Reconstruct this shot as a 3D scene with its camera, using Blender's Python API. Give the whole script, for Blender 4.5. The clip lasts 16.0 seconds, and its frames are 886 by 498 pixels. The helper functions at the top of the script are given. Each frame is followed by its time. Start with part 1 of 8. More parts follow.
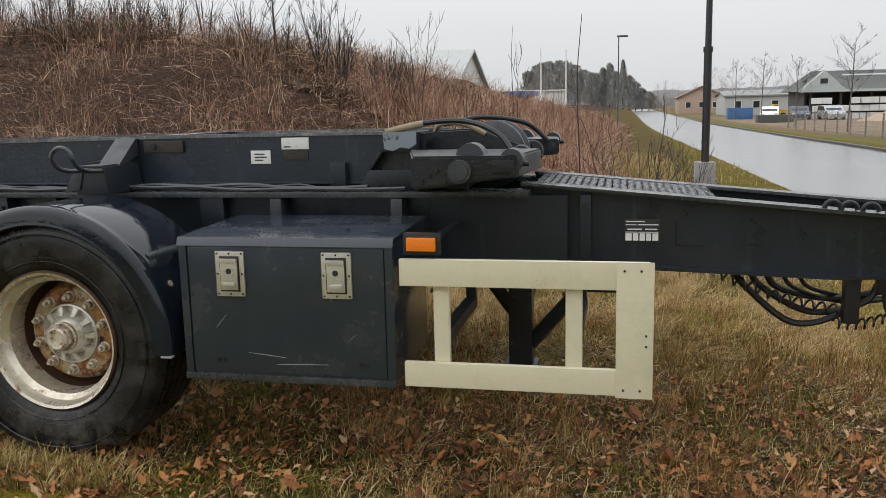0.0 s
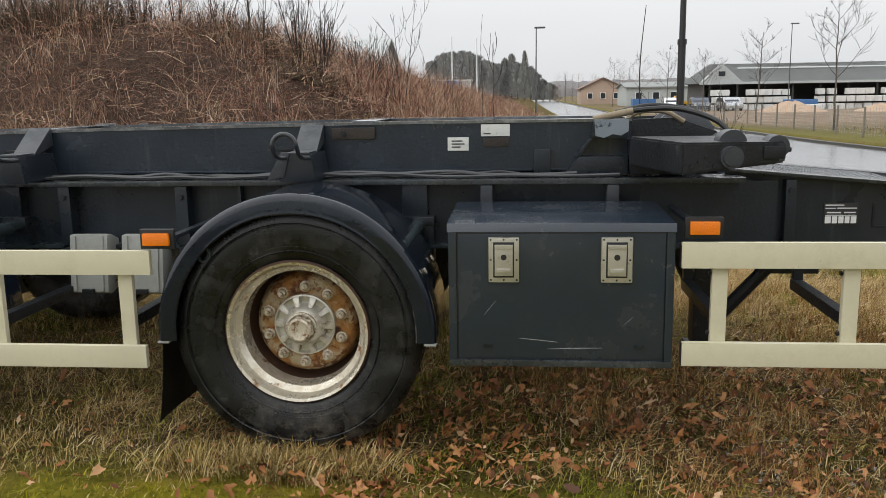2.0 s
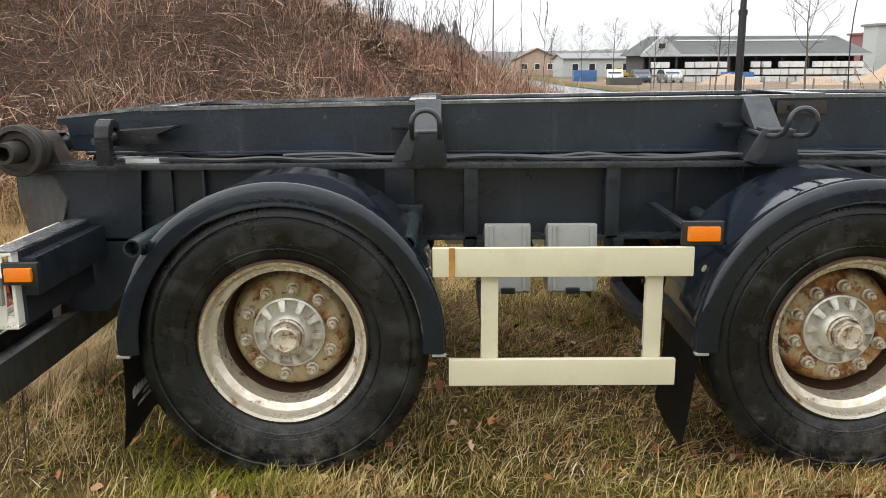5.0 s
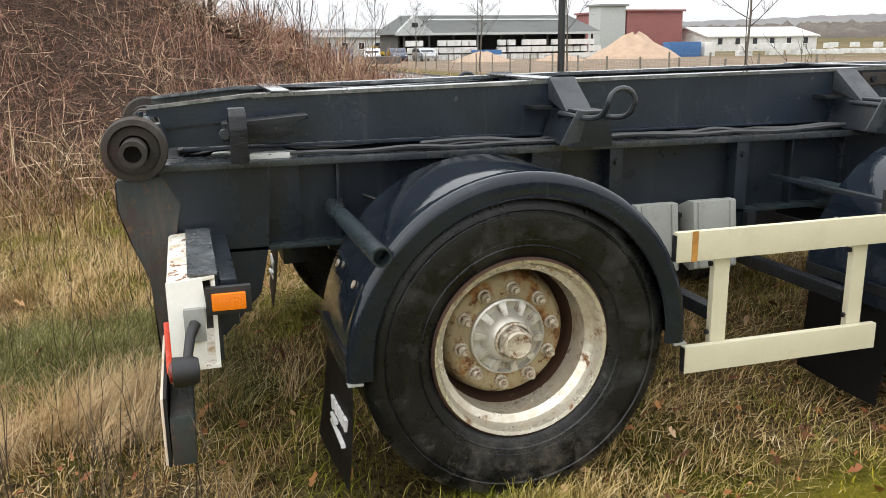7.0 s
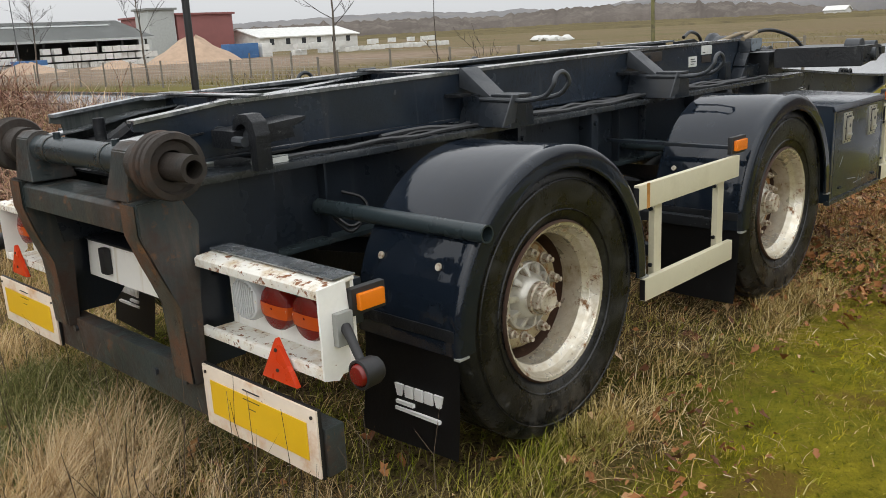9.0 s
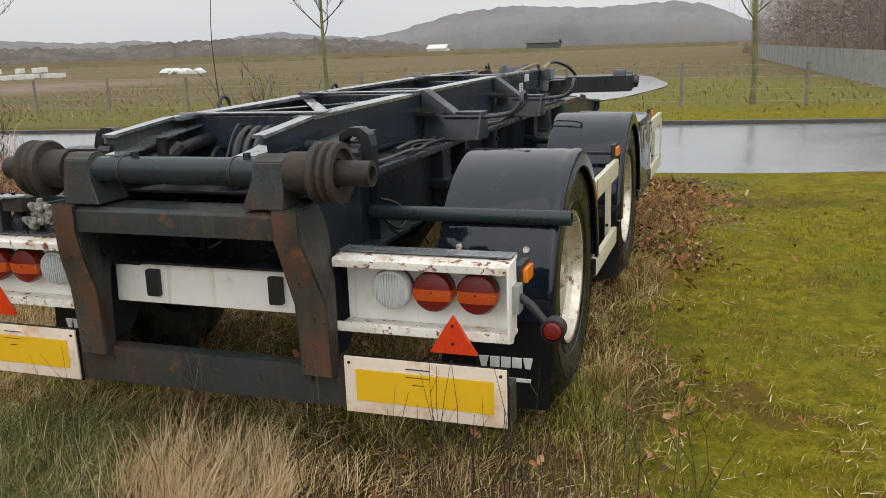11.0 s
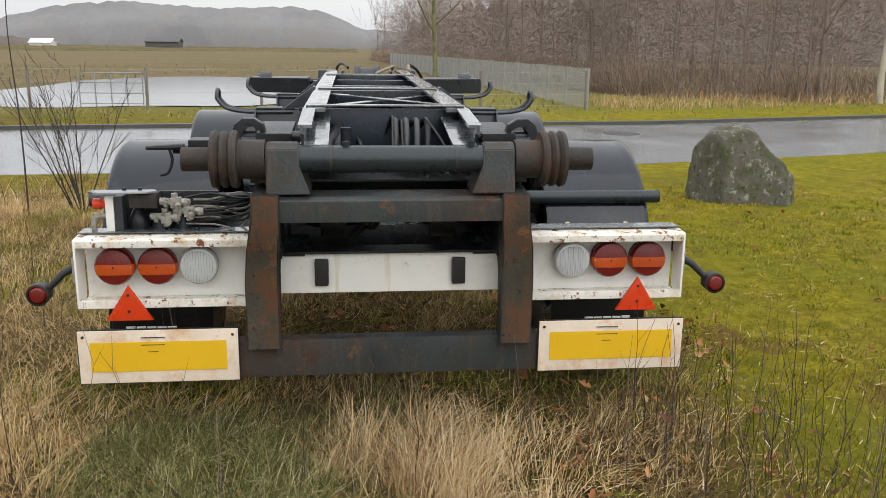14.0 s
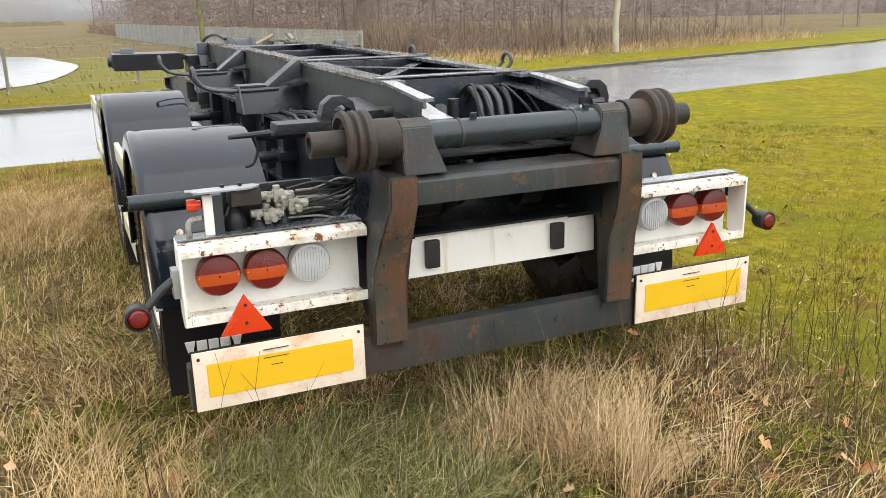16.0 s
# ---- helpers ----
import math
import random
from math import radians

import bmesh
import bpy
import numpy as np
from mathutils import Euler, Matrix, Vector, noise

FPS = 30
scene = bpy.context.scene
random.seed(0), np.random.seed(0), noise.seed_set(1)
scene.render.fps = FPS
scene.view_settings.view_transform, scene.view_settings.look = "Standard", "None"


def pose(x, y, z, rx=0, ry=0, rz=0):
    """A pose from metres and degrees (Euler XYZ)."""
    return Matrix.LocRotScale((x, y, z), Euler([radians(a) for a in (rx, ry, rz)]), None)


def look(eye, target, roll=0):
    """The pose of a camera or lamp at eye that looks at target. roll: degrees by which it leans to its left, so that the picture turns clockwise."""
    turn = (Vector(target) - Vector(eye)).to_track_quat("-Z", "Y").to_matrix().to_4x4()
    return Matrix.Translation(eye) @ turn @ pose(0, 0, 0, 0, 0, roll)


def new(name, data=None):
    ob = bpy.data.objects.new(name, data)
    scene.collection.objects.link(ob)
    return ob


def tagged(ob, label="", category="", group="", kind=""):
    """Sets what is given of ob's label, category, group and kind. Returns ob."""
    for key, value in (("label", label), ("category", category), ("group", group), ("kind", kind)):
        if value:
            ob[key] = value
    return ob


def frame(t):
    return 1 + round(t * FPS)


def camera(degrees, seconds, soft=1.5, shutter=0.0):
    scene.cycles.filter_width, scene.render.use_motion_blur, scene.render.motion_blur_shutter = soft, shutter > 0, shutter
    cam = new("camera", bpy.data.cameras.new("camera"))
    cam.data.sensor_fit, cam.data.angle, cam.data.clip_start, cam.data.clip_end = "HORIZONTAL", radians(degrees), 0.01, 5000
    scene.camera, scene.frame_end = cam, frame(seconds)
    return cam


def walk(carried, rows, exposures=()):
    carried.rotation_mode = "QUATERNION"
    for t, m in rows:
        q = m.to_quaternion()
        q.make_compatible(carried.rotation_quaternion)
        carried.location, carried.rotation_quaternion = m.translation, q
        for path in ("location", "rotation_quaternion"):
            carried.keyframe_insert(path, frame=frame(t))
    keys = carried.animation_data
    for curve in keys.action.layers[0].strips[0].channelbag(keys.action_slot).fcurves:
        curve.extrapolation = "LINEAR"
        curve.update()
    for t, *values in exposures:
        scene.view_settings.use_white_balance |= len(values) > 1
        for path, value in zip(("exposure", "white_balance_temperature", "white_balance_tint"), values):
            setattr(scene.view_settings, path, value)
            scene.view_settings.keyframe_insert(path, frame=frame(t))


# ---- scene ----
cam = camera(55.4, 16.0, soft=0.65)
PATH = [
    (0, (0.001, 0.016, 1.509), (-0.416, 1.944, 1.179), -1.3),
    (0.5, (-0.318, -0.119, 1.517), (-0.67, 1.822, 1.185), -1.0),
    (1, (-0.698, -0.119, 1.54), (-1.016, 1.826, 1.201), -1.0),
    (1.5, (-1.091, -0.201, 1.52), (-1.336, 1.755, 1.182), -0.8),
    (2, (-1.469, -0.249, 1.525), (-1.653, 1.71, 1.167), -0.9),
    (2.5, (-1.892, -0.209, 1.514), (-2.037, 1.752, 1.148), -1.2),
    (3, (-2.274, -0.158, 1.507), (-2.425, 1.802, 1.138), -1.1),
    (3.5, (-2.684, -0.124, 1.542), (-2.826, 1.833, 1.151), -0.7),
    (4, (-3.08, 0.021, 1.534), (-3.212, 1.977, 1.139), -0.5),
    (4.5, (-3.466, 0.116, 1.523), (-3.523, 2.075, 1.127), -0.2),
    (5, (-3.899, 0.195, 1.538), (-3.9, 2.149, 1.11), -0.3),
    (5.2, (-4.062, 0.251, 1.515), (-4.023, 2.206, 1.096), -0.5),
    (7.3, (-5.715, 0.74, 1.54), (-5.017, 2.548, 1.048), -0.7),
    (7.5, (-5.865, 0.776, 1.523), (-5.068, 2.543, 1.029), -0.8),
    (8, (-6.262, 0.843, 1.56), (-5.243, 2.491, 1.062), -1.3),
    (8.5, (-6.61, 1.072, 1.532), (-5.379, 2.579, 1.07), -2.5),
    (8.7, (-6.735, 1.163, 1.556), (-5.44, 2.61, 1.079), -2.7),
    (10.8, (-8.129, 2.317, 1.57), (-6.315, 3.012, 1.094), -2.2),
    (11, (-8.218, 2.434, 1.594), (-6.379, 3.072, 1.132), -1.9),
    (11.5, (-8.398, 2.779, 1.58), (-6.535, 3.368, 1.154), -2.9),
    (12, (-8.537, 3.109, 1.605), (-6.641, 3.606, 1.204), -3.2),
    (12.5, (-8.705, 3.456, 1.591), (-6.785, 3.832, 1.174), -1.4),
    (13, (-8.714, 3.785, 1.561), (-6.771, 3.998, 1.133), -0.2),
    (13.5, (-8.707, 4.104, 1.593), (-6.765, 4.098, 1.117), -0.1),
    (14, (-8.828, 4.48, 1.606), (-6.894, 4.267, 1.142), 0.7),
    (14.5, (-8.778, 4.797, 1.585), (-6.875, 4.406, 1.109), 1.1),
    (15, (-8.623, 5.132, 1.607), (-6.763, 4.618, 1.08), 0.2),
    (15.5, (-8.512, 5.513, 1.608), (-6.706, 4.839, 1.075), -0.1),
    (16, (-8.362, 5.818, 1.618), (-6.602, 5.042, 1.072), -1.4),
]
walk(cam, [(t, look(eye, target, roll)) for t, eye, target, roll in PATH],
     exposures=[(0.0, 0.52), (0.5, 0.62), (1.0, 0.56), (2.5, 0.70), (3.0, 0.79), (4.5, 0.86), (5.0, 1.03), (7.5, 1.06), (8.0, 0.98), (8.5, 0.56), (11.0, 0.48), (12.0, 0.28), (12.5, 0.31), (13.0, 0.54), (14.0, 0.72), (15.0, 0.88), (16.0, 1.27)])

# ---- sky, sun ----
world = bpy.data.worlds.new("overcast_sky")
scene.world = world
world.use_nodes = True
wn, wl = world.node_tree.nodes, world.node_tree.links
wn.clear()
w_out, w_bg = wn.new("ShaderNodeOutputWorld"), wn.new("ShaderNodeBackground")
w_sky = wn.new("ShaderNodeTexSky")
w_sky.sky_type, w_sky.sun_disc = "NISHITA", False
w_sky.sun_elevation, w_sky.sun_rotation = radians(40), radians(248)
w_sky.air_density, w_sky.dust_density, w_sky.ozone_density = 1.0, 4.0, 1.0
w_sat, w_mix, w_cloud = wn.new("ShaderNodeHueSaturation"), wn.new("ShaderNodeMixRGB"), wn.new("ShaderNodeTexNoise")
w_map, w_co, w_ramp = wn.new("ShaderNodeMapping"), wn.new("ShaderNodeTexCoord"), wn.new("ShaderNodeValToRGB")
w_sat.inputs["Saturation"].default_value = 0.12
w_map.inputs["Scale"].default_value = (1.0, 1.0, 3.0)
w_cloud.inputs["Scale"].default_value, w_cloud.inputs["Detail"].default_value = 1.6, 5
w_ramp.color_ramp.elements[0].position, w_ramp.color_ramp.elements[0].color = 0.25, (8.0, 8.25, 8.55, 1)
w_ramp.color_ramp.elements[1].position, w_ramp.color_ramp.elements[1].color = 0.75, (9.1, 9.2, 9.3, 1)
w_mix.inputs["Fac"].default_value = 0.88
w_bg.inputs["Strength"].default_value = 0.05
wl.new(w_co.outputs["Generated"], w_map.inputs["Vector"])
wl.new(w_map.outputs["Vector"], w_cloud.inputs["Vector"])
wl.new(w_cloud.outputs["Fac"], w_ramp.inputs["Fac"])
wl.new(w_sky.outputs["Color"], w_sat.inputs["Color"])
wl.new(w_sat.outputs["Color"], w_mix.inputs["Color1"])
wl.new(w_ramp.outputs["Color"], w_mix.inputs["Color2"])
# an overcast sky is over twice as bright overhead as at the horizon
w_sep, w_up, w_grad = wn.new("ShaderNodeSeparateXYZ"), wn.new("ShaderNodeMath"), wn.new("ShaderNodeVectorMath")
w_up.operation, w_up.use_clamp = "MULTIPLY_ADD", False
w_up.inputs[1].default_value, w_up.inputs[2].default_value = 1.55, 1.22
w_pos = wn.new("ShaderNodeMath")
w_pos.operation = "MAXIMUM"
w_pos.inputs[1].default_value = 0.0
w_grad.operation = "SCALE"
wl.new(w_co.outputs["Generated"], w_sep.inputs["Vector"])
wl.new(w_sep.outputs["Z"], w_pos.inputs[0])
wl.new(w_pos.outputs["Value"], w_up.inputs[0])
wl.new(w_mix.outputs["Color"], w_grad.inputs[0])
wl.new(w_up.outputs["Value"], w_grad.inputs["Scale"])
wl.new(w_grad.outputs["Vector"], w_bg.inputs["Color"])
wl.new(w_bg.outputs["Background"], w_out.inputs["Surface"])

sun = new("sun", bpy.data.lights.new("sun", "SUN"))
sun.data.energy, sun.data.angle, sun.data.color = 0.6, radians(100), (1.0, 0.97, 0.93)
sun.matrix_world = look((0, 0, 20), (22.0, 9.0, 0))


# ---- materials ----
def ramp_of(nodes, stops):
    r = nodes.new("ShaderNodeValToRGB")
    while len(r.color_ramp.elements) < len(stops):
        r.color_ramp.elements.new(0.5)
    for e, (p, c) in zip(r.color_ramp.elements, stops):
        e.position, e.color = p, (*c, 1)
    return r


def noise_node(nt, scale, detail=4, rough=0.6, stretch=None, kind="Object"):
    co = nt.nodes.new("ShaderNodeTexCoord")
    n = nt.nodes.new("ShaderNodeTexNoise")
    n.inputs["Scale"].default_value, n.inputs["Detail"].default_value, n.inputs["Roughness"].default_value = scale, detail, rough
    if stretch:
        mp = nt.nodes.new("ShaderNodeMapping")
        mp.inputs["Scale"].default_value = stretch
        nt.links.new(co.outputs[kind], mp.inputs["Vector"])
        nt.links.new(mp.outputs["Vector"], n.inputs["Vector"])
    else:
        nt.links.new(co.outputs[kind], n.inputs["Vector"])
    return n.outputs["Fac"]


def mix_col(nt, fac, a, b):
    m = nt.nodes.new("ShaderNodeMixRGB")
    for key, v in (("Fac", fac), ("Color1", a), ("Color2", b)):
        if isinstance(v, (tuple, list)):
            m.inputs[key].default_value = (*v, 1)
        elif isinstance(v, (int, float)):
            m.inputs[key].default_value = v
        else:
            nt.links.new(v, m.inputs[key])
    return m.outputs["Color"]


def step_of(nt, value, lo, hi):
    m = nt.nodes.new("ShaderNodeMapRange")
    m.inputs["From Min"].default_value, m.inputs["From Max"].default_value = lo, hi
    nt.links.new(value, m.inputs["Value"])
    return m.outputs["Result"]


def surface(name, base, rough=0.5, metal=0.0, vary=0.25, grain=60.0, broad=3.0, bump=0.15, bump_scale=None,
            patches=(), streaks=None, spec=0.5, coat=0.0, rough_vary=0.15):
    """A worn surface: base colour varied at two scales, patches (colour, scale, lo, hi, roughness), streaks running down (colour, lo, hi)."""
    m = bpy.data.materials.new(name)
    m.use_nodes = True
    nt = m.node_tree
    p = nt.nodes["Principled BSDF"]
    b1, b2 = noise_node(nt, broad, 4), noise_node(nt, grain, 3)
    dark = tuple(c * (1 - vary) for c in base)
    light = tuple(min(1, c * (1 + vary)) for c in base)
    col = mix_col(nt, step_of(nt, b1, 0.3, 0.7), dark, light)
    col = mix_col(nt, step_of(nt, b2, 0.35, 0.75), col, mix_col(nt, 0.5, col, tuple(c * (1 - vary * 0.8) for c in base)))
    rg = nt.nodes.new("ShaderNodeMapRange")
    rg.inputs["To Min"].default_value, rg.inputs["To Max"].default_value = max(0.03, rough - rough_vary), min(1, rough + rough_vary)
    nt.links.new(b1, rg.inputs["Value"])
    rgh = rg.outputs["Result"]
    if streaks:
        c, lo, hi = streaks
        f = step_of(nt, noise_node(nt, 9.0, 4, 0.65, (1.6, 1.6, 0.12)), lo, hi)
        col = mix_col(nt, f, col, c)
    for c, scale, lo, hi, pr in patches:
        f = step_of(nt, noise_node(nt, scale, 6, 0.7), lo, hi)
        col = mix_col(nt, f, col, c)
        mm = nt.nodes.new("ShaderNodeMix")
        mm.data_type = "FLOAT"
        nt.links.new(f, mm.inputs[0])
        nt.links.new(rgh, mm.inputs[2])
        mm.inputs[3].default_value = pr
        rgh = mm.outputs[0]
    nt.links.new(col, p.inputs["Base Color"])
    nt.links.new(rgh, p.inputs["Roughness"])
    p.inputs["Metallic"].default_value = metal
    p.inputs["Specular IOR Level"].default_value = spec
    p.inputs["Coat Weight"].default_value = coat
    if bump:
        bp = nt.nodes.new("ShaderNodeBump")
        bp.inputs["Strength"].default_value, bp.inputs["Distance"].default_value = bump, 0.01
        nt.links.new(noise_node(nt, bump_scale or grain, 5, 0.65), bp.inputs["Height"])
        nt.links.new(bp.outputs["Normal"], p.inputs["Normal"])
    return m


def muddy(m, colour, lo, hi):
    """Dried mud splashed on the lower part of a wheel."""
    nt = m.node_tree
    p = nt.nodes["Principled BSDF"]
    base = p.inputs["Base Color"].links[0].from_socket
    co, sp, mu = nt.nodes.new("ShaderNodeTexCoord"), nt.nodes.new("ShaderNodeSeparateXYZ"), nt.nodes.new("ShaderNodeMath")
    mu.operation = "MULTIPLY"
    nt.links.new(co.outputs["Object"], sp.inputs["Vector"])
    nt.links.new(step_of(nt, sp.outputs["Z"], lo, hi), mu.inputs[0])
    nt.links.new(step_of(nt, noise_node(nt, 13.0, 6, 0.75), 0.46, 0.70), mu.inputs[1])
    nt.links.new(mix_col(nt, mu.outputs["Value"], base, colour), p.inputs["Base Color"])


def islands(name, stops, rough=0.85, spec=0.06, patch=None, dark=0.35):
    """For growth in one mesh: each blade, stem or leaf takes its own colour."""
    m = bpy.data.materials.new(name)
    m.use_nodes = True
    nt = m.node_tree
    p = nt.nodes["Principled BSDF"]
    g = nt.nodes.new("ShaderNodeNewGeometry")
    r = ramp_of(nt.nodes, stops)
    nt.links.new(g.outputs["Random Per Island"], r.inputs["Fac"])
    col = r.outputs["Color"]
    if patch:
        stops2, scale, lo, hi = patch
        r2 = ramp_of(nt.nodes, stops2)
        nt.links.new(g.outputs["Random Per Island"], r2.inputs["Fac"])
        col = mix_col(nt, step_of(nt, noise_node(nt, scale, 5, 0.65), lo, hi), col, r2.outputs["Color"])
    col = mix_col(nt, step_of(nt, noise_node(nt, 2.5, 3), 0.3, 0.75), col, mix_col(nt, dark, col, (0.05, 0.035, 0.015)))
    nt.links.new(col, p.inputs["Base Color"])
    p.inputs["Roughness"].default_value, p.inputs["Specular IOR Level"].default_value = rough, spec
    return m


M_FRAME = surface("slate paint on steel", (0.0145, 0.0195, 0.0265), 0.30, vary=0.3, patches=[((0.024, 0.023, 0.021), 2.2, 0.56, 0.75, 0.45), ((0.07, 0.04, 0.022), 14, 0.70, 0.78, 0.7), ((0.06, 0.065, 0.07), 45, 0.69, 0.73, 0.5)], streaks=((0.044, 0.049, 0.055), 0.58, 0.80), spec=0.42)
M_RAIL = surface("slate paint on rail", (0.0165, 0.0245, 0.037), 0.24, vary=0.25, patches=[((0.026, 0.023, 0.020), 1.6, 0.55, 0.75, 0.4), ((0.09, 0.045, 0.022), 22, 0.72, 0.78, 0.7), ((0.10, 0.11, 0.12), 60, 0.75, 0.78, 0.5)], streaks=((0.052, 0.056, 0.062), 0.60, 0.84), spec=0.5)
# Lighter than the beam paint: a weak sky sheen is put into the colour.
M_FLANGE_SHEEN = surface("damp slate flange with painted sheen", (0.034, 0.040, 0.046), 0.22, vary=0.4, patches=[((0.075, 0.08, 0.082), 7, 0.55, 0.68, 0.2), ((0.02, 0.022, 0.022), 12, 0.5, 0.62, 0.5)], bump=0.05, spec=0.6)
# Far rail's paler, greenish grey variant of the slate rail paint.
M_RAIL_PALE = surface("paler greenish grey slate paint", (0.040, 0.049, 0.048), 0.4, vary=0.3, patches=[((0.075, 0.082, 0.070), 3, 0.46, 0.64, 0.6), ((0.09, 0.05, 0.025), 18, 0.70, 0.78, 0.7)], streaks=((0.10, 0.105, 0.095), 0.54, 0.72), bump=0.15, spec=0.4)
M_MACHINE = surface("greasy dark steel", (0.014, 0.0155, 0.018), 0.32, vary=0.4, patches=[((0.055, 0.055, 0.054), 12, 0.60, 0.72, 0.4), ((0.10, 0.10, 0.098), 38, 0.66, 0.71, 0.5), ((0.06, 0.034, 0.02), 9, 0.66, 0.76, 0.8)], bump=0.35, spec=0.3)
M_LUG = surface("worn grey steel bracket", (0.042, 0.047, 0.053), 0.38, vary=0.3, patches=[((0.018, 0.022, 0.028), 6, 0.45, 0.65, 0.5), ((0.14, 0.07, 0.035), 16, 0.66, 0.75, 0.8)])
M_BOX = surface("slate blue paint on box", (0.0185, 0.0275, 0.041), 0.20, vary=0.15, patches=[((0.10, 0.11, 0.12), 45, 0.73, 0.77, 0.5), ((0.028, 0.033, 0.040), 3, 0.5, 0.7, 0.36)], streaks=((0.034, 0.043, 0.055), 0.62, 0.88), bump=0.05, spec=0.5, coat=0.35)
M_CREAM = surface("cream paint on aluminium", (0.60, 0.56, 0.41), 0.45, vary=0.08, patches=[((0.47, 0.43, 0.30), 3, 0.50, 0.75, 0.6), ((0.45, 0.25, 0.09), 7, 0.74, 0.82, 0.8), ((0.30, 0.25, 0.16), 40, 0.70, 0.75, 0.7)], bump=0.06)
M_WHITE = surface("white paint with rust spots", (0.83, 0.82, 0.77), 0.42, vary=0.07, patches=[((0.60, 0.54, 0.40), 4, 0.55, 0.8, 0.6), ((0.52, 0.36, 0.14), 9, 0.66, 0.74, 0.7), ((0.30, 0.13, 0.04), 24, 0.68, 0.72, 0.85)], streaks=((0.58, 0.50, 0.34), 0.60, 0.78), bump=0.08)
M_WHITE_EDGE = surface("chipped white paint on edge", (0.80, 0.78, 0.71), 0.45, vary=0.1, patches=[((0.46, 0.31, 0.13), 10, 0.50, 0.72, 0.7), ((0.20, 0.075, 0.025), 24, 0.565, 0.61, 0.9), ((0.07, 0.03, 0.018), 40, 0.63, 0.66, 0.9)], bump=0.2)
M_TYRE = surface("black tyre rubber", (0.0065, 0.007, 0.008), 0.28, vary=0.4, grain=90, broad=7, patches=[((0.036, 0.036, 0.036), 5.5, 0.50, 0.70, 0.55), ((0.075, 0.074, 0.070), 11, 0.62, 0.74, 0.7), ((0.11, 0.10, 0.085), 26, 0.68, 0.75, 0.85)], bump=0.3, bump_scale=110, spec=0.4)
muddy(M_TYRE, (0.14, 0.125, 0.10), -0.24, -0.52)
M_FENDER = surface("glossy dark plastic", (0.0075, 0.0115, 0.0185), 0.05, vary=0.25, patches=[((0.016, 0.020, 0.027), 4, 0.54, 0.75, 0.16), ((0.07, 0.065, 0.06), 30, 0.72, 0.78, 0.5)], streaks=((0.03, 0.034, 0.04), 0.6, 0.8), bump=0.22, bump_scale=5, rough_vary=0.03, spec=0.42)
M_FLAP = surface("black rubber sheet", (0.008, 0.008, 0.009), 0.5, vary=0.3, patches=[((0.05, 0.045, 0.04), 6, 0.6, 0.8, 0.8)], bump=0.15)
M_RIM = surface("silver rim with rust", (0.70, 0.66, 0.56), 0.28, vary=0.15, patches=[((0.44, 0.36, 0.23), 6, 0.48, 0.70, 0.6), ((0.24, 0.11, 0.036), 9, 0.575, 0.66, 0.85), ((0.10, 0.045, 0.020), 34, 0.63, 0.68, 0.9)], metal=0.65, bump=0.2)
M_DISC = surface("rusty wheel disc", (0.36, 0.29, 0.165), 0.6, vary=0.3, grain=90, broad=6, patches=[((0.26, 0.120, 0.030), 12, 0.50, 0.60, 0.85), ((0.13, 0.050, 0.016), 26, 0.54, 0.62, 0.9), ((0.035, 0.016, 0.010), 15, 0.60, 0.67, 0.9)], bump=0.5, bump_scale=40)
M_DISC_RUSTY = surface("heavily rusted wheel disc", (0.40, 0.33, 0.21), 0.5, vary=0.35, grain=80, broad=5, patches=[((0.29, 0.135, 0.033), 7.5, 0.425, 0.545, 0.85), ((0.14, 0.050, 0.015), 21, 0.50, 0.58, 0.9), ((0.04, 0.018, 0.010), 11, 0.57, 0.64, 0.9)], bump=0.55, bump_scale=36)
M_BARREL = surface("brown rust inside rim", (0.055, 0.024, 0.011), 0.75, vary=0.45, patches=[((0.20, 0.14, 0.08), 8, 0.62, 0.75, 0.7)], bump=0.4)
M_HUB = surface("dull aluminium hub", (0.58, 0.56, 0.50), 0.32, metal=0.45, vary=0.2, patches=[((0.24, 0.16, 0.09), 14, 0.55, 0.70, 0.75), ((0.06, 0.045, 0.03), 30, 0.62, 0.70, 0.8)], bump=0.1)
M_NUT = surface("weathered steel nut", (0.50, 0.45, 0.36), 0.45, metal=0.4, vary=0.3, patches=[((0.22, 0.11, 0.05), 60, 0.5, 0.65, 0.8)])
M_RUSTPOST = surface("flaking slate paint over rust", (0.062, 0.057, 0.044), 0.6, vary=0.4, patches=[((0.115, 0.056, 0.030), 3.2, 0.47, 0.60, 0.85), ((0.24, 0.115, 0.045), 8, 0.58, 0.68, 0.9), ((0.010, 0.011, 0.012), 16, 0.60, 0.66, 0.7), ((0.10, 0.095, 0.08), 36, 0.67, 0.71, 0.7)], streaks=((0.090, 0.060, 0.036), 0.50, 0.70), bump=0.4, spec=0.3)
M_CROSS = surface("weathered slate crossbeam", (0.032, 0.041, 0.041), 0.36, vary=0.3, patches=[((0.042, 0.039, 0.032), 5, 0.50, 0.7, 0.6), ((0.052, 0.031, 0.021), 2.6, 0.50, 0.66, 0.75), ((0.14, 0.070, 0.032), 13, 0.59, 0.69, 0.85)], streaks=((0.066, 0.058, 0.048), 0.54, 0.68), bump=0.25, spec=0.4)
M_ROLLER = surface("rusty brown roller", (0.040, 0.033, 0.028), 0.6, vary=0.35, patches=[((0.075, 0.042, 0.027), 6, 0.54, 0.7, 0.85), ((0.014, 0.018, 0.018), 12, 0.55, 0.7, 0.6)], streaks=((0.07, 0.066, 0.058), 0.6, 0.8), bump=0.35, spec=0.3)
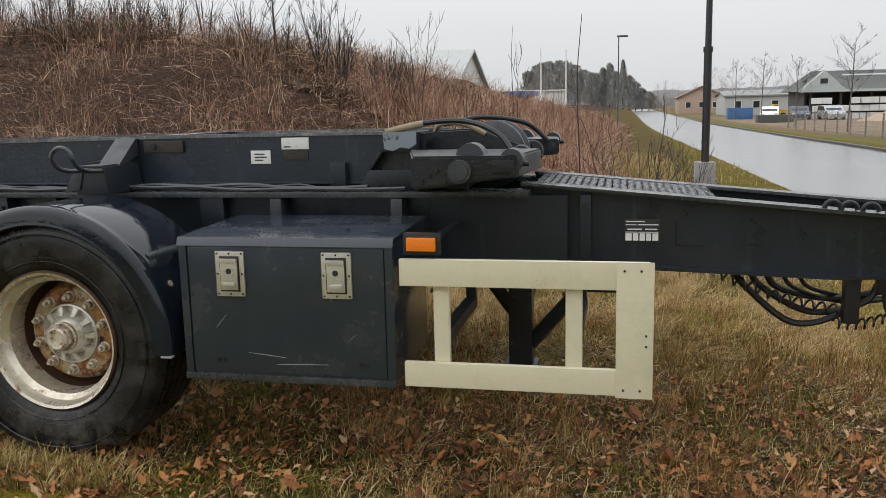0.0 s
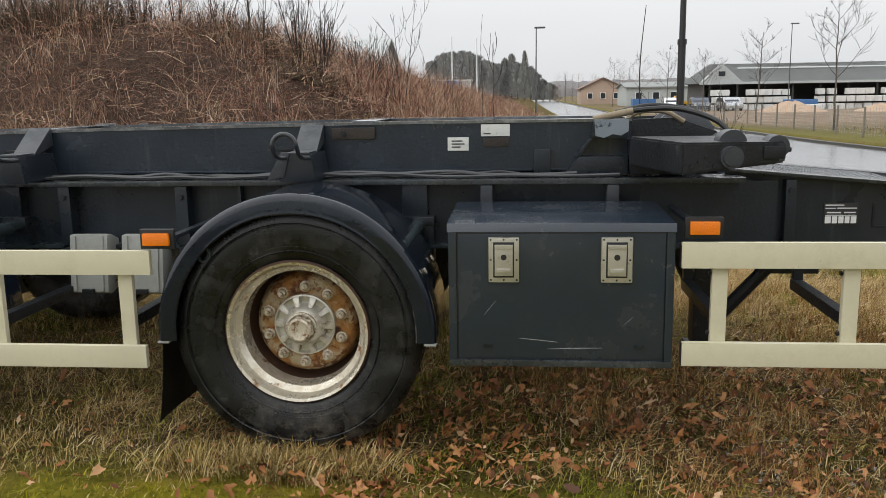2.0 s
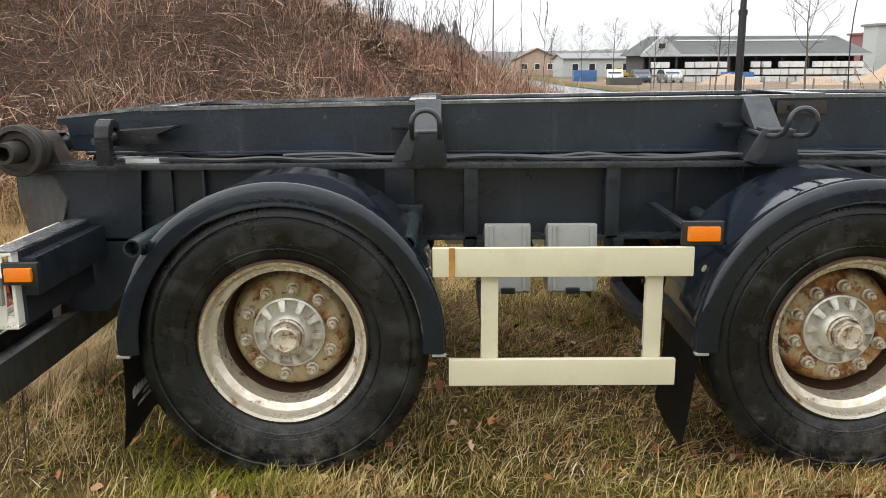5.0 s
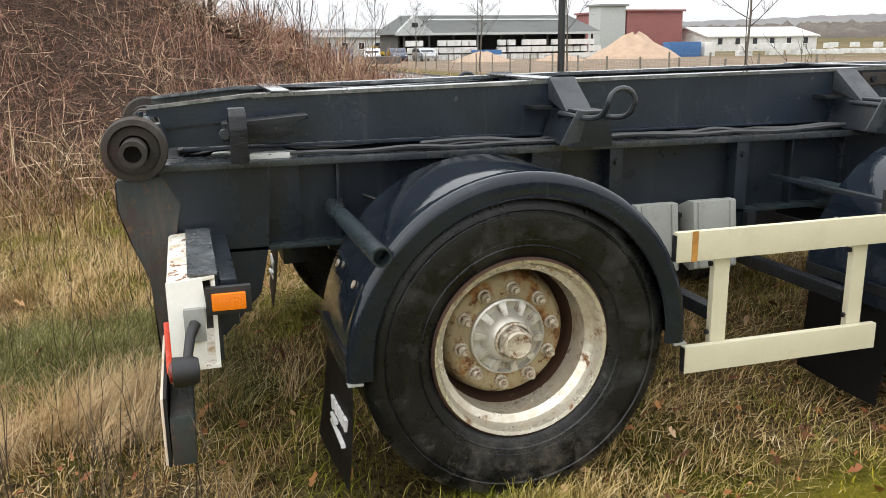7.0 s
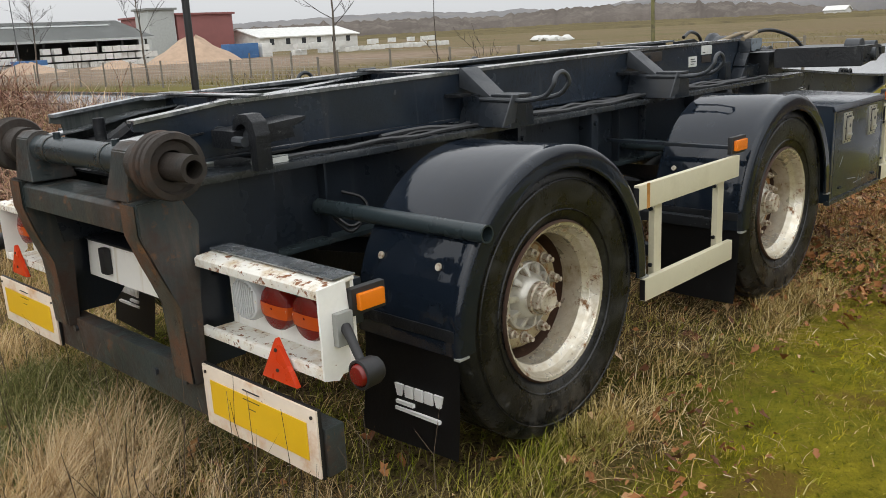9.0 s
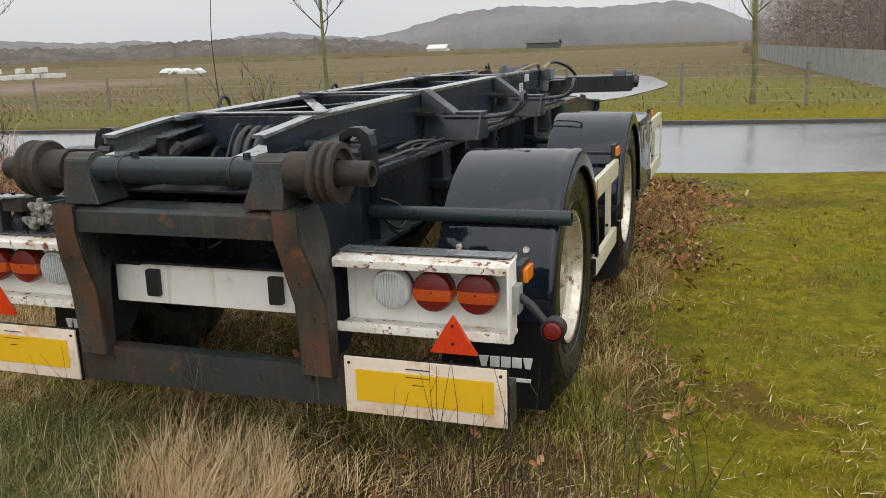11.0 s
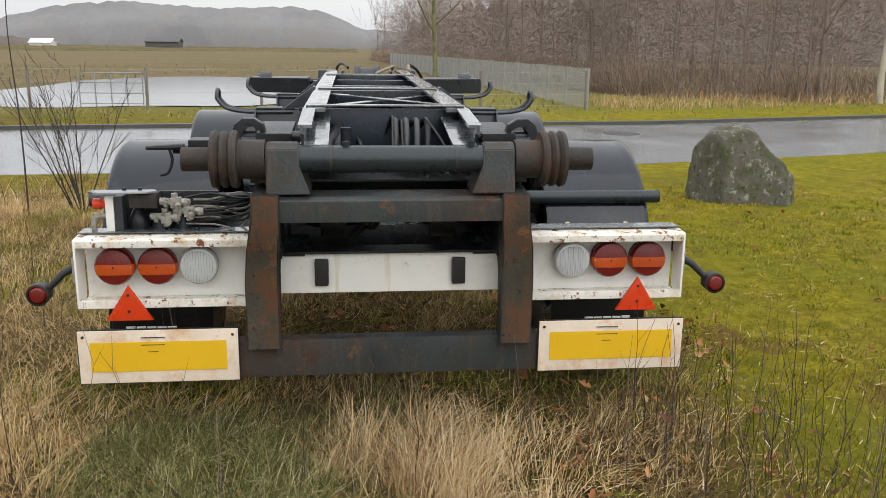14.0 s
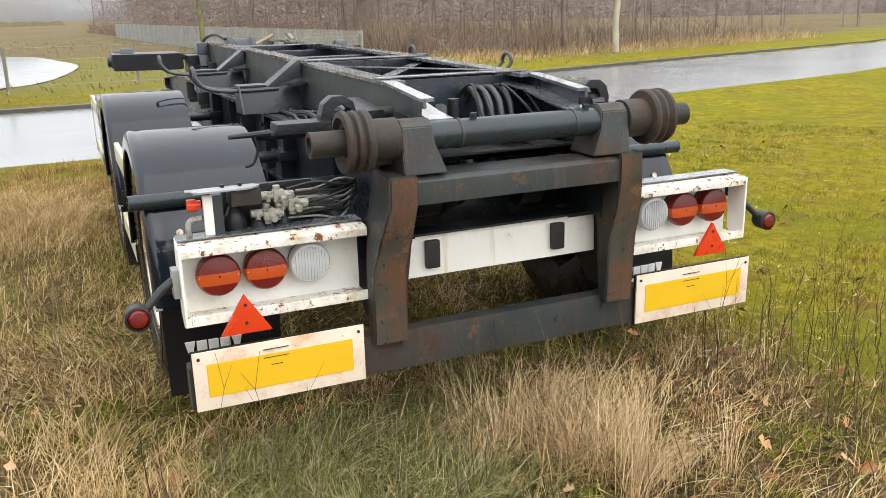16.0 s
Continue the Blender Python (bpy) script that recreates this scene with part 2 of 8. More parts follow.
M_TUBE = surface("slate painted tube", (0.024, 0.034, 0.038), 0.28, vary=0.2, patches=[((0.055, 0.052, 0.047), 7, 0.6, 0.8, 0.5)], bump=0.1, spec=0.35)
M_HOSE = surface("black hydraulic hose", (0.010, 0.0105, 0.011), 0.45, vary=0.3, bump=0.1)
M_HOSE_GREY = surface("dusty grey hose", (0.045, 0.047, 0.05), 0.5, vary=0.2, bump=0.1)
M_ROPE = surface("tan wrapped hose", (0.27, 0.22, 0.15), 0.8, vary=0.3, bump=0.4)
M_BRASS = surface("corroded valve metal", (0.30, 0.29, 0.25), 0.5, metal=0.25, vary=0.45, patches=[((0.08, 0.07, 0.06), 25, 0.5, 0.65, 0.8)])
M_CHOCK = surface("grey plastic chock", (0.28, 0.285, 0.265), 0.55, vary=0.15, patches=[((0.2, 0.2, 0.17), 9, 0.55, 0.75, 0.7)], bump=0.08)
# Pale base and patches carry the sky's sheen on the wet top faces.
M_WET_SHEEN = surface("wet slate top face with painted sheen", (0.10, 0.112, 0.122), 0.20, vary=0.4, patches=[((0.26, 0.27, 0.275), 6, 0.50, 0.66, 0.16), ((0.045, 0.05, 0.05), 11, 0.50, 0.64, 0.5), ((0.12, 0.09, 0.06), 23, 0.62, 0.72, 0.7)], bump=0.04, rough_vary=0.05, spec=1.0, coat=0.8)
M_SHEET = surface("dull bent sheet", (0.30, 0.31, 0.32), 0.4, vary=0.3, patches=[((0.07, 0.07, 0.07), 12, 0.52, 0.64, 0.6)], bump=0.1)
M_PALEPATCH = surface("pale peeling paint", (0.20, 0.235, 0.27), 0.35, vary=0.15, patches=[((0.03, 0.04, 0.05), 14, 0.58, 0.62, 0.4), ((0.14, 0.09, 0.06), 30, 0.68, 0.74, 0.8)], bump=0.1)
M_STEEL = surface("bright zinc latch", (0.55, 0.53, 0.47), 0.35, metal=0.6, vary=0.15, patches=[((0.32, 0.26, 0.17), 30, 0.6, 0.75, 0.6)])
M_BLACK = surface("matt black plastic", (0.015, 0.015, 0.016), 0.5, vary=0.2, bump=0.05)
M_STICKER = surface("faded white sticker", (0.62, 0.63, 0.60), 0.5, vary=0.08, patches=[((0.42, 0.44, 0.40), 30, 0.6, 0.75, 0.6)], bump=0.0)
M_INK = surface("black print", (0.02, 0.02, 0.02), 0.6, vary=0.1, bump=0.0)
M_WHITEPRINT = surface("white print", (0.75, 0.75, 0.74), 0.6, vary=0.05, bump=0.0)
M_AMBER = surface("amber lens", (0.80, 0.20, 0.008), 0.16, vary=0.1, grain=150, bump=0.3, bump_scale=160, spec=0.6, rough_vary=0.05)
M_RED = surface("red lens", (0.15, 0.007, 0.005), 0.14, vary=0.15, grain=120, bump=0.3, bump_scale=140, spec=0.6, rough_vary=0.05)
M_REDORANGE = surface("orange band of lens", (0.50, 0.075, 0.008), 0.16, vary=0.15, grain=120, bump=0.3, bump_scale=140, spec=0.6, rough_vary=0.05)
M_CLEAR = surface("clear ribbed lens", (0.55, 0.57, 0.57), 0.12, vary=0.08, bump=0.1, spec=0.6, rough_vary=0.05)
M_TRIANGLE = surface("red reflector", (0.66, 0.050, 0.010), 0.3, vary=0.12, grain=200, bump=0.1)
M_YELLOW = surface("yellow reflective sheet", (0.78, 0.47, 0.015), 0.4, vary=0.06, grain=150, bump=0.03)
M_PLATE_EDGE = surface("pale faded plate border", (0.80, 0.68, 0.55), 0.5, vary=0.10, broad=6, patches=[((0.62, 0.36, 0.18), 7, 0.52, 0.72, 0.7), ((0.30, 0.13, 0.05), 30, 0.66, 0.72, 0.8)], bump=0.05)
M_CONCRETE = surface("weathered concrete", (0.30, 0.30, 0.29), 0.8, vary=0.15, patches=[((0.18, 0.19, 0.15), 5, 0.55, 0.75, 0.9)], bump=0.4)
M_KERB = surface("wet kerb stone", (0.065, 0.062, 0.055), 0.5, vary=0.25, bump=0.4)
M_BLACKPOST = surface("black lamp post paint", (0.018, 0.019, 0.02), 0.4, vary=0.2, bump=0.05)
M_LAMPGREY = surface("grey lamp post paint", (0.09, 0.092, 0.095), 0.5, vary=0.2, bump=0.05)
M_GALV = surface("galvanised steel", (0.30, 0.31, 0.32), 0.5, metal=0.4, vary=0.2, bump=0.05)
M_WOOD = surface("grey weathered wood", (0.20, 0.18, 0.15), 0.85, vary=0.3, bump=0.4)
M_STONE = surface("lichened granite", (0.105, 0.094, 0.074), 0.85, vary=0.35, grain=45, broad=4, patches=[((0.065, 0.072, 0.030), 5, 0.46, 0.60, 0.95), ((0.27, 0.26, 0.215), 12, 0.56, 0.66, 0.9), ((0.030, 0.028, 0.022), 20, 0.58, 0.66, 0.9)], bump=1.0, bump_scale=14)
M_BARK = surface("grey-brown bark", (0.12, 0.10, 0.08), 0.9, vary=0.3, grain=40, bump=0.5)
M_BARK_MOSS = surface("greenish mossy bark", (0.17, 0.16, 0.07), 0.9, vary=0.3, grain=40, patches=[((0.09, 0.075, 0.055), 4, 0.5, 0.7, 0.9)], bump=0.5)
M_BIRCH = surface("pale birch bark", (0.44, 0.40, 0.31), 0.8, vary=0.2, grain=30, patches=[((0.12, 0.10, 0.08), 6, 0.62, 0.72, 0.9)], bump=0.3)
M_TWIG = surface("dark twigs", (0.050, 0.039, 0.032), 0.9, vary=0.25, bump=0.0)


# ---- mesh helpers ----
def box(bm, x0, x1, y0, y1, z0, z1, bev=0.0, seg=2):
    vs = [bm.verts.new((x, y, z)) for x in (x0, x1) for y in (y0, y1) for z in (z0, z1)]
    fs = [bm.faces.new([vs[i] for i in f]) for f in ((0, 1, 3, 2), (4, 6, 7, 5), (0, 4, 5, 1), (2, 3, 7, 6), (0, 2, 6, 4), (1, 5, 7, 3))]
    if bev:
        bmesh.ops.bevel(bm, geom=list({e for f in fs for e in f.edges}), offset=bev, segments=seg, affect="EDGES", profile=0.7)
    return bm


def prism(bm, pts, axis, a, b, bev=0.0):
    """A flat outline, pushed from a to b along axis. Points are (y, z), (x, z) or (x, y)."""
    place = {"x": lambda u, v, w: (w, u, v), "y": lambda u, v, w: (u, w, v), "z": lambda u, v, w: (u, v, w)}[axis]
    lo = [bm.verts.new(place(u, v, a)) for u, v in pts]
    hi = [bm.verts.new(place(u, v, b)) for u, v in pts]
    n = len(pts)
    fs = [bm.faces.new(lo), bm.faces.new(hi[::-1])]
    fs += [bm.faces.new((lo[i], hi[i], hi[(i + 1) % n], lo[(i + 1) % n])) for i in range(n)]
    if bev:
        bmesh.ops.bevel(bm, geom=list({e for f in fs for e in f.edges}), offset=bev, segments=2, affect="EDGES", profile=0.7)
    return bm


def tube(bm, pts, r, seg=8, r_end=None, hollow=0.0):
    """A round bar along the points; hollow: the bore's radius at the last end."""
    pts = [Vector(p) for p in pts]
    n = len(pts)
    r_end = r if r_end is None else r_end
    rings, up = [], None
    for i, p in enumerate(pts):
        d = (pts[min(i + 1, n - 1)] - pts[max(i - 1, 0)]).normalized()
        if up is None:
            up = d.orthogonal().normalized()
        up = (up - d * up.dot(d)).normalized()
        side = d.cross(up)
        rr = r + (r_end - r) * i / max(1, n - 1)
        rings.append([bm.verts.new(p + rr * (math.cos(a) * up + math.sin(a) * side)) for a in (2 * math.pi * k / seg for k in range(seg))])
    for a, b in zip(rings, rings[1:]):
        for k in range(seg):
            bm.faces.new((a[k], a[(k + 1) % seg], b[(k + 1) % seg], b[k]))
    bm.faces.new(rings[0][::-1])
    if hollow:
        d = (pts[-1] - pts[-2]).normalized()
        c = pts[-1]
        inner = [bm.verts.new(c + (v.co - c) * hollow / r_end) for v in rings[-1]]
        deep = [bm.verts.new(v.co - d * 0.08) for v in inner]
        for k in range(seg):
            j = (k + 1) % seg
            bm.faces.new((rings[-1][k], rings[-1][j], inner[j], inner[k]))
            bm.faces.new((inner[k], inner[j], deep[j], deep[k]))
        bm.faces.new(deep)
    else:
        bm.faces.new(rings[-1])
    return bm


def lathe(bm, prof, seg=32, centre=(0, 0, 0), axis="y", a0=0.0, a1=360.0, closed=False):
    """Turns (radius, along) points about an axis through centre."""
    full = abs(a1 - a0) >= 359.9
    steps = seg if full else seg + 1
    rings = []
    for k in range(steps):
        a = radians(a0 + (a1 - a0) * k / seg)
        c, s = math.cos(a), math.sin(a)
        ring = []
        for r, t in prof:
            v = {"y": (r * c, t, r * s), "x": (t, r * c, r * s), "z": (r * c, r * s, t)}[axis]
            ring.append(bm.verts.new(Vector(v) + Vector(centre)))
        rings.append(ring)
    m = len(prof)
    for k in range(seg):
        a, b = rings[k], rings[(k + 1) % steps]
        for j in range(m if closed else m - 1):
            bm.faces.new((a[j], a[(j + 1) % m], b[(j + 1) % m], b[j]))
    if not full and closed:
        bm.faces.new(rings[0])
        bm.faces.new(rings[-1][::-1])
    bmesh.ops.remove_doubles(bm, verts=[v for r in rings for v in r], dist=1e-6)
    return bm


def arc(c, r, a0, a1, n, plane="xz"):
    out = []
    for k in range(n + 1):
        a = radians(a0 + (a1 - a0) * k / n)
        u, v = r * math.cos(a), r * math.sin(a)
        out.append({"xz": (c[0] + u, c[1], c[2] + v), "yz": (c[0], c[1] + u, c[2] + v), "xy": (c[0] + u, c[1] + v, c[2])}[plane])
    return out


def curve_through(pts, n=6):
    """A smooth run of points through the given ones."""
    p = [Vector(q) for q in pts]
    p = [2 * p[0] - p[1]] + p + [2 * p[-1] - p[-2]]
    out = []
    for i in range(1, len(p) - 2):
        for k in range(n):
            t = k / n
            out.append(0.5 * ((2 * p[i]) + (p[i + 1] - p[i - 1]) * t + (2 * p[i - 1] - 5 * p[i] + 4 * p[i + 1] - p[i + 2]) * t * t + (3 * p[i] - p[i - 1] - 3 * p[i + 1] + p[i + 2]) * t ** 3))
    out.append(p[-2])
    return out


def finish(bm, name, material, angle=38):
    bmesh.ops.recalc_face_normals(bm, faces=bm.faces)
    me = bpy.data.meshes.new(name)
    bm.to_mesh(me)
    bm.free()
    me.materials.append(material)
    me.polygons.foreach_set("use_smooth", [True] * len(me.polygons))
    me.set_sharp_from_angle(angle=radians(angle))
    return me


AT = {}


def thing(name, base, label, category, group="", kind=""):
    ob = new(name)
    ob.location, ob.empty_display_size = base, 0.2
    AT[ob] = Vector(base)
    return tagged(ob, label, category, group, kind)


def part(name, bm, material, parent, label="", at=None, turn=0.0):
    """One mesh under a thing or a part. Its points are in the world, or about `at` where that is given."""
    me = bm if isinstance(bm, bpy.types.Mesh) else finish(bm, name, material)
    ob = new(name, me)
    ob.parent = parent
    ob.matrix_parent_inverse = Matrix.Translation(-AT[parent])
    AT[ob] = Vector((0, 0, 0))
    if at is not None:
        ob.location = at
        ob.rotation_euler[2] = radians(turn)
        AT[ob] = Vector(at)
    return tagged(ob, label) if label else ob


def sub(name, me, parent, label="", turn=0.0):
    """A shared mesh laid on its part's own origin."""
    ob = new(name, me)
    ob.parent = parent
    if turn:
        ob.rotation_euler[1] = radians(turn)
    return tagged(ob, label) if label else ob


def solo(name, bm, material, label, category, kind="", group=""):
    me = bm if isinstance(bm, bpy.types.Mesh) else finish(bm, name, material)
    return tagged(new(name, me), label, category, group, kind)


def mesh_np(name, verts, faces, material, smooth=False):
    verts, faces = np.asarray(verts, np.float32), np.asarray(faces, np.int32)
    me = bpy.data.meshes.new(name)
    me.vertices.add(len(verts))
    me.vertices.foreach_set("co", verts.ravel())
    k = faces.shape[1]
    me.loops.add(faces.size)
    me.loops.foreach_set("vertex_index", faces.ravel())
    me.polygons.add(len(faces))
    me.polygons.foreach_set("loop_start", np.arange(0, faces.size, k, dtype=np.int32))
    me.update(calc_edges=True)
    if smooth:
        me.polygons.foreach_set("use_smooth", np.ones(len(faces), bool))
    for m in material if isinstance(material, (list, tuple)) else [material]:
        me.materials.append(m)
    return me


# ---- lie of the land ----
def smooth(a, b, v):
    t = np.clip((np.asarray(v, float) - a) / (b - a), 0, 1)
    return t * t * (3 - 2 * t)


def wob(x, y, f=1.0, s=0.0):
    x, y = np.asarray(x, float) * f, np.asarray(y, float) * f
    return (np.sin(1.7 * x + 0.9 * y + s) + np.sin(-1.1 * x + 2.3 * y + 1.3 * s + 1) + np.sin(3.1 * x - 1.9 * y + 2.1 * s + 2) * 0.6 + np.sin(4.3 * x + 3.7 * y + s * 0.7) * 0.4) / 3.0


def near_edge(y):
    return np.interp(y, [-60, -30, -14, -7.5, -5, -2, 2, 7, 14, 18, 25, 42, 71, 95, 300], [26, 13.5, 8.3, 7.0, 6.3, 5.4, 4.5, 4.2, 3.7, 3.25, 3.03, 2.5, 1.56, 1.2, 2.0])


def far_edge(y):
    return np.interp(y, [-60, -28, -13.5, -3, 1, 8, 15, 22, 30, 43, 83, 300], [34, 19.6, 15.6, 12.5, 12.1, 11.5, 10.3, 9.6, 8.6, 8.0, 7.8, 8.5])


def mound(x, y):
    crest = np.interp(x, [-70, -30, -15, -11, -8.6, -6.8, -5.6, -4.3, -2.9, -1.5, -0.2], [4.8, 4.3, 3.3, 2.95, 2.75, 2.6, 2.1, 1.4, 0.75, 0.22, 0.0])
    rise = smooth(8.0, 14.5, y + 0.5 * wob(x, 0 * x, 0.5)) * (1 - 0.65 * smooth(34, 75, y))
    lumps = 0.13 * wob(x, y, 1.1, 3) + 0.08 * wob(x, y, 2.6, 9)
    return crest * rise * (1 + 0.06 * wob(x, y, 0.55, 3)) + lumps * smooth(0.1, 0.8, crest * rise)


def ground_z(x, y):
    x, y = np.asarray(x, float), np.asarray(y, float)
    slope = -0.22 * smooth(-2.2, 2.8, x) - 0.30 * smooth(30, 95, y) * smooth(-5, 3, x)
    rough = 0.018 * wob(x, y, 1.3) + 0.012 * wob(x, y, 3.7, 1)
    onroad = smooth(-0.5, 0.1, x - near_edge(y)) * smooth(-0.4, 0.1, far_edge(y) - x)
    return slope + rough * (1 - onroad) + mound(x, y) - 0.062 * onroad + 0.03 * smooth(0, 0.6, x - far_edge(y))


def axis_steps(lo, hi, step, reach):
    mid = list(np.arange(lo, hi + 1e-6, step))
    out, s = [], step
    v = hi
    while v < reach:
        s *= 1.22
        v += s
        out.append(v)
    low, s, v = [], step, lo
    while v > -reach:
        s *= 1.22
        v -= s
        low.append(v)
    return np.array(low[::-1] + mid + out)


gx, gy = axis_steps(-16, 18, 0.22, 2500), axis_steps(-10, 34, 0.22, 2500)
GX, GY = np.meshgrid(gx, gy, indexing="ij")
GZ = ground_z(GX, GY)
idx = np.arange(GX.size).reshape(GX.shape)
quads = np.stack([idx[:-1, :-1], idx[1:, :-1], idx[1:, 1:], idx[:-1, 1:]], -1).reshape(-1, 4)


def lawn_mask(x, y):
    x, y = np.asarray(x, float), np.asarray(y, float)
    edge = 2.82 + 0.22 * wob(x, y, 1.4, 5)
    near = smooth(0.25, -0.25, y - edge) * smooth(-7.3, -6.2, x + 0.5 * wob(x, y, 0.9, 2) + 0.8 * smooth(2.4, 3.0, y)) * smooth(1.2, -0.3, x - 1.0 - 2.0 * smooth(2.0, 0.0, y))
    far_lawn = smooth(-1.5, 0.5, x - 0.4) * (1 - smooth(-3.5, 0, y) * smooth(9.5, 8.0, y) * smooth(1.8, 0.6, x))
    verge = smooth(1.5, 2.3, x)
    return np.clip(np.maximum(near, np.maximum(verge * (0.9 - 0.3 * smooth(3.0, 8.0, y) - 0.3 * smooth(9.0, 15.0, y)), far_lawn * smooth(2.0, 0.0, y))), 0, 1)


M_GROUND = bpy.data.materials.new("grass, moss and leaf litter")
M_GROUND.use_nodes = True
nt = M_GROUND.node_tree
pb = nt.nodes["Principled BSDF"]
att = nt.nodes.new("ShaderNodeAttribute")
att.attribute_name = "lawn"
n1, n2, n3 = noise_node(nt, 1.1, 6, 0.7), noise_node(nt, 7.0, 6, 0.75), noise_node(nt, 38.0, 5, 0.75)
green = mix_col(nt, step_of(nt, n2, 0.40, 0.62), (0.160, 0.146, 0.011), (0.33, 0.278, 0.022))
green = mix_col(nt, step_of(nt, n1, 0.40, 0.72), green, mix_col(nt, 0.45, green, (0.26, 0.20, 0.04)))
green = mix_col(nt, step_of(nt, n3, 0.54, 0.68), green, (0.10, 0.095, 0.010))
green = mix_col(nt, step_of(nt, noise_node(nt, 1.9, 6, 0.75), 0.53, 0.62), green, (0.19, 0.125, 0.030))
green = mix_col(nt, step_of(nt, noise_node(nt, 0.55, 4, 0.6), 0.45, 0.62), green, mix_col(nt, 0.5, green, (0.15, 0.175, 0.016)))
dry = mix_col(nt, step_of(nt, n2, 0.3, 0.7), (0.065, 0.046, 0.024), (0.22, 0.155, 0.076))
dry = mix_col(nt, step_of(nt, n1, 0.48, 0.60), dry, (0.085, 0.085, 0.012))
dry = mix_col(nt, step_of(nt, n3, 0.48, 0.62), dry, (0.030, 0.020, 0.011))
gcol = mix_col(nt, att.outputs["Fac"], dry, green)
att2 = nt.nodes.new("ShaderNodeAttribute")
att2.attribute_name = "field"
fieldc = mix_col(nt, step_of(nt, noise_node(nt, 0.12, 5, 0.7, (1.0, 0.35, 1.0)), 0.35, 0.65), (0.145, 0.125, 0.062), (0.195, 0.145, 0.090))
fieldc = mix_col(nt, step_of(nt, noise_node(nt, 1.4, 5, 0.7), 0.52, 0.68), fieldc, (0.10, 0.085, 0.05))
fieldc = mix_col(nt, step_of(nt, att2.outputs["Fac"], 0.74, 0.97), mix_col(nt, 0.65, fieldc, (0.19, 0.185, 0.055)), fieldc)
gcol = mix_col(nt, att2.outputs["Fac"], gcol, fieldc)
att3 = nt.nodes.new("ShaderNodeAttribute")
att3.attribute_name = "bank"
bankc = mix_col(nt, step_of(nt, n2, 0.35, 0.7), (0.050, 0.034, 0.026), (0.17, 0.115, 0.085))
bankc = mix_col(nt, step_of(nt, n3, 0.46, 0.58), bankc, (0.030, 0.020, 0.016))
gcol = mix_col(nt, att3.outputs["Fac"], gcol, bankc)
att4 = nt.nodes.new("ShaderNodeAttribute")
att4.attribute_name = "soil"
soilc = mix_col(nt, step_of(nt, noise_node(nt, 0.5, 5, 0.7), 0.4, 0.65), (0.20, 0.15, 0.11), (0.30, 0.235, 0.175))
gcol = mix_col(nt, att4.outputs["Fac"], gcol, soilc)
nt.links.new(gcol, pb.inputs["Base Color"])
pb.inputs["Roughness"].default_value, pb.inputs["Specular IOR Level"].default_value = 0.95, 0.04
gb = nt.nodes.new("ShaderNodeBump")
gb.inputs["Strength"].default_value, gb.inputs["Distance"].default_value = 1.0, 0.04
nt.links.new(noise_node(nt, 30.0, 6, 0.75), gb.inputs["Height"])
nt.links.new(gb.outputs["Normal"], pb.inputs["Normal"])

me = mesh_np("ground", np.stack([GX, GY, GZ], -1).reshape(-1, 3), quads, M_GROUND, True)
a = me.attributes.new("lawn", "FLOAT", "POINT")
a.data.foreach_set("value", lawn_mask(GX, GY).astype(np.float32).ravel())
a = me.attributes.new("field", "FLOAT", "POINT")
a.data.foreach_set("value", (smooth(0.3, 1.0, (GX - far_edge(GY)) / (6.0 - 4.6 * smooth(11, 19, GY))) * (0.7 + 0.3 * smooth(26, 45, GX + 0.8 * np.abs(GY - 4)))).astype(np.float32).ravel())
a = me.attributes.new("soil", "FLOAT", "POINT")
a.data.foreach_set("value", (smooth(1.8, 3.5, GX - far_edge(GY)) * smooth(36, 52, GY) * smooth(125, 100, GY) * smooth(62, 46, GX)).astype(np.float32).ravel())
a = me.attributes.new("bank", "FLOAT", "POINT")
a.data.foreach_set("value", np.clip(smooth(0.05, 0.5, mound(GX, GY)), 0, 1).astype(np.float32).ravel())
solo("ground", me, None, "mossy lawn and dry winter grass with a low bramble bank", "ground", "structure")

# road: wet asphalt with a kerb on its far side
M_ROAD = surface("wet grey asphalt", (0.19, 0.195, 0.20), 0.22, vary=0.2, grain=120, broad=0.35, patches=[((0.12, 0.12, 0.125), 0.6, 0.5, 0.7, 0.16)], bump=0.08, bump_scale=90, spec=0.8, rough_vary=0.06)
ys = np.concatenate([np.linspace(-60, 30, 121), np.linspace(32, 300, 60)])
rv, rf = [], []
for k, y in enumerate(ys):
    a_, b_ = float(near_edge(y)), float(far_edge(y))
    zc = float(-0.22 - 0.30 * smooth(30, 95, y))
    for t in np.linspace(0, 1, 7):
        rv.append((a_ + (b_ - a_) * t, y, zc - 0.055 + 0.05 * (1 - (2 * t - 1) ** 2)))
    if k:
        for j in range(6):
            o = (k - 1) * 7 + j
            rf.append((o, o + 1, o + 8, o + 7))
solo("road", mesh_np("road", rv, rf, M_ROAD, True), None, "wet grey asphalt road curving past the grass", "road", "structure")
mz = -0.22 - 0.055 + 0.05 + 0.002
bm = bmesh.new()
lathe(bm, [(0.0, mz + 0.006), (0.35, mz + 0.006), (0.355, mz + 0.002), (0.40, mz + 0.004), (0.42, mz - 0.01)], 28, (9.7, -1.57, 0), "z")
M_IRON = surface("dark cast iron", (0.03, 0.03, 0.03), 0.45, vary=0.3, grain=50, bump=0.5, bump_scale=35)
solo("manhole_cover", bm, M_IRON, "dark round cast-iron manhole cover in the road", "manhole cover")
bm = bmesh.new()
prev = None
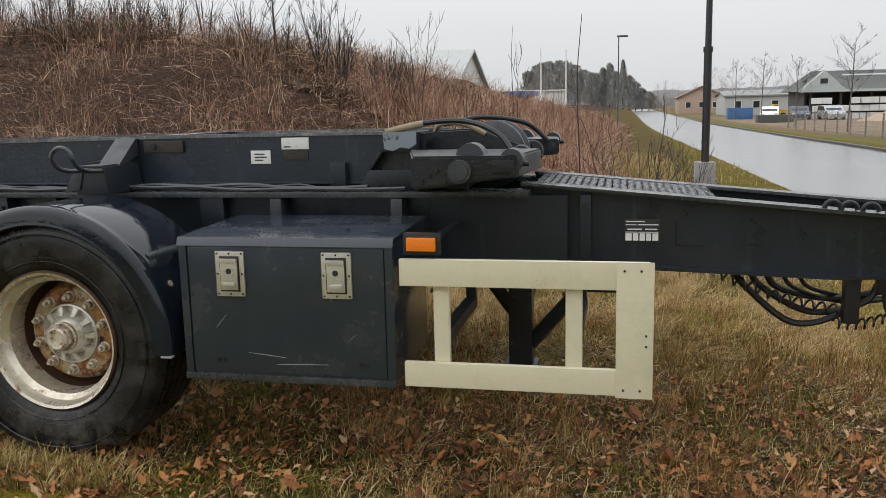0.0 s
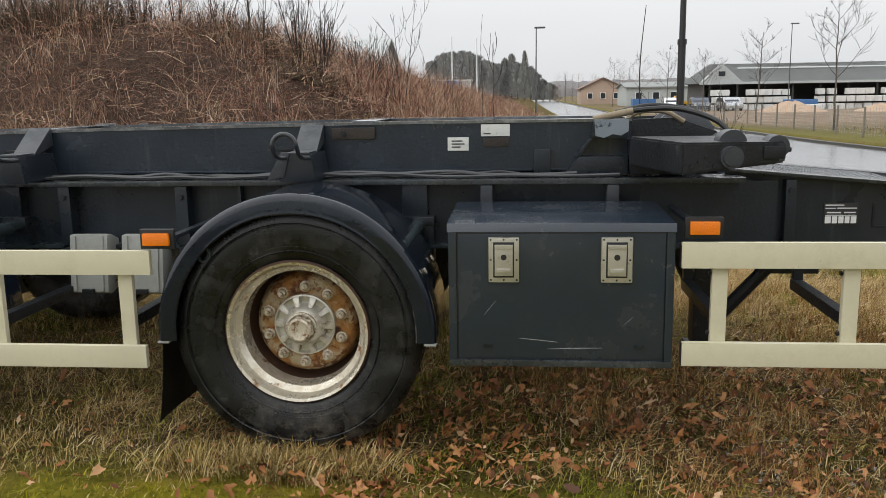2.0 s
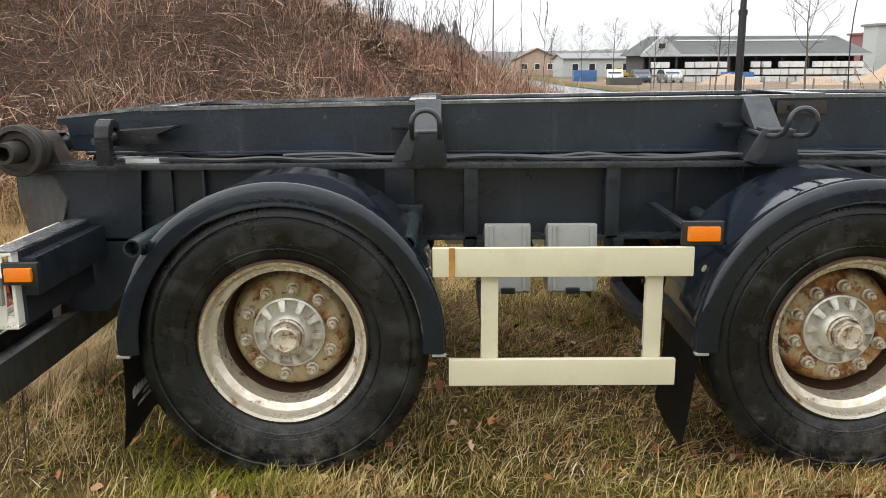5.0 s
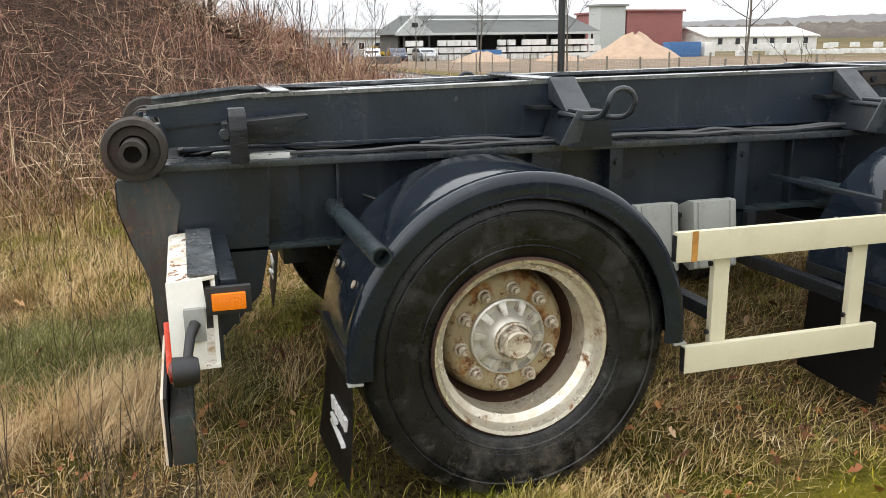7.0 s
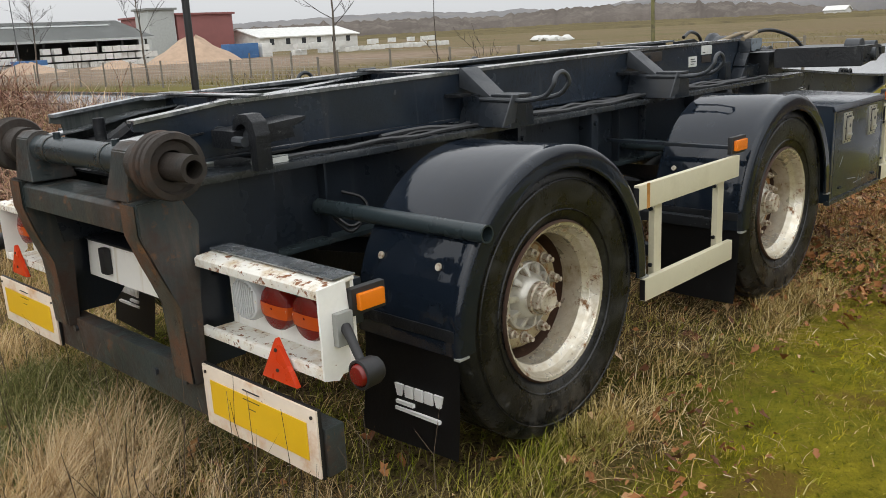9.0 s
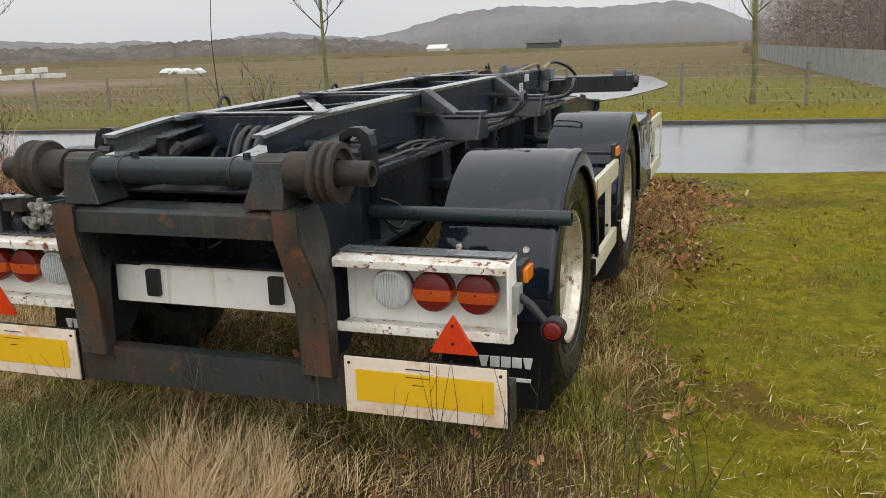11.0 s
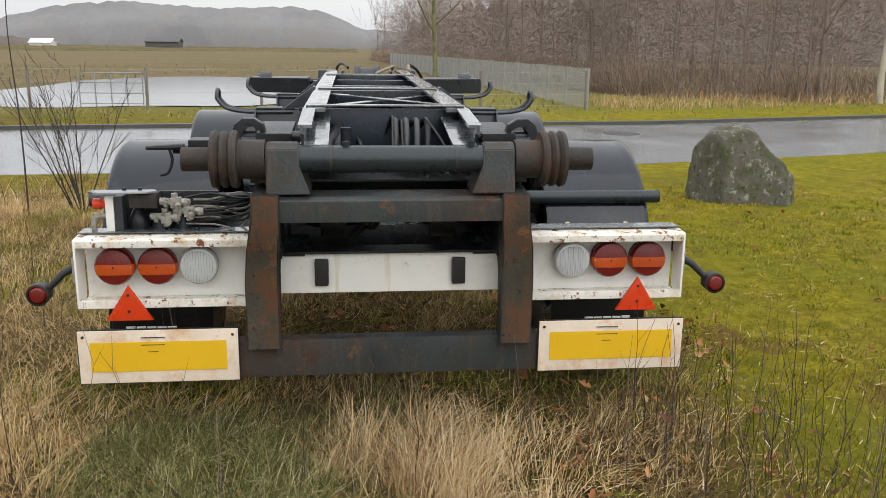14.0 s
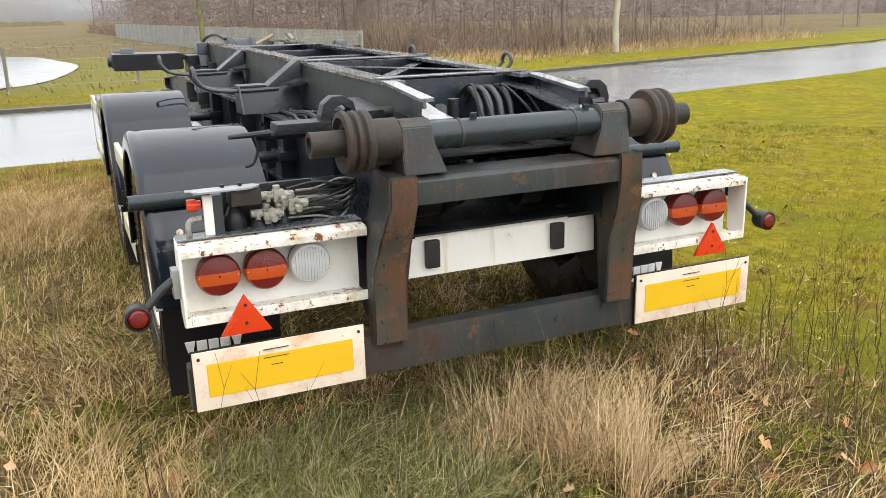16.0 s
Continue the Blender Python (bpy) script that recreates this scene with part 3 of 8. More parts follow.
for y in ys:
    b_, zc = float(far_edge(y)), float(-0.22 - 0.30 * smooth(30, 95, y))
    ring = [bm.verts.new(v) for v in ((b_ - 0.02, y, zc - 0.1), (b_ - 0.02, y, zc + 0.035), (b_ + 0.11, y, zc + 0.045), (b_ + 0.11, y, zc - 0.1))]
    if prev:
        for j in range(3):
            bm.faces.new((prev[j], prev[j + 1], ring[j + 1], ring[j]))
    prev = ring
solo("kerb", bm, M_KERB, "dark wet stone kerb along the road", "kerb", "structure")


# ---- the trailer ----
YC = 4.33          # middle line
trailer = thing("trailer", (-2.4, YC, 0.0), "slate-grey two-axle hooklift drawbar trailer with cream side guards, parked on grass", "trailer")


def both(fn):
    """Builds a part for the near side, then for the far side."""
    fn(lambda y: y)
    fn(lambda y: 2 * YC - y)


def ybox(bm, x0, x1, ya, yb, z0, z1, f, bev=0.0):
    a, b = sorted((f(ya), f(yb)))
    return box(bm, x0, x1, a, b, z0, z1, bev)


HUBS = (-2.407, -4.483)
HZ = 0.552


# chassis beams: web, flanges, ribs
def chassis_side(f):
    bm = bmesh.new()
    prism(bm, [(-5.60, 0.80), (-0.25, 0.785), (-0.25, 1.10), (-5.66, 1.10)], "y", f(3.895), f(3.907))
    beam = part("chassis_beam", bm, M_FRAME, trailer)
    bm = bmesh.new()
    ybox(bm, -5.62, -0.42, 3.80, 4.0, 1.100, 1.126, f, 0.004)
    part("top_flange", bm, M_FLANGE_SHEEN, beam)
    bm = bmesh.new()
    ybox(bm, -5.50, -0.30, 3.815, 3.99, 0.785, 0.803, f, 0.003)
    part("bottom_flange", bm, M_TUBE, beam)
    for x0, w, kind in ((-3.81, 0.062, 0), (-3.195, 0.062, 0), (-1.666, 0.062, 1), (-1.064, 0.06, 1), (-5.222, 0.135, 2), (-4.152, 0.13, 3), (-2.05, 0.125, 3), (-2.60, 0.012, 4), (-4.95, 0.012, 4), (-2.88, 0.012, 4)):
        bm = bmesh.new()
        if kind == 0:
            ybox(bm, x0, x0 + w, 3.815, 3.895, 0.70, 1.098, f, 0.006)
            tube(bm, [(x0 + w / 2, f(3.815), 1.045), (x0 + w / 2, f(3.80), 1.045)], 0.014, 6)
        elif kind == 1:
            ybox(bm, x0, x0 + w, 3.79, 3.895, 0.955, 1.098, f, 0.018)
            ybox(bm, x0 - 0.012, x0 + w + 0.012, 3.80, 3.894, 0.93, 0.962, f, 0.006)
        elif kind == 2:
            ybox(bm, x0, x0 + w, 3.87, 3.894, 0.803, 1.098, f, 0.003)
        elif kind == 3:
            ybox(bm, x0, x0 + w, 3.83, 3.895, 0.945, 1.098, f, 0.004)
            ybox(bm, x0 - 0.03, x0 + w + 0.035, 3.80, 3.895, 0.90, 0.945, f, 0.008)
            ybox(bm, x0 + 0.03, x0 + w + 0.03, 3.82, 3.895, 0.72, 0.90, f, 0.004)
        else:
            ybox(bm, x0, x0 + w, 3.85, 3.895, 0.803, 1.098, f, 0.002)
        part("rib", bm, M_LUG if kind == 1 else M_FRAME, beam)
    # cables lying along the flange
    for k, (ya, za, r) in enumerate(((3.845, 1.136, 0.009), (3.872, 1.134, 0.007), (3.90, 1.138, 0.011), (3.93, 1.134, 0.008))):
        rr = random.Random(k + 3)
        pts = [(x, f(ya + rr.uniform(-0.018, 0.018)), za + max(0, rr.uniform(-0.01, 0.016))) for x in np.linspace(-5.2 + 0.3 * k, -1.0 - 0.1 * k, 24)]
        part("cable", tube(bmesh.new(), curve_through(pts, 3), r, 6), M_HOSE if k % 2 else M_HOSE_GREY, beam)


both(chassis_side)


# tipping rails with sloping tails
def rail_side(f):
    bm = bmesh.new()
    top = [(-0.93, 1.400), (-2.2, 1.398), (-3.7, 1.381), (-5.24, 1.352), (-5.615, 1.316)]
    out = [(-5.555, 1.165), (-0.93, 1.155)] + top + [(-5.62, 1.286), (-5.575, 1.278)]
    prism(bm, out, "y", f(3.99), f(4.002))
    rail = part("tipping_rail", bm, M_RAIL if f(0) == 0 else M_RAIL_PALE, trailer, "" if f(0) == 0 else "paler greenish grey slate rail")
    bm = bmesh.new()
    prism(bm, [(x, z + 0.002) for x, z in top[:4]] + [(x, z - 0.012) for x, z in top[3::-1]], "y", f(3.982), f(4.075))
    part("rail_top_flange", bm, M_WET_SHEEN, rail)
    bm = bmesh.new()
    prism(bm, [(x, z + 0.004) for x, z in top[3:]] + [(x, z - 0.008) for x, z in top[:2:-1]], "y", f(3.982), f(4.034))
    part("rail_tail_flange", bm, M_WET_SHEEN, rail)
    bm = bmesh.new()
    prism(bm, [(-5.36, 1.246), (-5.36, 1.253), (-5.555, 1.241), (-5.555, 1.234)], "y", f(3.9835), f(3.9905))
    part("fold_line", bm, M_MACHINE, rail)
    bm = bmesh.new()
    prism(bm, [(-5.10, 1.318), (-5.30, 1.300), (-5.52, 1.262), (-5.64, 1.249), (-5.64, 1.241), (-5.52, 1.254), (-5.30, 1.292), (-5.10, 1.310)], "y", f(4.003), f(4.095), 0.001)
    part("tail_gusset", bm, M_WET_SHEEN, rail, "wet plate inside the rail's tail, sheen in its colour")
    bm = bmesh.new()
    ybox(bm, -5.50, -0.95, 3.985, 4.075, 1.148, 1.16, f, 0.002)
    part("rail_bottom_flange", bm, M_RAIL, rail)
    bm = bmesh.new()
    ybox(bm, -1.405, -1.325, 3.94, 3.99, 1.128, 1.258, f, 0.006)
    part("guide_block", bm, M_FRAME, rail)
    if f(0) == 0:
        for x0, x1, z0, z1, m, n in ((-1.835, -1.73, 1.252, 1.318, M_STICKER, "sticker"), (-1.668, -1.525, 1.322, 1.380, M_STICKER, "sticker"), (-1.66, -1.53, 1.27, 1.315, M_ROLLER, "rusty_plate")):
            part(n, box(bmesh.new(), x0, x1, 3.9845, 3.9895, z0, z1, 0.001), m, rail, "faded white sticker" if n == "sticker" else "brown rusted plate")
        for x0, x1, z in ((-1.815, -1.76, 1.30), (-1.815, -1.75, 1.285), (-1.815, -1.77, 1.27), (-1.655, -1.62, 1.335)):
            part("print_bar", box(bmesh.new(), x0, x1, 3.983, 3.9843, z - 0.003, z + 0.003), M_INK, rail)
        part("pocket", box(bmesh.new(), -2.42, -2.20, 3.972, 3.989, 1.315, 1.372, 0.004), M_ROLLER, rail, "brown rusted pocket plate")
        part("bolt", tube(bmesh.new(), [(-2.36, 3.972, 1.345), (-2.36, 3.958, 1.345)], 0.014, 8), M_MACHINE, rail)


both(rail_side)

# members between the rails
for x, w, z0, z1 in ((-5.13, 0.014, 1.17, 1.346), (-4.02, 0.09, 1.29, 1.366), (-3.30, 0.12, 1.27, 1.36), (-2.30, 0.10, 1.27, 1.36), (-1.45, 0.10, 1.27, 1.37)):
    part("cross_member", box(bmesh.new(), x, x + w, 4.003, 2 * YC - 4.003, z0, z1, 0.004), M_RAIL, trailer)
part("cross_cap", box(bmesh.new(), -5.16, -5.09, 3.99, 2 * YC - 3.99, 1.3575, 1.364, 0.002), M_WET_SHEEN, trailer)
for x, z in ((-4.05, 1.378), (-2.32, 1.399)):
    part("cross_cap", box(bmesh.new(), x, x + 0.12, 4.0, 2 * YC - 4.0, z, z + 0.006, 0.002), M_WET_SHEEN, trailer)
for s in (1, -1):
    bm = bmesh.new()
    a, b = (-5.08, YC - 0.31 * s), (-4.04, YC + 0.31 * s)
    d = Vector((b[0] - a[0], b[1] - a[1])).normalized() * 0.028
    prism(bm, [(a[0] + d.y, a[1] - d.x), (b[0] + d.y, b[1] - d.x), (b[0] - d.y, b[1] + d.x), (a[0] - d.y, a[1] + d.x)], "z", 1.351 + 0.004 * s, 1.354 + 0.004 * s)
    part("diagonal_brace", bm, M_WET_SHEEN, trailer)
for x in (-5.0, -3.5, -2.0, -0.6):
    part("chassis_cross", box(bmesh.new(), x, x + 0.10, 3.91, 2 * YC - 3.91, 0.97, 1.06, 0.004), M_FRAME, trailer)


# container guides with their tilted flaps and bent locking bars
def lug_at(x):
    def side(f):
        bm = bmesh.new()
        prism(bm, [(f(3.985), 1.385), (f(3.972), 1.39), (f(3.80), 1.262), (f(3.80), 1.250), (f(3.985), 1.30)], "x", x - 0.055, x + 0.06, 0.003)
        lug = part("container_guide", bm, M_LUG, trailer, "worn grey guide bracket")
        bm = bmesh.new()
        prism(bm, [(x - 0.09, 1.130), (x + 0.085, 1.130), (x + 0.065, 1.262), (x - 0.045, 1.262)], "y", f(3.66), f(3.97), 0.006)
        part("guide_box", bm, M_FRAME, lug)
        bm = bmesh.new()
        ybox(bm, x - 0.05, x + 0.06, 3.655, 3.80, 1.262, 1.272, f, 0.003)
        part("guide_shelf", bm, M_LUG, lug)
        bm = bmesh.new()
        prism(bm, [(x - 0.15, 1.14), (x - 0.065, 1.155), (x - 0.035, 1.27), (x - 0.075, 1.275)], "y", f(3.652), f(3.660), 0.002)
        part("tilted_flap", bm, M_LUG, lug)
        r = 0.0105
        legs = [(x - 0.055, 3.86, 1.25), (x - 0.055, 3.62, 1.248), (x - 0.055, 3.50, 1.268), (x - 0.054, 3.455, 1.31)]
        bend = [(x + 0.0 + 0.054 * math.cos(a), 3.448, 1.315 + 0.052 * math.sin(a)) for a in np.linspace(math.pi * 0.95, math.pi * 0.05, 9)]
        back = [(x + 0.054, 3.455, 1.31), (x + 0.055, 3.50, 1.268), (x + 0.055, 3.62, 1.248), (x + 0.055, 3.86, 1.25)]
        pts = [(px, f(py), pz) for px, py, pz in legs + bend + back]
        part("locking_bar", tube(bmesh.new(), curve_through(pts, 3), r, 8), M_LUG, lug, "bent round steel bar")
        bm = bmesh.new()
        ybox(bm, x - 0.16, x - 0.07, 3.90, 3.985, 1.262, 1.278, f, 0.004)
        part("stop_bar", bm, M_MACHINE, lug)
    both(side)


lug_at(-3.965)
lug_at(-2.52)


# claws at the tail
def claw(f):
    bm = bmesh.new()
    prof = [(3.70, 1.13), (3.698, 1.25), (3.712, 1.295), (3.745, 1.320), (3.79, 1.320), (3.826, 1.298), (3.836, 1.262), (3.820, 1.258), (3.806, 1.282), (3.782, 1.292), (3.757, 1.286), (3.740, 1.262), (3.736, 1.13)]
    prism(bm, [(f(y), z) for y, z in prof], "x", -5.340, -5.280, 0.004)
    c = part("locking_claw", bm, M_MACHINE, trailer, "worn dark hooked locking claw")
    bm = bmesh.new()
    prism(bm, [(-5.36, 1.20), (-5.10, 1.215), (-5.12, 1.255), (-5.05, 1.272), (-5.05, 1.285), (-5.36, 1.262)], "y", f(3.80), f(3.94), 0.004)
    part("claw_bracket", bm, M_MACHINE, c)
    bm = bmesh.new()
    tube(bm, [(-5.30, f(3.72), 1.245), (-5.30, f(3.99), 1.245)], 0.022, 10)
    tube(bm, [(-5.355, f(3.74), 1.23), (-5.355, f(3.80), 1.23)], 0.018, 8)
    part("claw_pin", bm, M_LUG, c)


both(claw)

# hydraulic hoses and the ram between the rails
for k, y in enumerate((4.16, 4.205, 4.25, 4.295)):
    pts = [(-5.52, y - 0.04, 1.13), (-5.36, y, 1.16), (-5.30, y, 1.26), (-5.21, y, 1.305), (-5.12, y + 0.02, 1.27), (-5.06, y + 0.02, 1.18)]
    part("hydraulic_hose", tube(bmesh.new(), curve_through(pts, 5), 0.013, 10), M_HOSE_GREY if k else M_HOSE, trailer, "dusty grey hydraulic hose" if k else "")
part("ram", tube(bmesh.new(), [(-5.55, 4.60, 1.19), (-5.05, 4.52, 1.27)], 0.03, 12), M_MACHINE, trailer, "greasy dark hydraulic ram")
bm = bmesh.new()
tube(bm, [(-5.50, 4.50, 1.20), (-5.50, 4.50, 1.30)], 0.022, 10)
tube(bm, [(-5.46, 4.54, 1.19), (-5.38, 4.50, 1.25)], 0.03, 8)
box(bm, -5.54, -5.46, 4.40, 4.56, 1.17, 1.215, 0.006)
part("valve_block", bm, M_MACHINE, trailer, "greasy dark valve block")
for k in range(7):
    rr = random.Random(k)
    y0 = rr.uniform(4.05, 4.6)
    pts = [(-5.45 + rr.uniform(-0.1, 0.1), y0, 1.10), (-5.2, y0 + rr.uniform(-0.1, 0.1), 1.13 + rr.uniform(0, 0.1)), (-5.0, y0 + rr.uniform(-0.1, 0.1), 1.12), (-4.6, y0 + rr.uniform(-0.1, 0.1), 1.14)]
    part("thin_hose", tube(bmesh.new(), curve_through(pts, 5), 0.009, 6), M_HOSE, trailer)
part("deck_plate", box(bmesh.new(), -5.56, -5.06, 4.0, 2 * YC - 4.0, 1.095, 1.105, 0.002), M_MACHINE, trailer)
# pale scraps left lying on the beams, and hoses hanging beside the chassis
for x, y, z, w in ((-5.33, 4.10, 1.105, 0.07), (-5.18, 3.86, 1.126, 0.09)):
    bm = bmesh.new()
    prism(bm, [(x - w, y - 0.03), (x + w * 0.6, y - 0.035), (x + w, y + 0.01), (x + 0.01, y + 0.04), (x - w * 0.8, y + 0.02)], "z", z, z + 0.022, 0.006)
    solo("plastic_scrap", bm, M_STICKER, "crumpled pale scrap lying on the steel", "scrap")
for k in range(2):
    rr = random.Random(300 + k)
    pts = [(-4.93, 3.89, 0.93 + 0.02 * k), (-4.92, 3.83, 0.86 + 0.02 * k), (-4.88, 3.79, 0.82 + 0.02 * k), (-4.80, 3.79, 0.86 + rr.uniform(0, 0.04)), (-4.78, 3.84, 0.93), (-4.84, 3.89, 0.96)]
    part("brake_hose", tube(bmesh.new(), curve_through(pts, 5), 0.007, 6), M_HOSE, trailer)


# dark machinery seen through the rear opening
for y in (4.10, 4.56):
    part("lift_cylinder", tube(bmesh.new(), [(-5.30, y, 0.90), (-3.2, y, 0.95)], 0.062, 16), M_MACHINE, trailer, "greasy dark lift cylinder")
    part("cylinder_eye", tube(bmesh.new(), [(-5.33, y - 0.05, 0.90), (-5.33, y + 0.05, 0.90)], 0.075, 18), M_MACHINE, trailer)
part("spring_hanger", box(bmesh.new(), -5.16, -5.08, 3.91, 2 * YC - 3.91, 0.70, 0.84, 0.008), M_FRAME, trailer)
part("pump_box", box(bmesh.new(), -4.92, -4.66, 4.42, 4.56, 0.72, 0.98, 0.012), M_MACHINE, trailer, "dark pump housing")
for k in range(9):
    rr = random.Random(900 + k)
    y0 = rr.uniform(4.0, 4.66)
    pts = [(-5.45, y0, 1.05), (-5.40, y0 + rr.uniform(-0.1, 0.1), 0.98 - 0.1 * rr.random()), (-5.30, y0 + rr.uniform(-0.15, 0.15), 0.80 + 0.12 * rr.random()), (-5.15, y0 + rr.uniform(-0.15, 0.15), 0.92), (-4.9, y0, 0.95)]
    part("loop_hose", tube(bmesh.new(), curve_through(pts, 5), 0.012, 8), M_HOSE, trailer)
for k in range(4):
    rr = random.Random(700 + k)
    y0 = rr.uniform(4.1, 4.32)
    pts = [(-5.50, y0 - 0.05, 1.12), (-5.38, y0 + rr.uniform(-0.06, 0.06), 1.18 + 0.05 * rr.random()), (-5.26, y0 + rr.uniform(-0.05, 0.05), 1.30 + 0.03 * rr.random()), (-5.10, y0 + rr.uniform(-0.1, 0.1), 1.22)]
    part("thin_hose", tube(bmesh.new(), curve_through(pts, 5), 0.006, 6), M_HOSE, trailer)


# ---- rear tube, rollers and bumper frame ----
RX, RZ = -5.655, 1.196
bm = bmesh.new()
tube(bm, [(RX, 3.90, RZ), (RX, 4.76, RZ)], 0.051, 20)
rear_tube = part("rear_tube", bm, M_TUBE, trailer)


def roller_side(f):
    sgn = 1 if f(0) == 0 else -1
    bm = bmesh.new()
    tube(bm, [(RX, f(3.865), RZ), (RX, f(3.762), RZ)], 0.073, 24)
    hub = part("roller_hub", bm, M_ROLLER, rear_tube, "rusty brown roller hub")
    prof = [(0.05, 0.0), (0.102, 0.0), (0.108, 0.012), (0.104, 0.03), (0.092, 0.038), (0.098, 0.046), (0.106, 0.056), (0.104, 0.07), (0.092, 0.078), (0.098, 0.086), (0.108, 0.097), (0.104, 0.115), (0.085, 0.12), (0.078, 0.095), (0.05, 0.095)]
    bm = bmesh.new()
    lathe(bm, [(r, f(3.766) - sgn * t * 0.82) for r, t in prof], 40, (RX, 0, RZ), "y")
    part("roller", bm, M_ROLLER, rear_tube, "rusty grooved steel roller")
    bm = bmesh.new()
    tube(bm, [(RX, f(3.77), RZ), (RX, f(3.562), RZ)], 0.044, 20, hollow=0.028)
    part("axle_stub", bm, M_ROLLER, rear_tube)
    bm = bmesh.new()
    a = [(RX - 0.060, RZ - 0.02), (RX - 0.052, RZ + 0.040), (RX - 0.022, RZ + 0.064), (RX + 0.022, RZ + 0.064), (RX + 0.052, RZ + 0.040), (RX + 0.10, 1.075), (RX - 0.075, 1.075)]
    lo = [bm.verts.new((x, f(3.868), z)) for x, z in a]
    hi = [bm.verts.new((x, f(3.985 if z > 1.1 else 4.03), z)) for x, z in a]
    bm.faces.new(lo)
    bm.faces.new(hi[::-1])
    for i in range(len(a)):
        j = (i + 1) % len(a)
        bm.faces.new((lo[i], hi[i], hi[j], lo[j]))
    bmesh.ops.bevel(bm, geom=bm.edges[:], offset=0.004, segments=2, affect="EDGES")
    part("tube_saddle", bm, M_CROSS, rear_tube, "weathered saddle plate")


both(roller_side)
for y in (4.08, 4.55):
    part("tube_band", tube(bmesh.new(), [(RX, y, RZ), (RX, y + 0.012, RZ)], 0.0535, 20), M_CROSS, rear_tube)
    part("tube_bolt", tube(bmesh.new(), [(RX - 0.01, y - 0.05, RZ + 0.045), (RX - 0.01, y - 0.05, RZ + 0.068)], 0.014, 8), M_TUBE, rear_tube)

bm = bmesh.new()
prism(bm, [(-5.727, 0.968), (-5.727, 1.05), (-5.71, 1.064), (-5.573, 1.067), (-5.573, 0.968)], "y", 3.83, 4.83, 0.004)
part("rear_crossbeam", bm, M_CROSS, trailer, "weathered slate crossbeam with pale runs")


def rear_post(f):
    bm = bmesh.new()
    prof = [(-5.735, 1.075), (-5.58, 1.085), (-5.52, 0.98), (-5.55, 0.86), (-5.575, 0.74), (-5.58, 0.44), (-5.635, 0.44), (-5.645, 0.72), (-5.70, 0.86), (-5.735, 0.97)]
    lo = [bm.verts.new((x, f(3.765 + 0.045 * smooth(0.75, 1.0, z)), z)) for x, z in prof]
    hi = [bm.verts.new((x, f(3.895 + 0.02 * smooth(0.75, 1.0, z)), z)) for x, z in prof]
    bm.faces.new(lo)
    bm.faces.new(hi[::-1])
    for i in range(len(prof)):
        j = (i + 1) % len(prof)
        bm.faces.new((lo[i], hi[i], hi[j], lo[j]))
    bmesh.ops.bevel(bm, geom=bm.edges[:], offset=0.005, segments=2, affect="EDGES")
    post = part("rear_post", bm, M_CROSS, trailer, "rust-streaked bent steel post")
    bm = bmesh.new()
    back = [(-5.7385, 1.070), (-5.7385, 0.968), (-5.7035, 0.858), (-5.6485, 0.718), (-5.6385, 0.445)]
    rows_ = [[bm.verts.new((x, f(y + (0.045 if y < 3.8 else 0.02) * smooth(0.75, 1.0, z)), z)) for y in (3.771, 3.832, 3.889)] for x, z in back]
    for ra, rb in zip(rows_, rows_[1:]):
        for i in range(2):
            bm.faces.new((ra[i], ra[i + 1], rb[i + 1], rb[i]))
    part("post_face", bm, M_RUSTPOST, post, "rusted face with flaking paint")
    bm = bmesh.new()
    prism(bm, [(-5.59, 1.10), (-5.56, 0.47), (-5.40, 0.47), (-5.26, 0.62), (-5.22, 0.80), (-5.20, 1.10)], "y", f(3.815), f(3.827))
    part("side_plate", bm, M_FRAME, trailer)
    bm = bmesh.new()
    ybox(bm, -5.426, -5.375, 3.17, 3.81, 0.72, 0.862, f, 0.006)
    part("lamp_beam", bm, M_FRAME, trailer)


both(rear_post)
bm = bmesh.new()
box(bm, -5.60, -5.53, 3.11, 5.55, 0.315, 0.468, 0.008)
part("bumper", bm, M_CROSS, trailer, "slate box-section underrun bumper")
for y, z in ((4.10, 0.40), (4.77, 0.425), (3.88, 0.42)):
    part("bumper_bolt", tube(bmesh.new(), [(-5.60, y, z), (-5.612, y, z)], 0.014, 8), M_LUG, trailer)
bm = bmesh.new()
prism(bm, [(-5.50, 0.63), (-5.43, 0.63), (-5.43, 0.795), (-5.49, 0.795)], "y", 3.86, 4.80, 0.01)
part("plate_beam", bm, M_WHITE, trailer, "white painted cross panel, chipped")
part("panel_lip", box(bmesh.new(), -5.52, -5.40, 3.86, 4.80, 0.797, 0.806, 0.003), M_MACHINE, trailer)
for y in (4.05, 4.605):
    bm = bmesh.new()
    box(bm, -5.525, -5.495, y - 0.028, y + 0.028, 0.665, 0.775, 0.010)
    part("number_plate_lamp", bm, M_BLACK, trailer, "black plastic lamp housing")


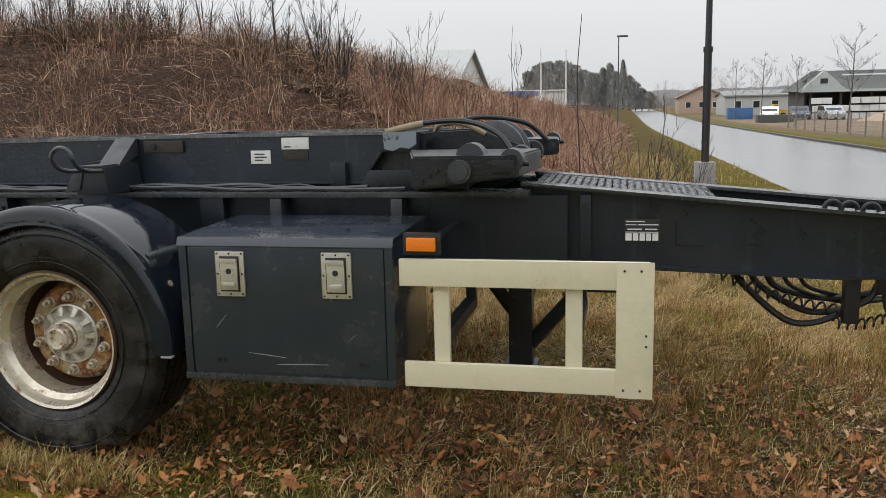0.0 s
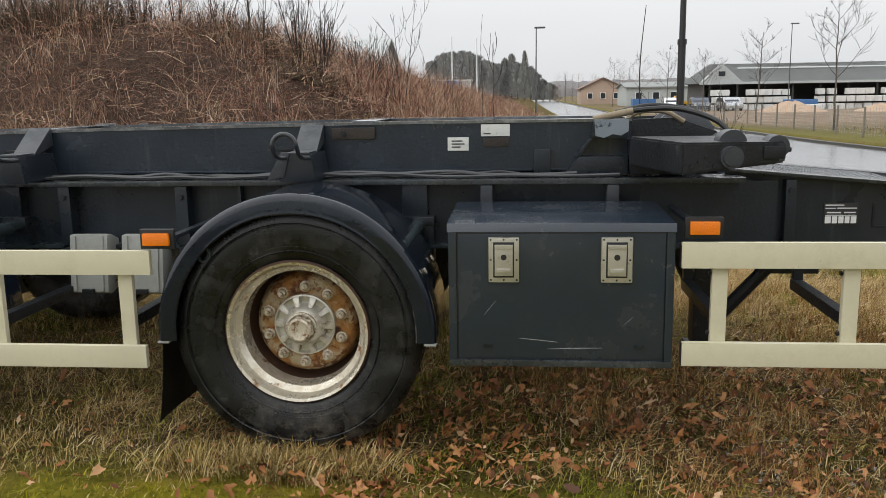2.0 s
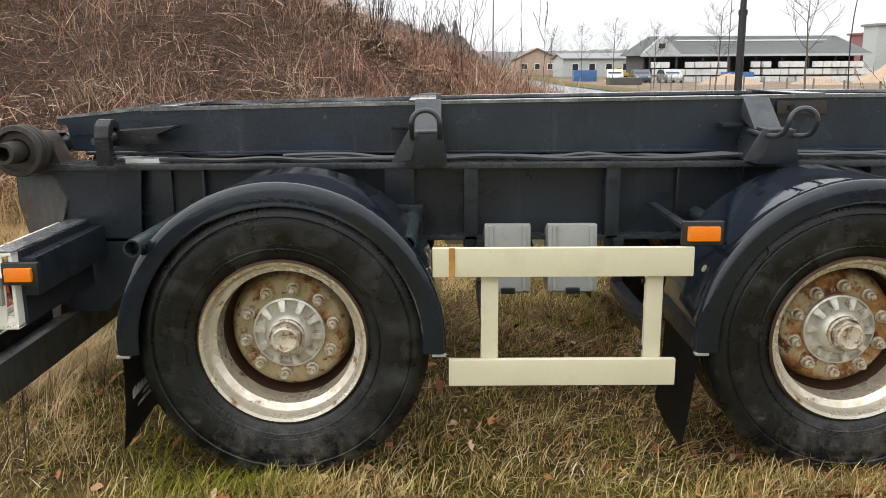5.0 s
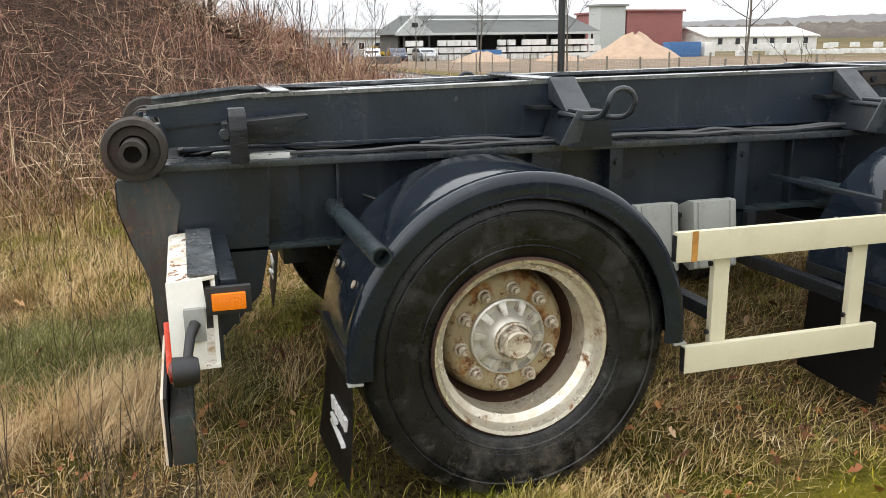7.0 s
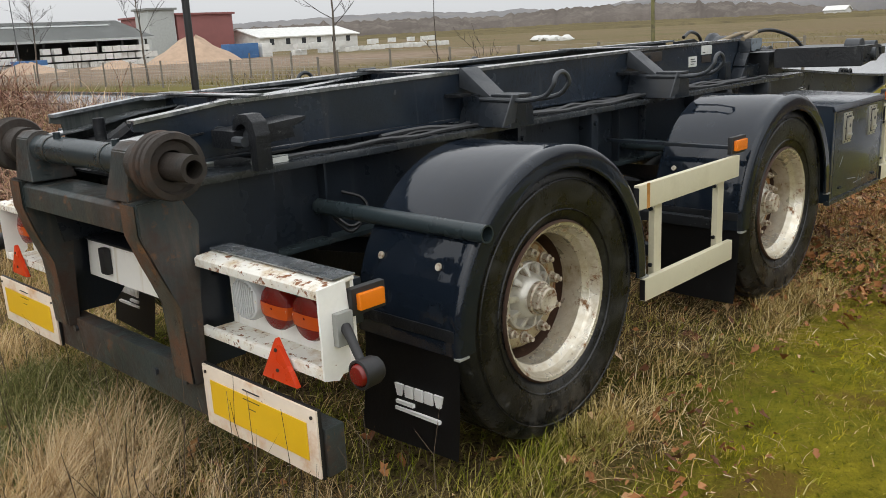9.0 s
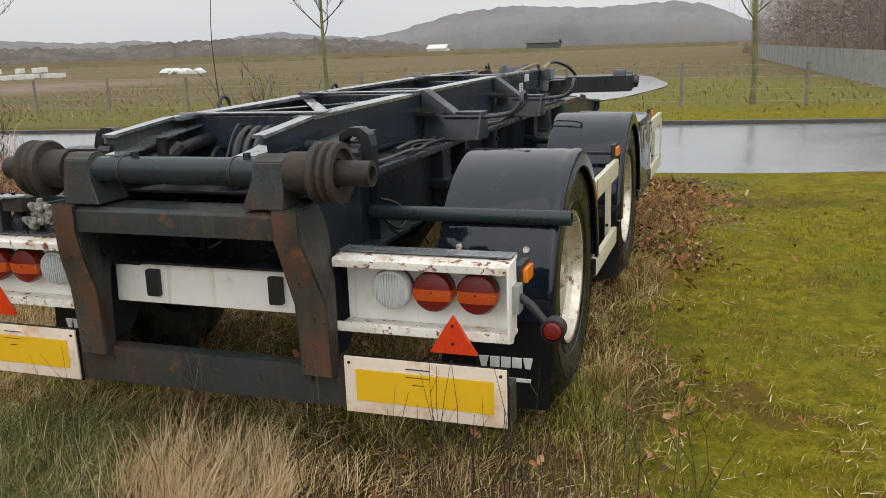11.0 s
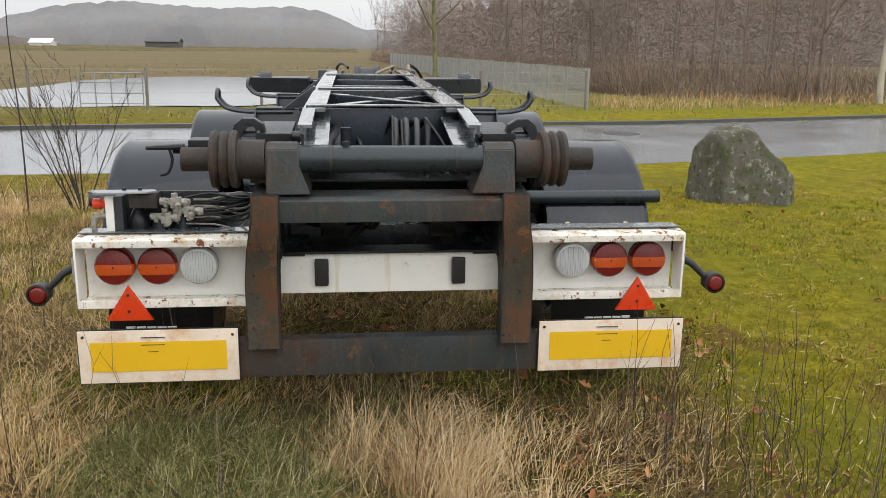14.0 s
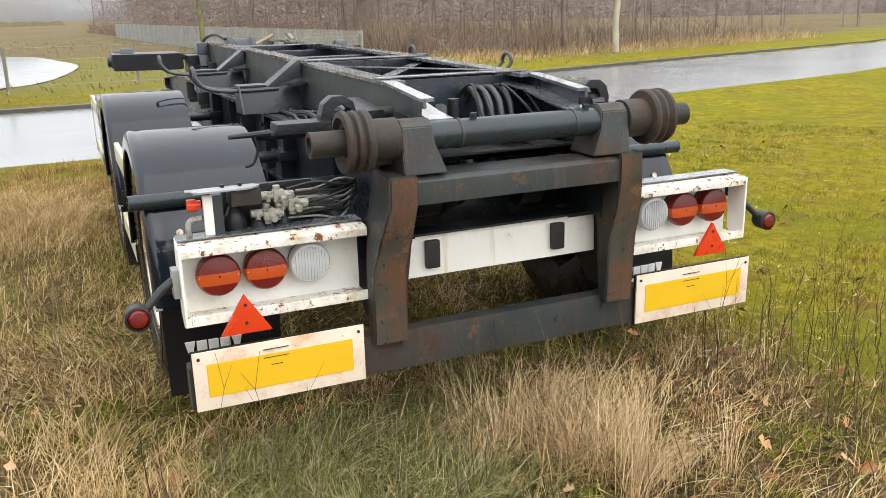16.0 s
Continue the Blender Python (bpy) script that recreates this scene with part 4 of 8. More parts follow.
# reflective warning plates
def warn(f):
    bm = bmesh.new()
    ya, yb = sorted((f(3.122), f(3.728)))
    box(bm, -5.622, -5.614, ya, yb, 0.315, 0.528, 0.002)
    p = part("warning_plate", bm, M_PLATE_EDGE, trailer, "yellow reflective warning plate with pale border")
    part("plate_back", box(bmesh.new(), -5.6135, -5.604, ya - 0.003, yb + 0.003, 0.310, 0.531), M_FLAP, p)
    part("yellow_field", box(bmesh.new(), -5.6245, -5.6225, ya + 0.045, yb - 0.045, 0.362, 0.482), M_YELLOW, p, "yellow reflective field")
    c = (ya + yb) / 2 + 0.02
    for dy, z, w in ((0, 0.500, 0.045), (0, 0.470, 0.045), (0, 0.442, 0.02)):
        part("print_bar", box(bmesh.new(), -5.6262, -5.625 if z < 0.482 else -5.6225, c - w, c + w, z - 0.0012, z + 0.0012), M_INK, p)
    for dy in (ya + 0.02, yb - 0.02):
        part("screw", tube(bmesh.new(), [(-5.622, dy, 0.505), (-5.626, dy, 0.505)], 0.006, 6), M_ROLLER, p)


both(warn)


# lamp boxes: an open channel, three round lamps, a triangle and a rubber marker lamp
def lamp_box(f):
    sgn = 1 if f(0) == 0 else -1
    y0, y1 = 3.125, 3.775
    bm = bmesh.new()
    prism(bm, [(-5.575, 0.872), (-5.565, 0.880), (-5.44, 0.890), (-5.44, 0.878), (-5.556, 0.868), (-5.556, 0.848), (-5.575, 0.846)], "y", f(y0), f(y1), 0.0015)
    part("lamp_box_back", box(bmesh.new(), -5.4395, -5.427, *sorted((f(y0 + 0.05), f(y1))), 0.61, 0.885), M_FRAME, trailer)
    lb = part("lamp_box_top", bm, M_WHITE_EDGE, trailer, "chipped white channel edge with rust")
    part("lamp_box_web", prism(bmesh.new(), [(-5.452, 0.61), (-5.44, 0.61), (-5.44, 0.877), (-5.452, 0.877)], "y", f(y0 + 0.004), f(y1)), M_WHITE, lb)
    bm = bmesh.new()
    prism(bm, [(-5.575, 0.605), (-5.44, 0.605), (-5.44, 0.618), (-5.558, 0.618), (-5.558, 0.638), (-5.575, 0.636)], "y", f(y0), f(y1), 0.0015)
    part("lamp_box_bottom", bm, M_WHITE_EDGE, lb)
    bm = bmesh.new()
    prism(bm, [(-5.577, 0.606), (-5.525, 0.592), (-5.478, 0.635), (-5.470, 0.80), (-5.476, 0.885), (-5.577, 0.878)], "y", f(y0 - 0.004), f(y0 + 0.004), 0.001)
    part("lamp_box_end", bm, M_WHITE, lb)
    part("top_sheet", box(bmesh.new(), -5.515, -5.432, *sorted((f(y0 + 0.002), f(y1))), 0.8905, 0.895), M_WET_SHEEN, lb)
    for k, yl in enumerate((3.252, 3.416, 3.575)):
        y = f(yl)
        c = (-5.452, y, 0.757)
        ring = lathe(bmesh.new(), [(0.0, c[0]), (0.066, c[0]), (0.066, c[0] - 0.035), (0.0, c[0] - 0.036)], 28, (0, c[1], c[2]), "x")
        lamp = part("tail_lamp" if k < 2 else "reversing_lamp", ring, M_BLACK, trailer, "round red and orange tail lamp" if k < 2 else "round clear ribbed lamp")
        prof = [(0.074, c[0] - 0.034), (0.0755, c[0] - 0.062), (0.069, c[0] - 0.074), (0.048, c[0] - 0.080), (0.0, c[0] - 0.083)]
        if k == 2:
            part("lens", lathe(bmesh.new(), prof, 32, (0, c[1], c[2]), "x"), M_CLEAR, lamp, "clear ribbed lens")
            for j in range(-5, 6):
                h = 0.055 * math.sqrt(max(0.05, 1 - (j / 6.2) ** 2))
                part("lens_rib", box(bmesh.new(), c[0] - 0.088 + abs(j) * 0.0009, c[0] - 0.07, y + j * 0.0105 - 0.0022, y + j * 0.0105 + 0.0022, c[2] - h * 1.1, c[2] + h * 1.1, 0.001), M_CLEAR, lamp)
        else:
            part("lens", lathe(bmesh.new(), prof, 32, (0, c[1], c[2]), "x"), M_RED, lamp, "red ribbed lens")
            bm = bmesh.new()
            prof2 = [(0.0756, c[0] - 0.036), (0.0770, c[0] - 0.062), (0.0705, c[0] - 0.0755), (0.049, c[0] - 0.0815), (0.004, c[0] - 0.0845)]
            lathe(bm, prof2, 32, (0, c[1], c[2]), "x")
            for zz, nz in ((c[2] + 0.012, 1), (c[2] - 0.030, -1)):
                bmesh.ops.bisect_plane(bm, geom=bm.verts[:] + bm.edges[:] + bm.faces[:], plane_co=(0, 0, zz), plane_no=(0, 0, nz), clear_outer=True)
            part("orange_band", bm, M_REDORANGE, lamp, "orange band of the lens")
        for s in (-1, 1):
            part("screw", tube(bmesh.new(), [(c[0] - 0.06, y + s * 0.061, c[2]), (c[0] - 0.077, y + s * 0.061, c[2])], 0.006, 6), M_HUB, lamp)
    yt = f(3.318)
    bm = bmesh.new()
    prism(bm, [(yt, 0.702), (yt - 0.088, 0.562), (yt + 0.088, 0.562)], "x", -5.600, -5.582, 0.004)
    tri_ = part("triangle_reflector", bm, M_TRIANGLE, trailer, "red triangular reflector")
    for z in (0.60, 0.665):
        part("screw", tube(bmesh.new(), [(-5.60, yt, z), (-5.604, yt, z)], 0.006, 6), M_ROLLER, tri_)
    # marker lamp on a rubber arm
    bm = bmesh.new()
    box(bm, -5.535, -5.475, *sorted((f(3.098), f(3.121))), 0.70, 0.80, 0.004)
    m = part("marker_bracket", bm, M_CHOCK, trailer, "grey bolted bracket")
    part("rubber_arm", tube(bmesh.new(), [(-5.505, f(3.10), 0.755), (-5.52, f(3.06), 0.735), (-5.535, f(3.0), 0.675)], 0.017, 10, 0.013), M_BLACK, m, "black rubber arm")
    bm = bmesh.new()
    lathe(bm, [(0.0, -5.50), (0.034, -5.503), (0.041, -5.518), (0.043, -5.572), (0.036, -5.574), (0.035, -5.556)], 24, (0, f(2.975), 0.662), "x")
    part("lamp_body", bm, M_BLACK, m)
    bm = bmesh.new()
    lathe(bm, [(0.035, -5.550), (0.034, -5.572), (0.026, -5.582), (0.0, -5.586)], 24, (0, f(2.975), 0.662), "x")
    part("marker_lens", bm, M_RED, m, "red marker lens")


both(lamp_box)


# amber side markers
def amber(x0, z0, y, w=0.122, h=0.06):
    bm = bmesh.new()
    box(bm, x0 - 0.012, x0 + w + 0.012, y + 0.004, y + 0.03, z0 - 0.012, z0 + h + 0.012, 0.005)
    a = part("side_marker", bm, M_BLACK, trailer, "amber side marker lamp in black surround")
    part("amber_lens", box(bmesh.new(), x0 + 0.004, x0 + w - 0.004, y - 0.014, y + 0.005, z0 + 0.004, z0 + h - 0.004, 0.006), M_AMBER, a, "amber lens")
    part("marker_arm", box(bmesh.new(), x0 + w * 0.35, x0 + w * 0.65, y + 0.03, 3.85, z0 + 0.005, z0 + 0.022, 0.003), M_FRAME, a)


amber(-0.812, 0.968, 3.10)
amber(-3.046, 0.922, 3.10)
amber(-5.458, 0.787, 3.10, 0.105, 0.058)


# ---- wheels: tyre, rim, disc, hub and ten nuts, facing -y ----
HALF = 0.193
tyre_prof = [(0.300, -0.150), (0.312, -0.166), (0.335, -0.176), (0.39, -0.190), (0.44, HALF * -1), (0.475, -0.190), (0.505, -0.180), (0.522, -0.166), (0.533, -0.150)]
tread = []
for y in (-0.115, -0.06, 0.0, 0.06, 0.115):
    tread += [(0.534, y - 0.0215), (0.522, y - 0.0205), (0.522, y - 0.0105), (0.534, y - 0.0095)]
tyre_prof = tyre_prof + tread + [(r, -y) for r, y in tyre_prof[::-1]]
bm = bmesh.new()
lathe(bm, tyre_prof, 72, closed=True)
ME_TYRE = finish(bm, "tyre", M_TYRE, 30)
bm = bmesh.new()
for r in (0.352, 0.372, 0.468):
    lathe(bm, [(r - 0.004, -0.178 - (r - 0.335) * 0.15), (r, -0.190 - (0.004 if r > 0.4 else -0.004)), (r + 0.004, -0.178 - (r - 0.335) * 0.15)], 72)
for k in range(40):
    a = radians(150 + k * 1.1)
    for r0, r1 in ((0.41, 0.45),):
        c, s = math.cos(a), math.sin(a)
        t = Vector((-s, 0, c)) * 0.0016
        p0, p1 = Vector((r0 * c, -0.1945, r0 * s)), Vector((r1 * c, -0.1958, r1 * s))
        bm.faces.new([bm.verts.new(v) for v in (p0 - t, p1 - t, p1 + t, p0 + t)])
for k in range(150):
    a = radians(k * 2.4)
    c, s_ = math.cos(a), math.sin(a)
    t = Vector((-s_, 0, c)) * 0.0035
    p0, p1, p2 = Vector((0.488 * c, -0.1895, 0.488 * s_)), Vector((0.508 * c, -0.1825, 0.508 * s_)), Vector((0.526 * c, -0.1665, 0.526 * s_))
    for q0, q1 in ((p0, p1), (p1, p2)):
        bm.faces.new([bm.verts.new(v) for v in (q0 - t, q1 - t, q1 + t, q0 + t)])
ME_BEADS = finish(bm, "sidewall_relief", M_TYRE, 30)
bm = bmesh.new()
lathe(bm, [(0.296, -0.150), (0.306, -0.158), (0.310, -0.170), (0.304, -0.178), (0.292, -0.174), (0.286, -0.160), (0.280, -0.135), (0.262, -0.115), (0.258, -0.02), (0.252, -0.02), (0.256, -0.11), (0.285, -0.14)], 64, closed=True)
ME_RIM = finish(bm, "wheel", M_RIM, 40)
bm = bmesh.new()
lathe(bm, [(0.3035, -0.1795), (0.309, -0.1765), (0.3125, -0.168), (0.3105, -0.166), (0.306, -0.174)], 64, closed=True)
ME_EDGE = finish(bm, "rim_edge", M_BARREL, 40)
bm = bmesh.new()
lathe(bm, [(0.2585, -0.085), (0.256, 0.05), (0.240, 0.075), (0.212, 0.04)], 64)
ME_BARREL = finish(bm, "rim_inside", M_BARREL, 40)
bm = bmesh.new()
lathe(bm, [(0.238, 0.07), (0.222, 0.01), (0.208, -0.014), (0.196, -0.024), (0.135, -0.026), (0.128, 0.01)], 64)
ME_DISC = finish(bm, "disc", M_DISC, 40)
ME_DISC_RUSTY = ME_DISC.copy()
ME_DISC_RUSTY.materials[0] = M_DISC_RUSTY
bm = bmesh.new()
lathe(bm, [(0.136, -0.02), (0.135, -0.042), (0.128, -0.046), (0.123, -0.026), (0.098, -0.024), (0.090, -0.056), (0.068, -0.080), (0.058, -0.086), (0.0, -0.088)], 48)
ME_HUB = finish(bm, "hub", M_HUB, 30)
bm = bmesh.new()
lo = [(0.129, 0.017), (0.129, -0.017), (0.084, -0.012), (0.084, 0.012)]
b_ = [bm.verts.new((u, -0.024, v)) for u, v in lo]
t_ = [bm.verts.new((lo[i][0], -0.047 if i < 2 else -0.064, lo[i][1] * 0.8)) for i in range(4)]
bm.faces.new(t_)
for i in range(4):
    bm.faces.new((b_[i], b_[(i + 1) % 4], t_[(i + 1) % 4], t_[i]))
bmesh.ops.bevel(bm, geom=bm.edges[:], offset=0.003, segments=2, affect="EDGES")
ME_FIN = finish(bm, "hub_fin", M_HUB, 30)
bm = bmesh.new()
lathe(bm, [(0.066, -0.084), (0.067, -0.100), (0.060, -0.104)], 36)
lathe(bm, [(0.061, -0.098), (0.060, -0.122), (0.054, -0.130), (0.050, -0.131)], 6)
lathe(bm, [(0.052, -0.128), (0.050, -0.138), (0.042, -0.143), (0.036, -0.140), (0.0, -0.141)], 36)
ME_CAP = finish(bm, "hub_cap", M_NUT, 30)
bm = bmesh.new()
lathe(bm, [(0.025, -0.022), (0.025, -0.031), (0.018, -0.033), (0.018, -0.056), (0.014, -0.060), (0.010, -0.060), (0.010, -0.074), (0.0, -0.075)], 12, (0.168, 0, 0))
ME_NUT = finish(bm, "wheel_nut", M_NUT, 30)


def wheel(x, y, turn, spin):
    w = part("wheel", ME_RIM, None, trailer, "steel wheel with rusty silver rim and black tyre", at=(x, y, HZ), turn=turn)
    sub("tyre", ME_TYRE, w, "worn black rubber tyre")
    sub("sidewall_relief", ME_BEADS, w)
    sub("rim_edge", ME_EDGE, w, "rusted rim edge", spin)
    sub("rim_inside", ME_BARREL, w, "brown rusted rim inside", spin)
    sub("disc", ME_DISC if x < -4 else ME_DISC_RUSTY, w, "cream wheel disc with rust spots" if x < -4 else "orange-brown rusted wheel disc", spin)
    sub("hub", ME_HUB, w, "dull aluminium hub", spin)
    sub("hub_cap", ME_CAP, w, "", spin)
    for k in range(10):
        sub("wheel_nut", ME_NUT, w, "", spin + 36 * k)
        sub("hub_fin", ME_FIN, w, "", spin + 18 + 36 * k)


for i, x in enumerate(HUBS):
    wheel(x, 3.09 + HALF, 0, 20 + 77 * i)
    wheel(x, 2 * YC - 3.09 - HALF, 180, 41 + 50 * i)
    bm = bmesh.new()
    box(bm, x - 0.065, x + 0.065, 3.47, 2 * YC - 3.47, HZ - 0.065, HZ + 0.065, 0.02)
    part("axle", bm, M_MACHINE, trailer)
    for y in (3.62, 2 * YC - 3.62):
        bm = bmesh.new()
        tube(bm, [(x, y - 0.10, HZ), (x, y + 0.10, HZ)], 0.20, 24)
        part("brake_drum", bm, M_MACHINE, trailer)
    for y in (3.93, 2 * YC - 3.93):
        bm = bmesh.new()
        prism(bm, [(x - 0.50, HZ + 0.20), (x, HZ + 0.06), (x + 0.50, HZ + 0.20), (x + 0.50, HZ + 0.25), (x, HZ + 0.15), (x - 0.50, HZ + 0.25)], "y", y - 0.045, y + 0.045, 0.006)
        part("leaf_spring", bm, M_MACHINE, trailer)
    part("air_tank", tube(bmesh.new(), [(x + 0.9, 4.15, 0.66), (x + 0.9, 4.95, 0.66)], 0.12, 20), M_FRAME, trailer)


# ---- mudguards ----
def fender_mesh():
    """Half-round shell with a rolled outer skirt; round the wheel's middle, outer side at -y."""
    bm = bmesh.new()
    prof = [(0.512, -0.012), (0.508, -0.022), (0.514, -0.028), (0.528, -0.026), (0.560, -0.026), (0.578, -0.022), (0.589, -0.010), (0.592, 0.006), (0.588, 0.02), (0.590, 0.05), (0.590, 0.46), (0.586, 0.475), (0.560, 0.480), (0.556, 0.474), (0.580, 0.468), (0.582, 0.05), (0.580, 0.006), (0.572, -0.010), (0.556, -0.016), (0.528, -0.016)]
    lathe(bm, prof, 48, a0=-3, a1=183, closed=True)
    return finish(bm, "mudguard", M_FENDER, 45)


ME_FENDER = fender_mesh()
ME_TIPS = [finish(box(bmesh.new(), a, a + 0.05, -0.027, 0.0, -0.040, -0.031, 0.003), "edge_clip", M_CHOCK) for a in (0.542, -0.592)]


def mudguards(x, f):
    near = f(0) == 0
    g = part("mudguard", ME_FENDER, None, trailer, "glossy dark half-round mudguard", at=(x, f(3.092), HZ), turn=0 if near else 180)
    for tip in ME_TIPS:
        sub("edge_clip", tip, g, "pale edge clip")
    for dx, z, r in (((-0.484 if x < -4 else -0.375), (0.926 if x < -4 else 0.888), 0.031), (0.44, 0.905, 0.031)):
        if x < -4 and dx > 0:
            dx = 0.455
        bm = bmesh.new()
        tube(bm, [(x + dx, f(3.88), z), (x + dx, f((3.02 if x < -4 else 3.085) if dx < 0 else 3.16), z)], r, 18, hollow=0.025)
        part("mudguard_bar", bm, M_TUBE, trailer, "slate round mudguard bar")
    for a in (25, 155):
        c, s = 0.592 * math.cos(radians(a)), 0.592 * math.sin(radians(a))
        for dy in (0.10, 0.38):
            bm = bmesh.new()
            tube(bm, [(x + c, f(3.092 + dy), HZ + s), (x + c * 1.01, f(3.092 + dy), HZ + s * 1.01)], 0.014, 8)
            part("mudguard_bolt", bm, M_NUT, trailer)
    # rubber flap behind the wheel
    bm = bmesh.new()
    xr = x - 0.575
    ya, yb = f(3.085), f(3.545)
    cols, rows_ = 6, 8
    grid = []
    for j in range(rows_ + 1):
        z = 0.58 - 0.43 * j / rows_
        row = []
        for i in range(cols + 1):
            y = ya + (yb - ya) * i / cols
            bow = 0.012 * math.sin(3.0 * i / cols + x) * (j / rows_) - 0.035 * (j / rows_) ** 2
            row.append(bm.verts.new((xr + bow, y, z)))
        grid.append(row)
    for j in range(rows_):
        for i in range(cols):
            bm.faces.new((grid[j][i], grid[j][i + 1], grid[j + 1][i + 1], grid[j + 1][i]))
    bmesh.ops.solidify(bm, geom=bm.faces[:], thickness=0.007)
    flap = part("mud_flap", bm, M_FLAP, trailer, "black rubber mud flap with white print")
    part("flap_strip", box(bmesh.new(), xr - 0.018, xr + 0.01, *sorted((f(3.09), f(3.555))), 0.572, 0.612, 0.003), M_MACHINE, flap)
    if x < -4:
        def sheet(y, z):
            j = (0.58 - z) / 0.43
            return xr + 0.012 * math.sin(3.0 * (y - ya) / (yb - ya) + x) * j - 0.035 * j * j
        for i in range(5):
            w = 0.040
            y = f(3.270) + (2 - i) * 0.046 * (1 if near else -1)
            xs = sheet(y, 0.34)
            bm = bmesh.new()
            if i % 4 == 0:
                prism(bm, [(y - w / 2, 0.362), (y + w / 2, 0.362), (y + w / 4, 0.318), (y - w / 4, 0.318)], "x", xs - 0.0095, xs + 0.001)
            else:
                box(bm, xs - 0.0095, xs + 0.001, y - w / 2, y + w / 2, 0.318, 0.362, 0.004)
            part("print_block", bm, M_WHITEPRINT, flap)
        for z, a0, a1 in ((0.296, 3.29, 3.375), (0.270, 3.165, 3.38)):
            xs = sheet(f((a0 + a1) / 2), z)
            part("print_bar", box(bmesh.new(), xs - 0.011, xs + 0.002, *sorted((f(a0), f(a1))), z - 0.006, z + 0.006), M_WHITEPRINT, flap)


for x in HUBS:
    both(lambda f, x=x: mudguards(x, f))


# ---- toolbox ----
def toolbox(f):
    bm = bmesh.new()
    ya, yb = sorted((f(3.10), f(3.66)))
    prism(bm, [(f(3.10), 0.435), (f(3.66), 0.435), (f(3.66), 1.026), (f(3.10), 1.012)], "x", -1.758, -0.868, 0.006)
    tb = part("toolbox", bm, M_BOX, trailer, "slate-blue steel toolbox")
    prism_ = prism(bmesh.new(), [(f(3.082), 0.985), (f(3.095), 1.018), (f(3.67), 1.034), (f(3.67), 1.028), (f(3.102), 1.012), (f(3.090), 0.985)], "x", -1.766, -0.860, 0.001)
    part("toolbox_lid", prism_, M_BOX, tb)
    y0, y1 = sorted((f(3.090), f(3.0995)))
    door = part("toolbox_door", box(bmesh.new(), -1.722, -0.900, y0, y1, 0.462, 0.978, 0.003), M_BOX, tb, "slate-blue drop door")
    part("sill", box(bmesh.new(), -1.765, -0.862, *sorted((f(3.086), f(3.12))), 0.425, 0.452, 0.004), M_FLANGE_SHEEN, tb)
    for xs in (-1.762, -0.895):
        part("edge_strip", box(bmesh.new(), xs, xs + 0.032, *sorted((f(3.090), f(3.0995))), 0.452, 0.984, 0.002), M_BOX, tb)
    for xl in (-1.600, -1.152):
        zc = 0.872
        bm = bmesh.new()
        box(bm, xl, xl + 0.124, *sorted((f(3.082), f(3.0895))), zc - 0.092, zc + 0.092, 0.008)
        latch = part("latch_plate", bm, M_STEEL, tb, "bright worn zinc latch")
        if f(0) == 0:
            for nm, bb, mt in (("latch_recess", (xl + 0.020, xl + 0.104, 3.0795, 3.0815, zc - 0.072, zc + 0.072), M_BLACK), ("latch_paddle", (xl + 0.026, xl + 0.098, 3.071, 3.079, zc - 0.064, zc + 0.060), M_STEEL), ("paddle_top", (xl + 0.026, xl + 0.098, 3.064, 3.0705, zc + 0.046, zc + 0.064), M_STEEL), ("paddle_grip", (xl + 0.036, xl + 0.088, 3.062, 3.0705, zc - 0.050, zc - 0.034), M_STEEL)):
                o = box(bmesh.new(), *bb, 0.0015)
                part(nm, o, mt, tb)
            part("keyhole", tube(bmesh.new(), [(xl + 0.062, 3.072, zc + 0.012), (xl + 0.062, 3.0695, zc + 0.012)], 0.012, 12), M_BLACK, tb)
            for dx in (0.010, 0.062, 0.114):
                for dz in (-0.082, 0.0, 0.082):
                    if dx == 0.062 and dz == 0:
                        continue
                    part("rivet", tube(bmesh.new(), [(xl + dx, 3.083, zc + dz), (xl + dx, 3.0795, zc + dz)], 0.0042, 6), M_MACHINE, tb)
    for xs, zs, ln, sl in ((-1.48, 0.545, 0.16, -0.10), (-1.36, 0.500, 0.22, 0.03), (-1.62, 0.64, 0.05, 1.2), (-1.06, 0.60, 0.04, 0.9)):
        bm = bmesh.new()
        prism(bm, [(xs, zs), (xs + ln, zs + sl * ln), (xs + ln, zs + sl * ln + 0.0016), (xs + ln * 0.4, zs + sl * ln * 0.4 + 0.003), (xs, zs + 0.001)], "y", *sorted((f(3.0886), f(3.0905))))
        part("scratch", bm, M_SHEET, door, "pale scratch in the paint")
    for xs in (-1.615, -1.590, -1.005, -0.980):
        part("bolt_head", tube(bmesh.new(), [(xs, f(3.091), 0.512), (xs, f(3.083), 0.512)], 0.008, 8), M_MACHINE, tb)


both(toolbox)


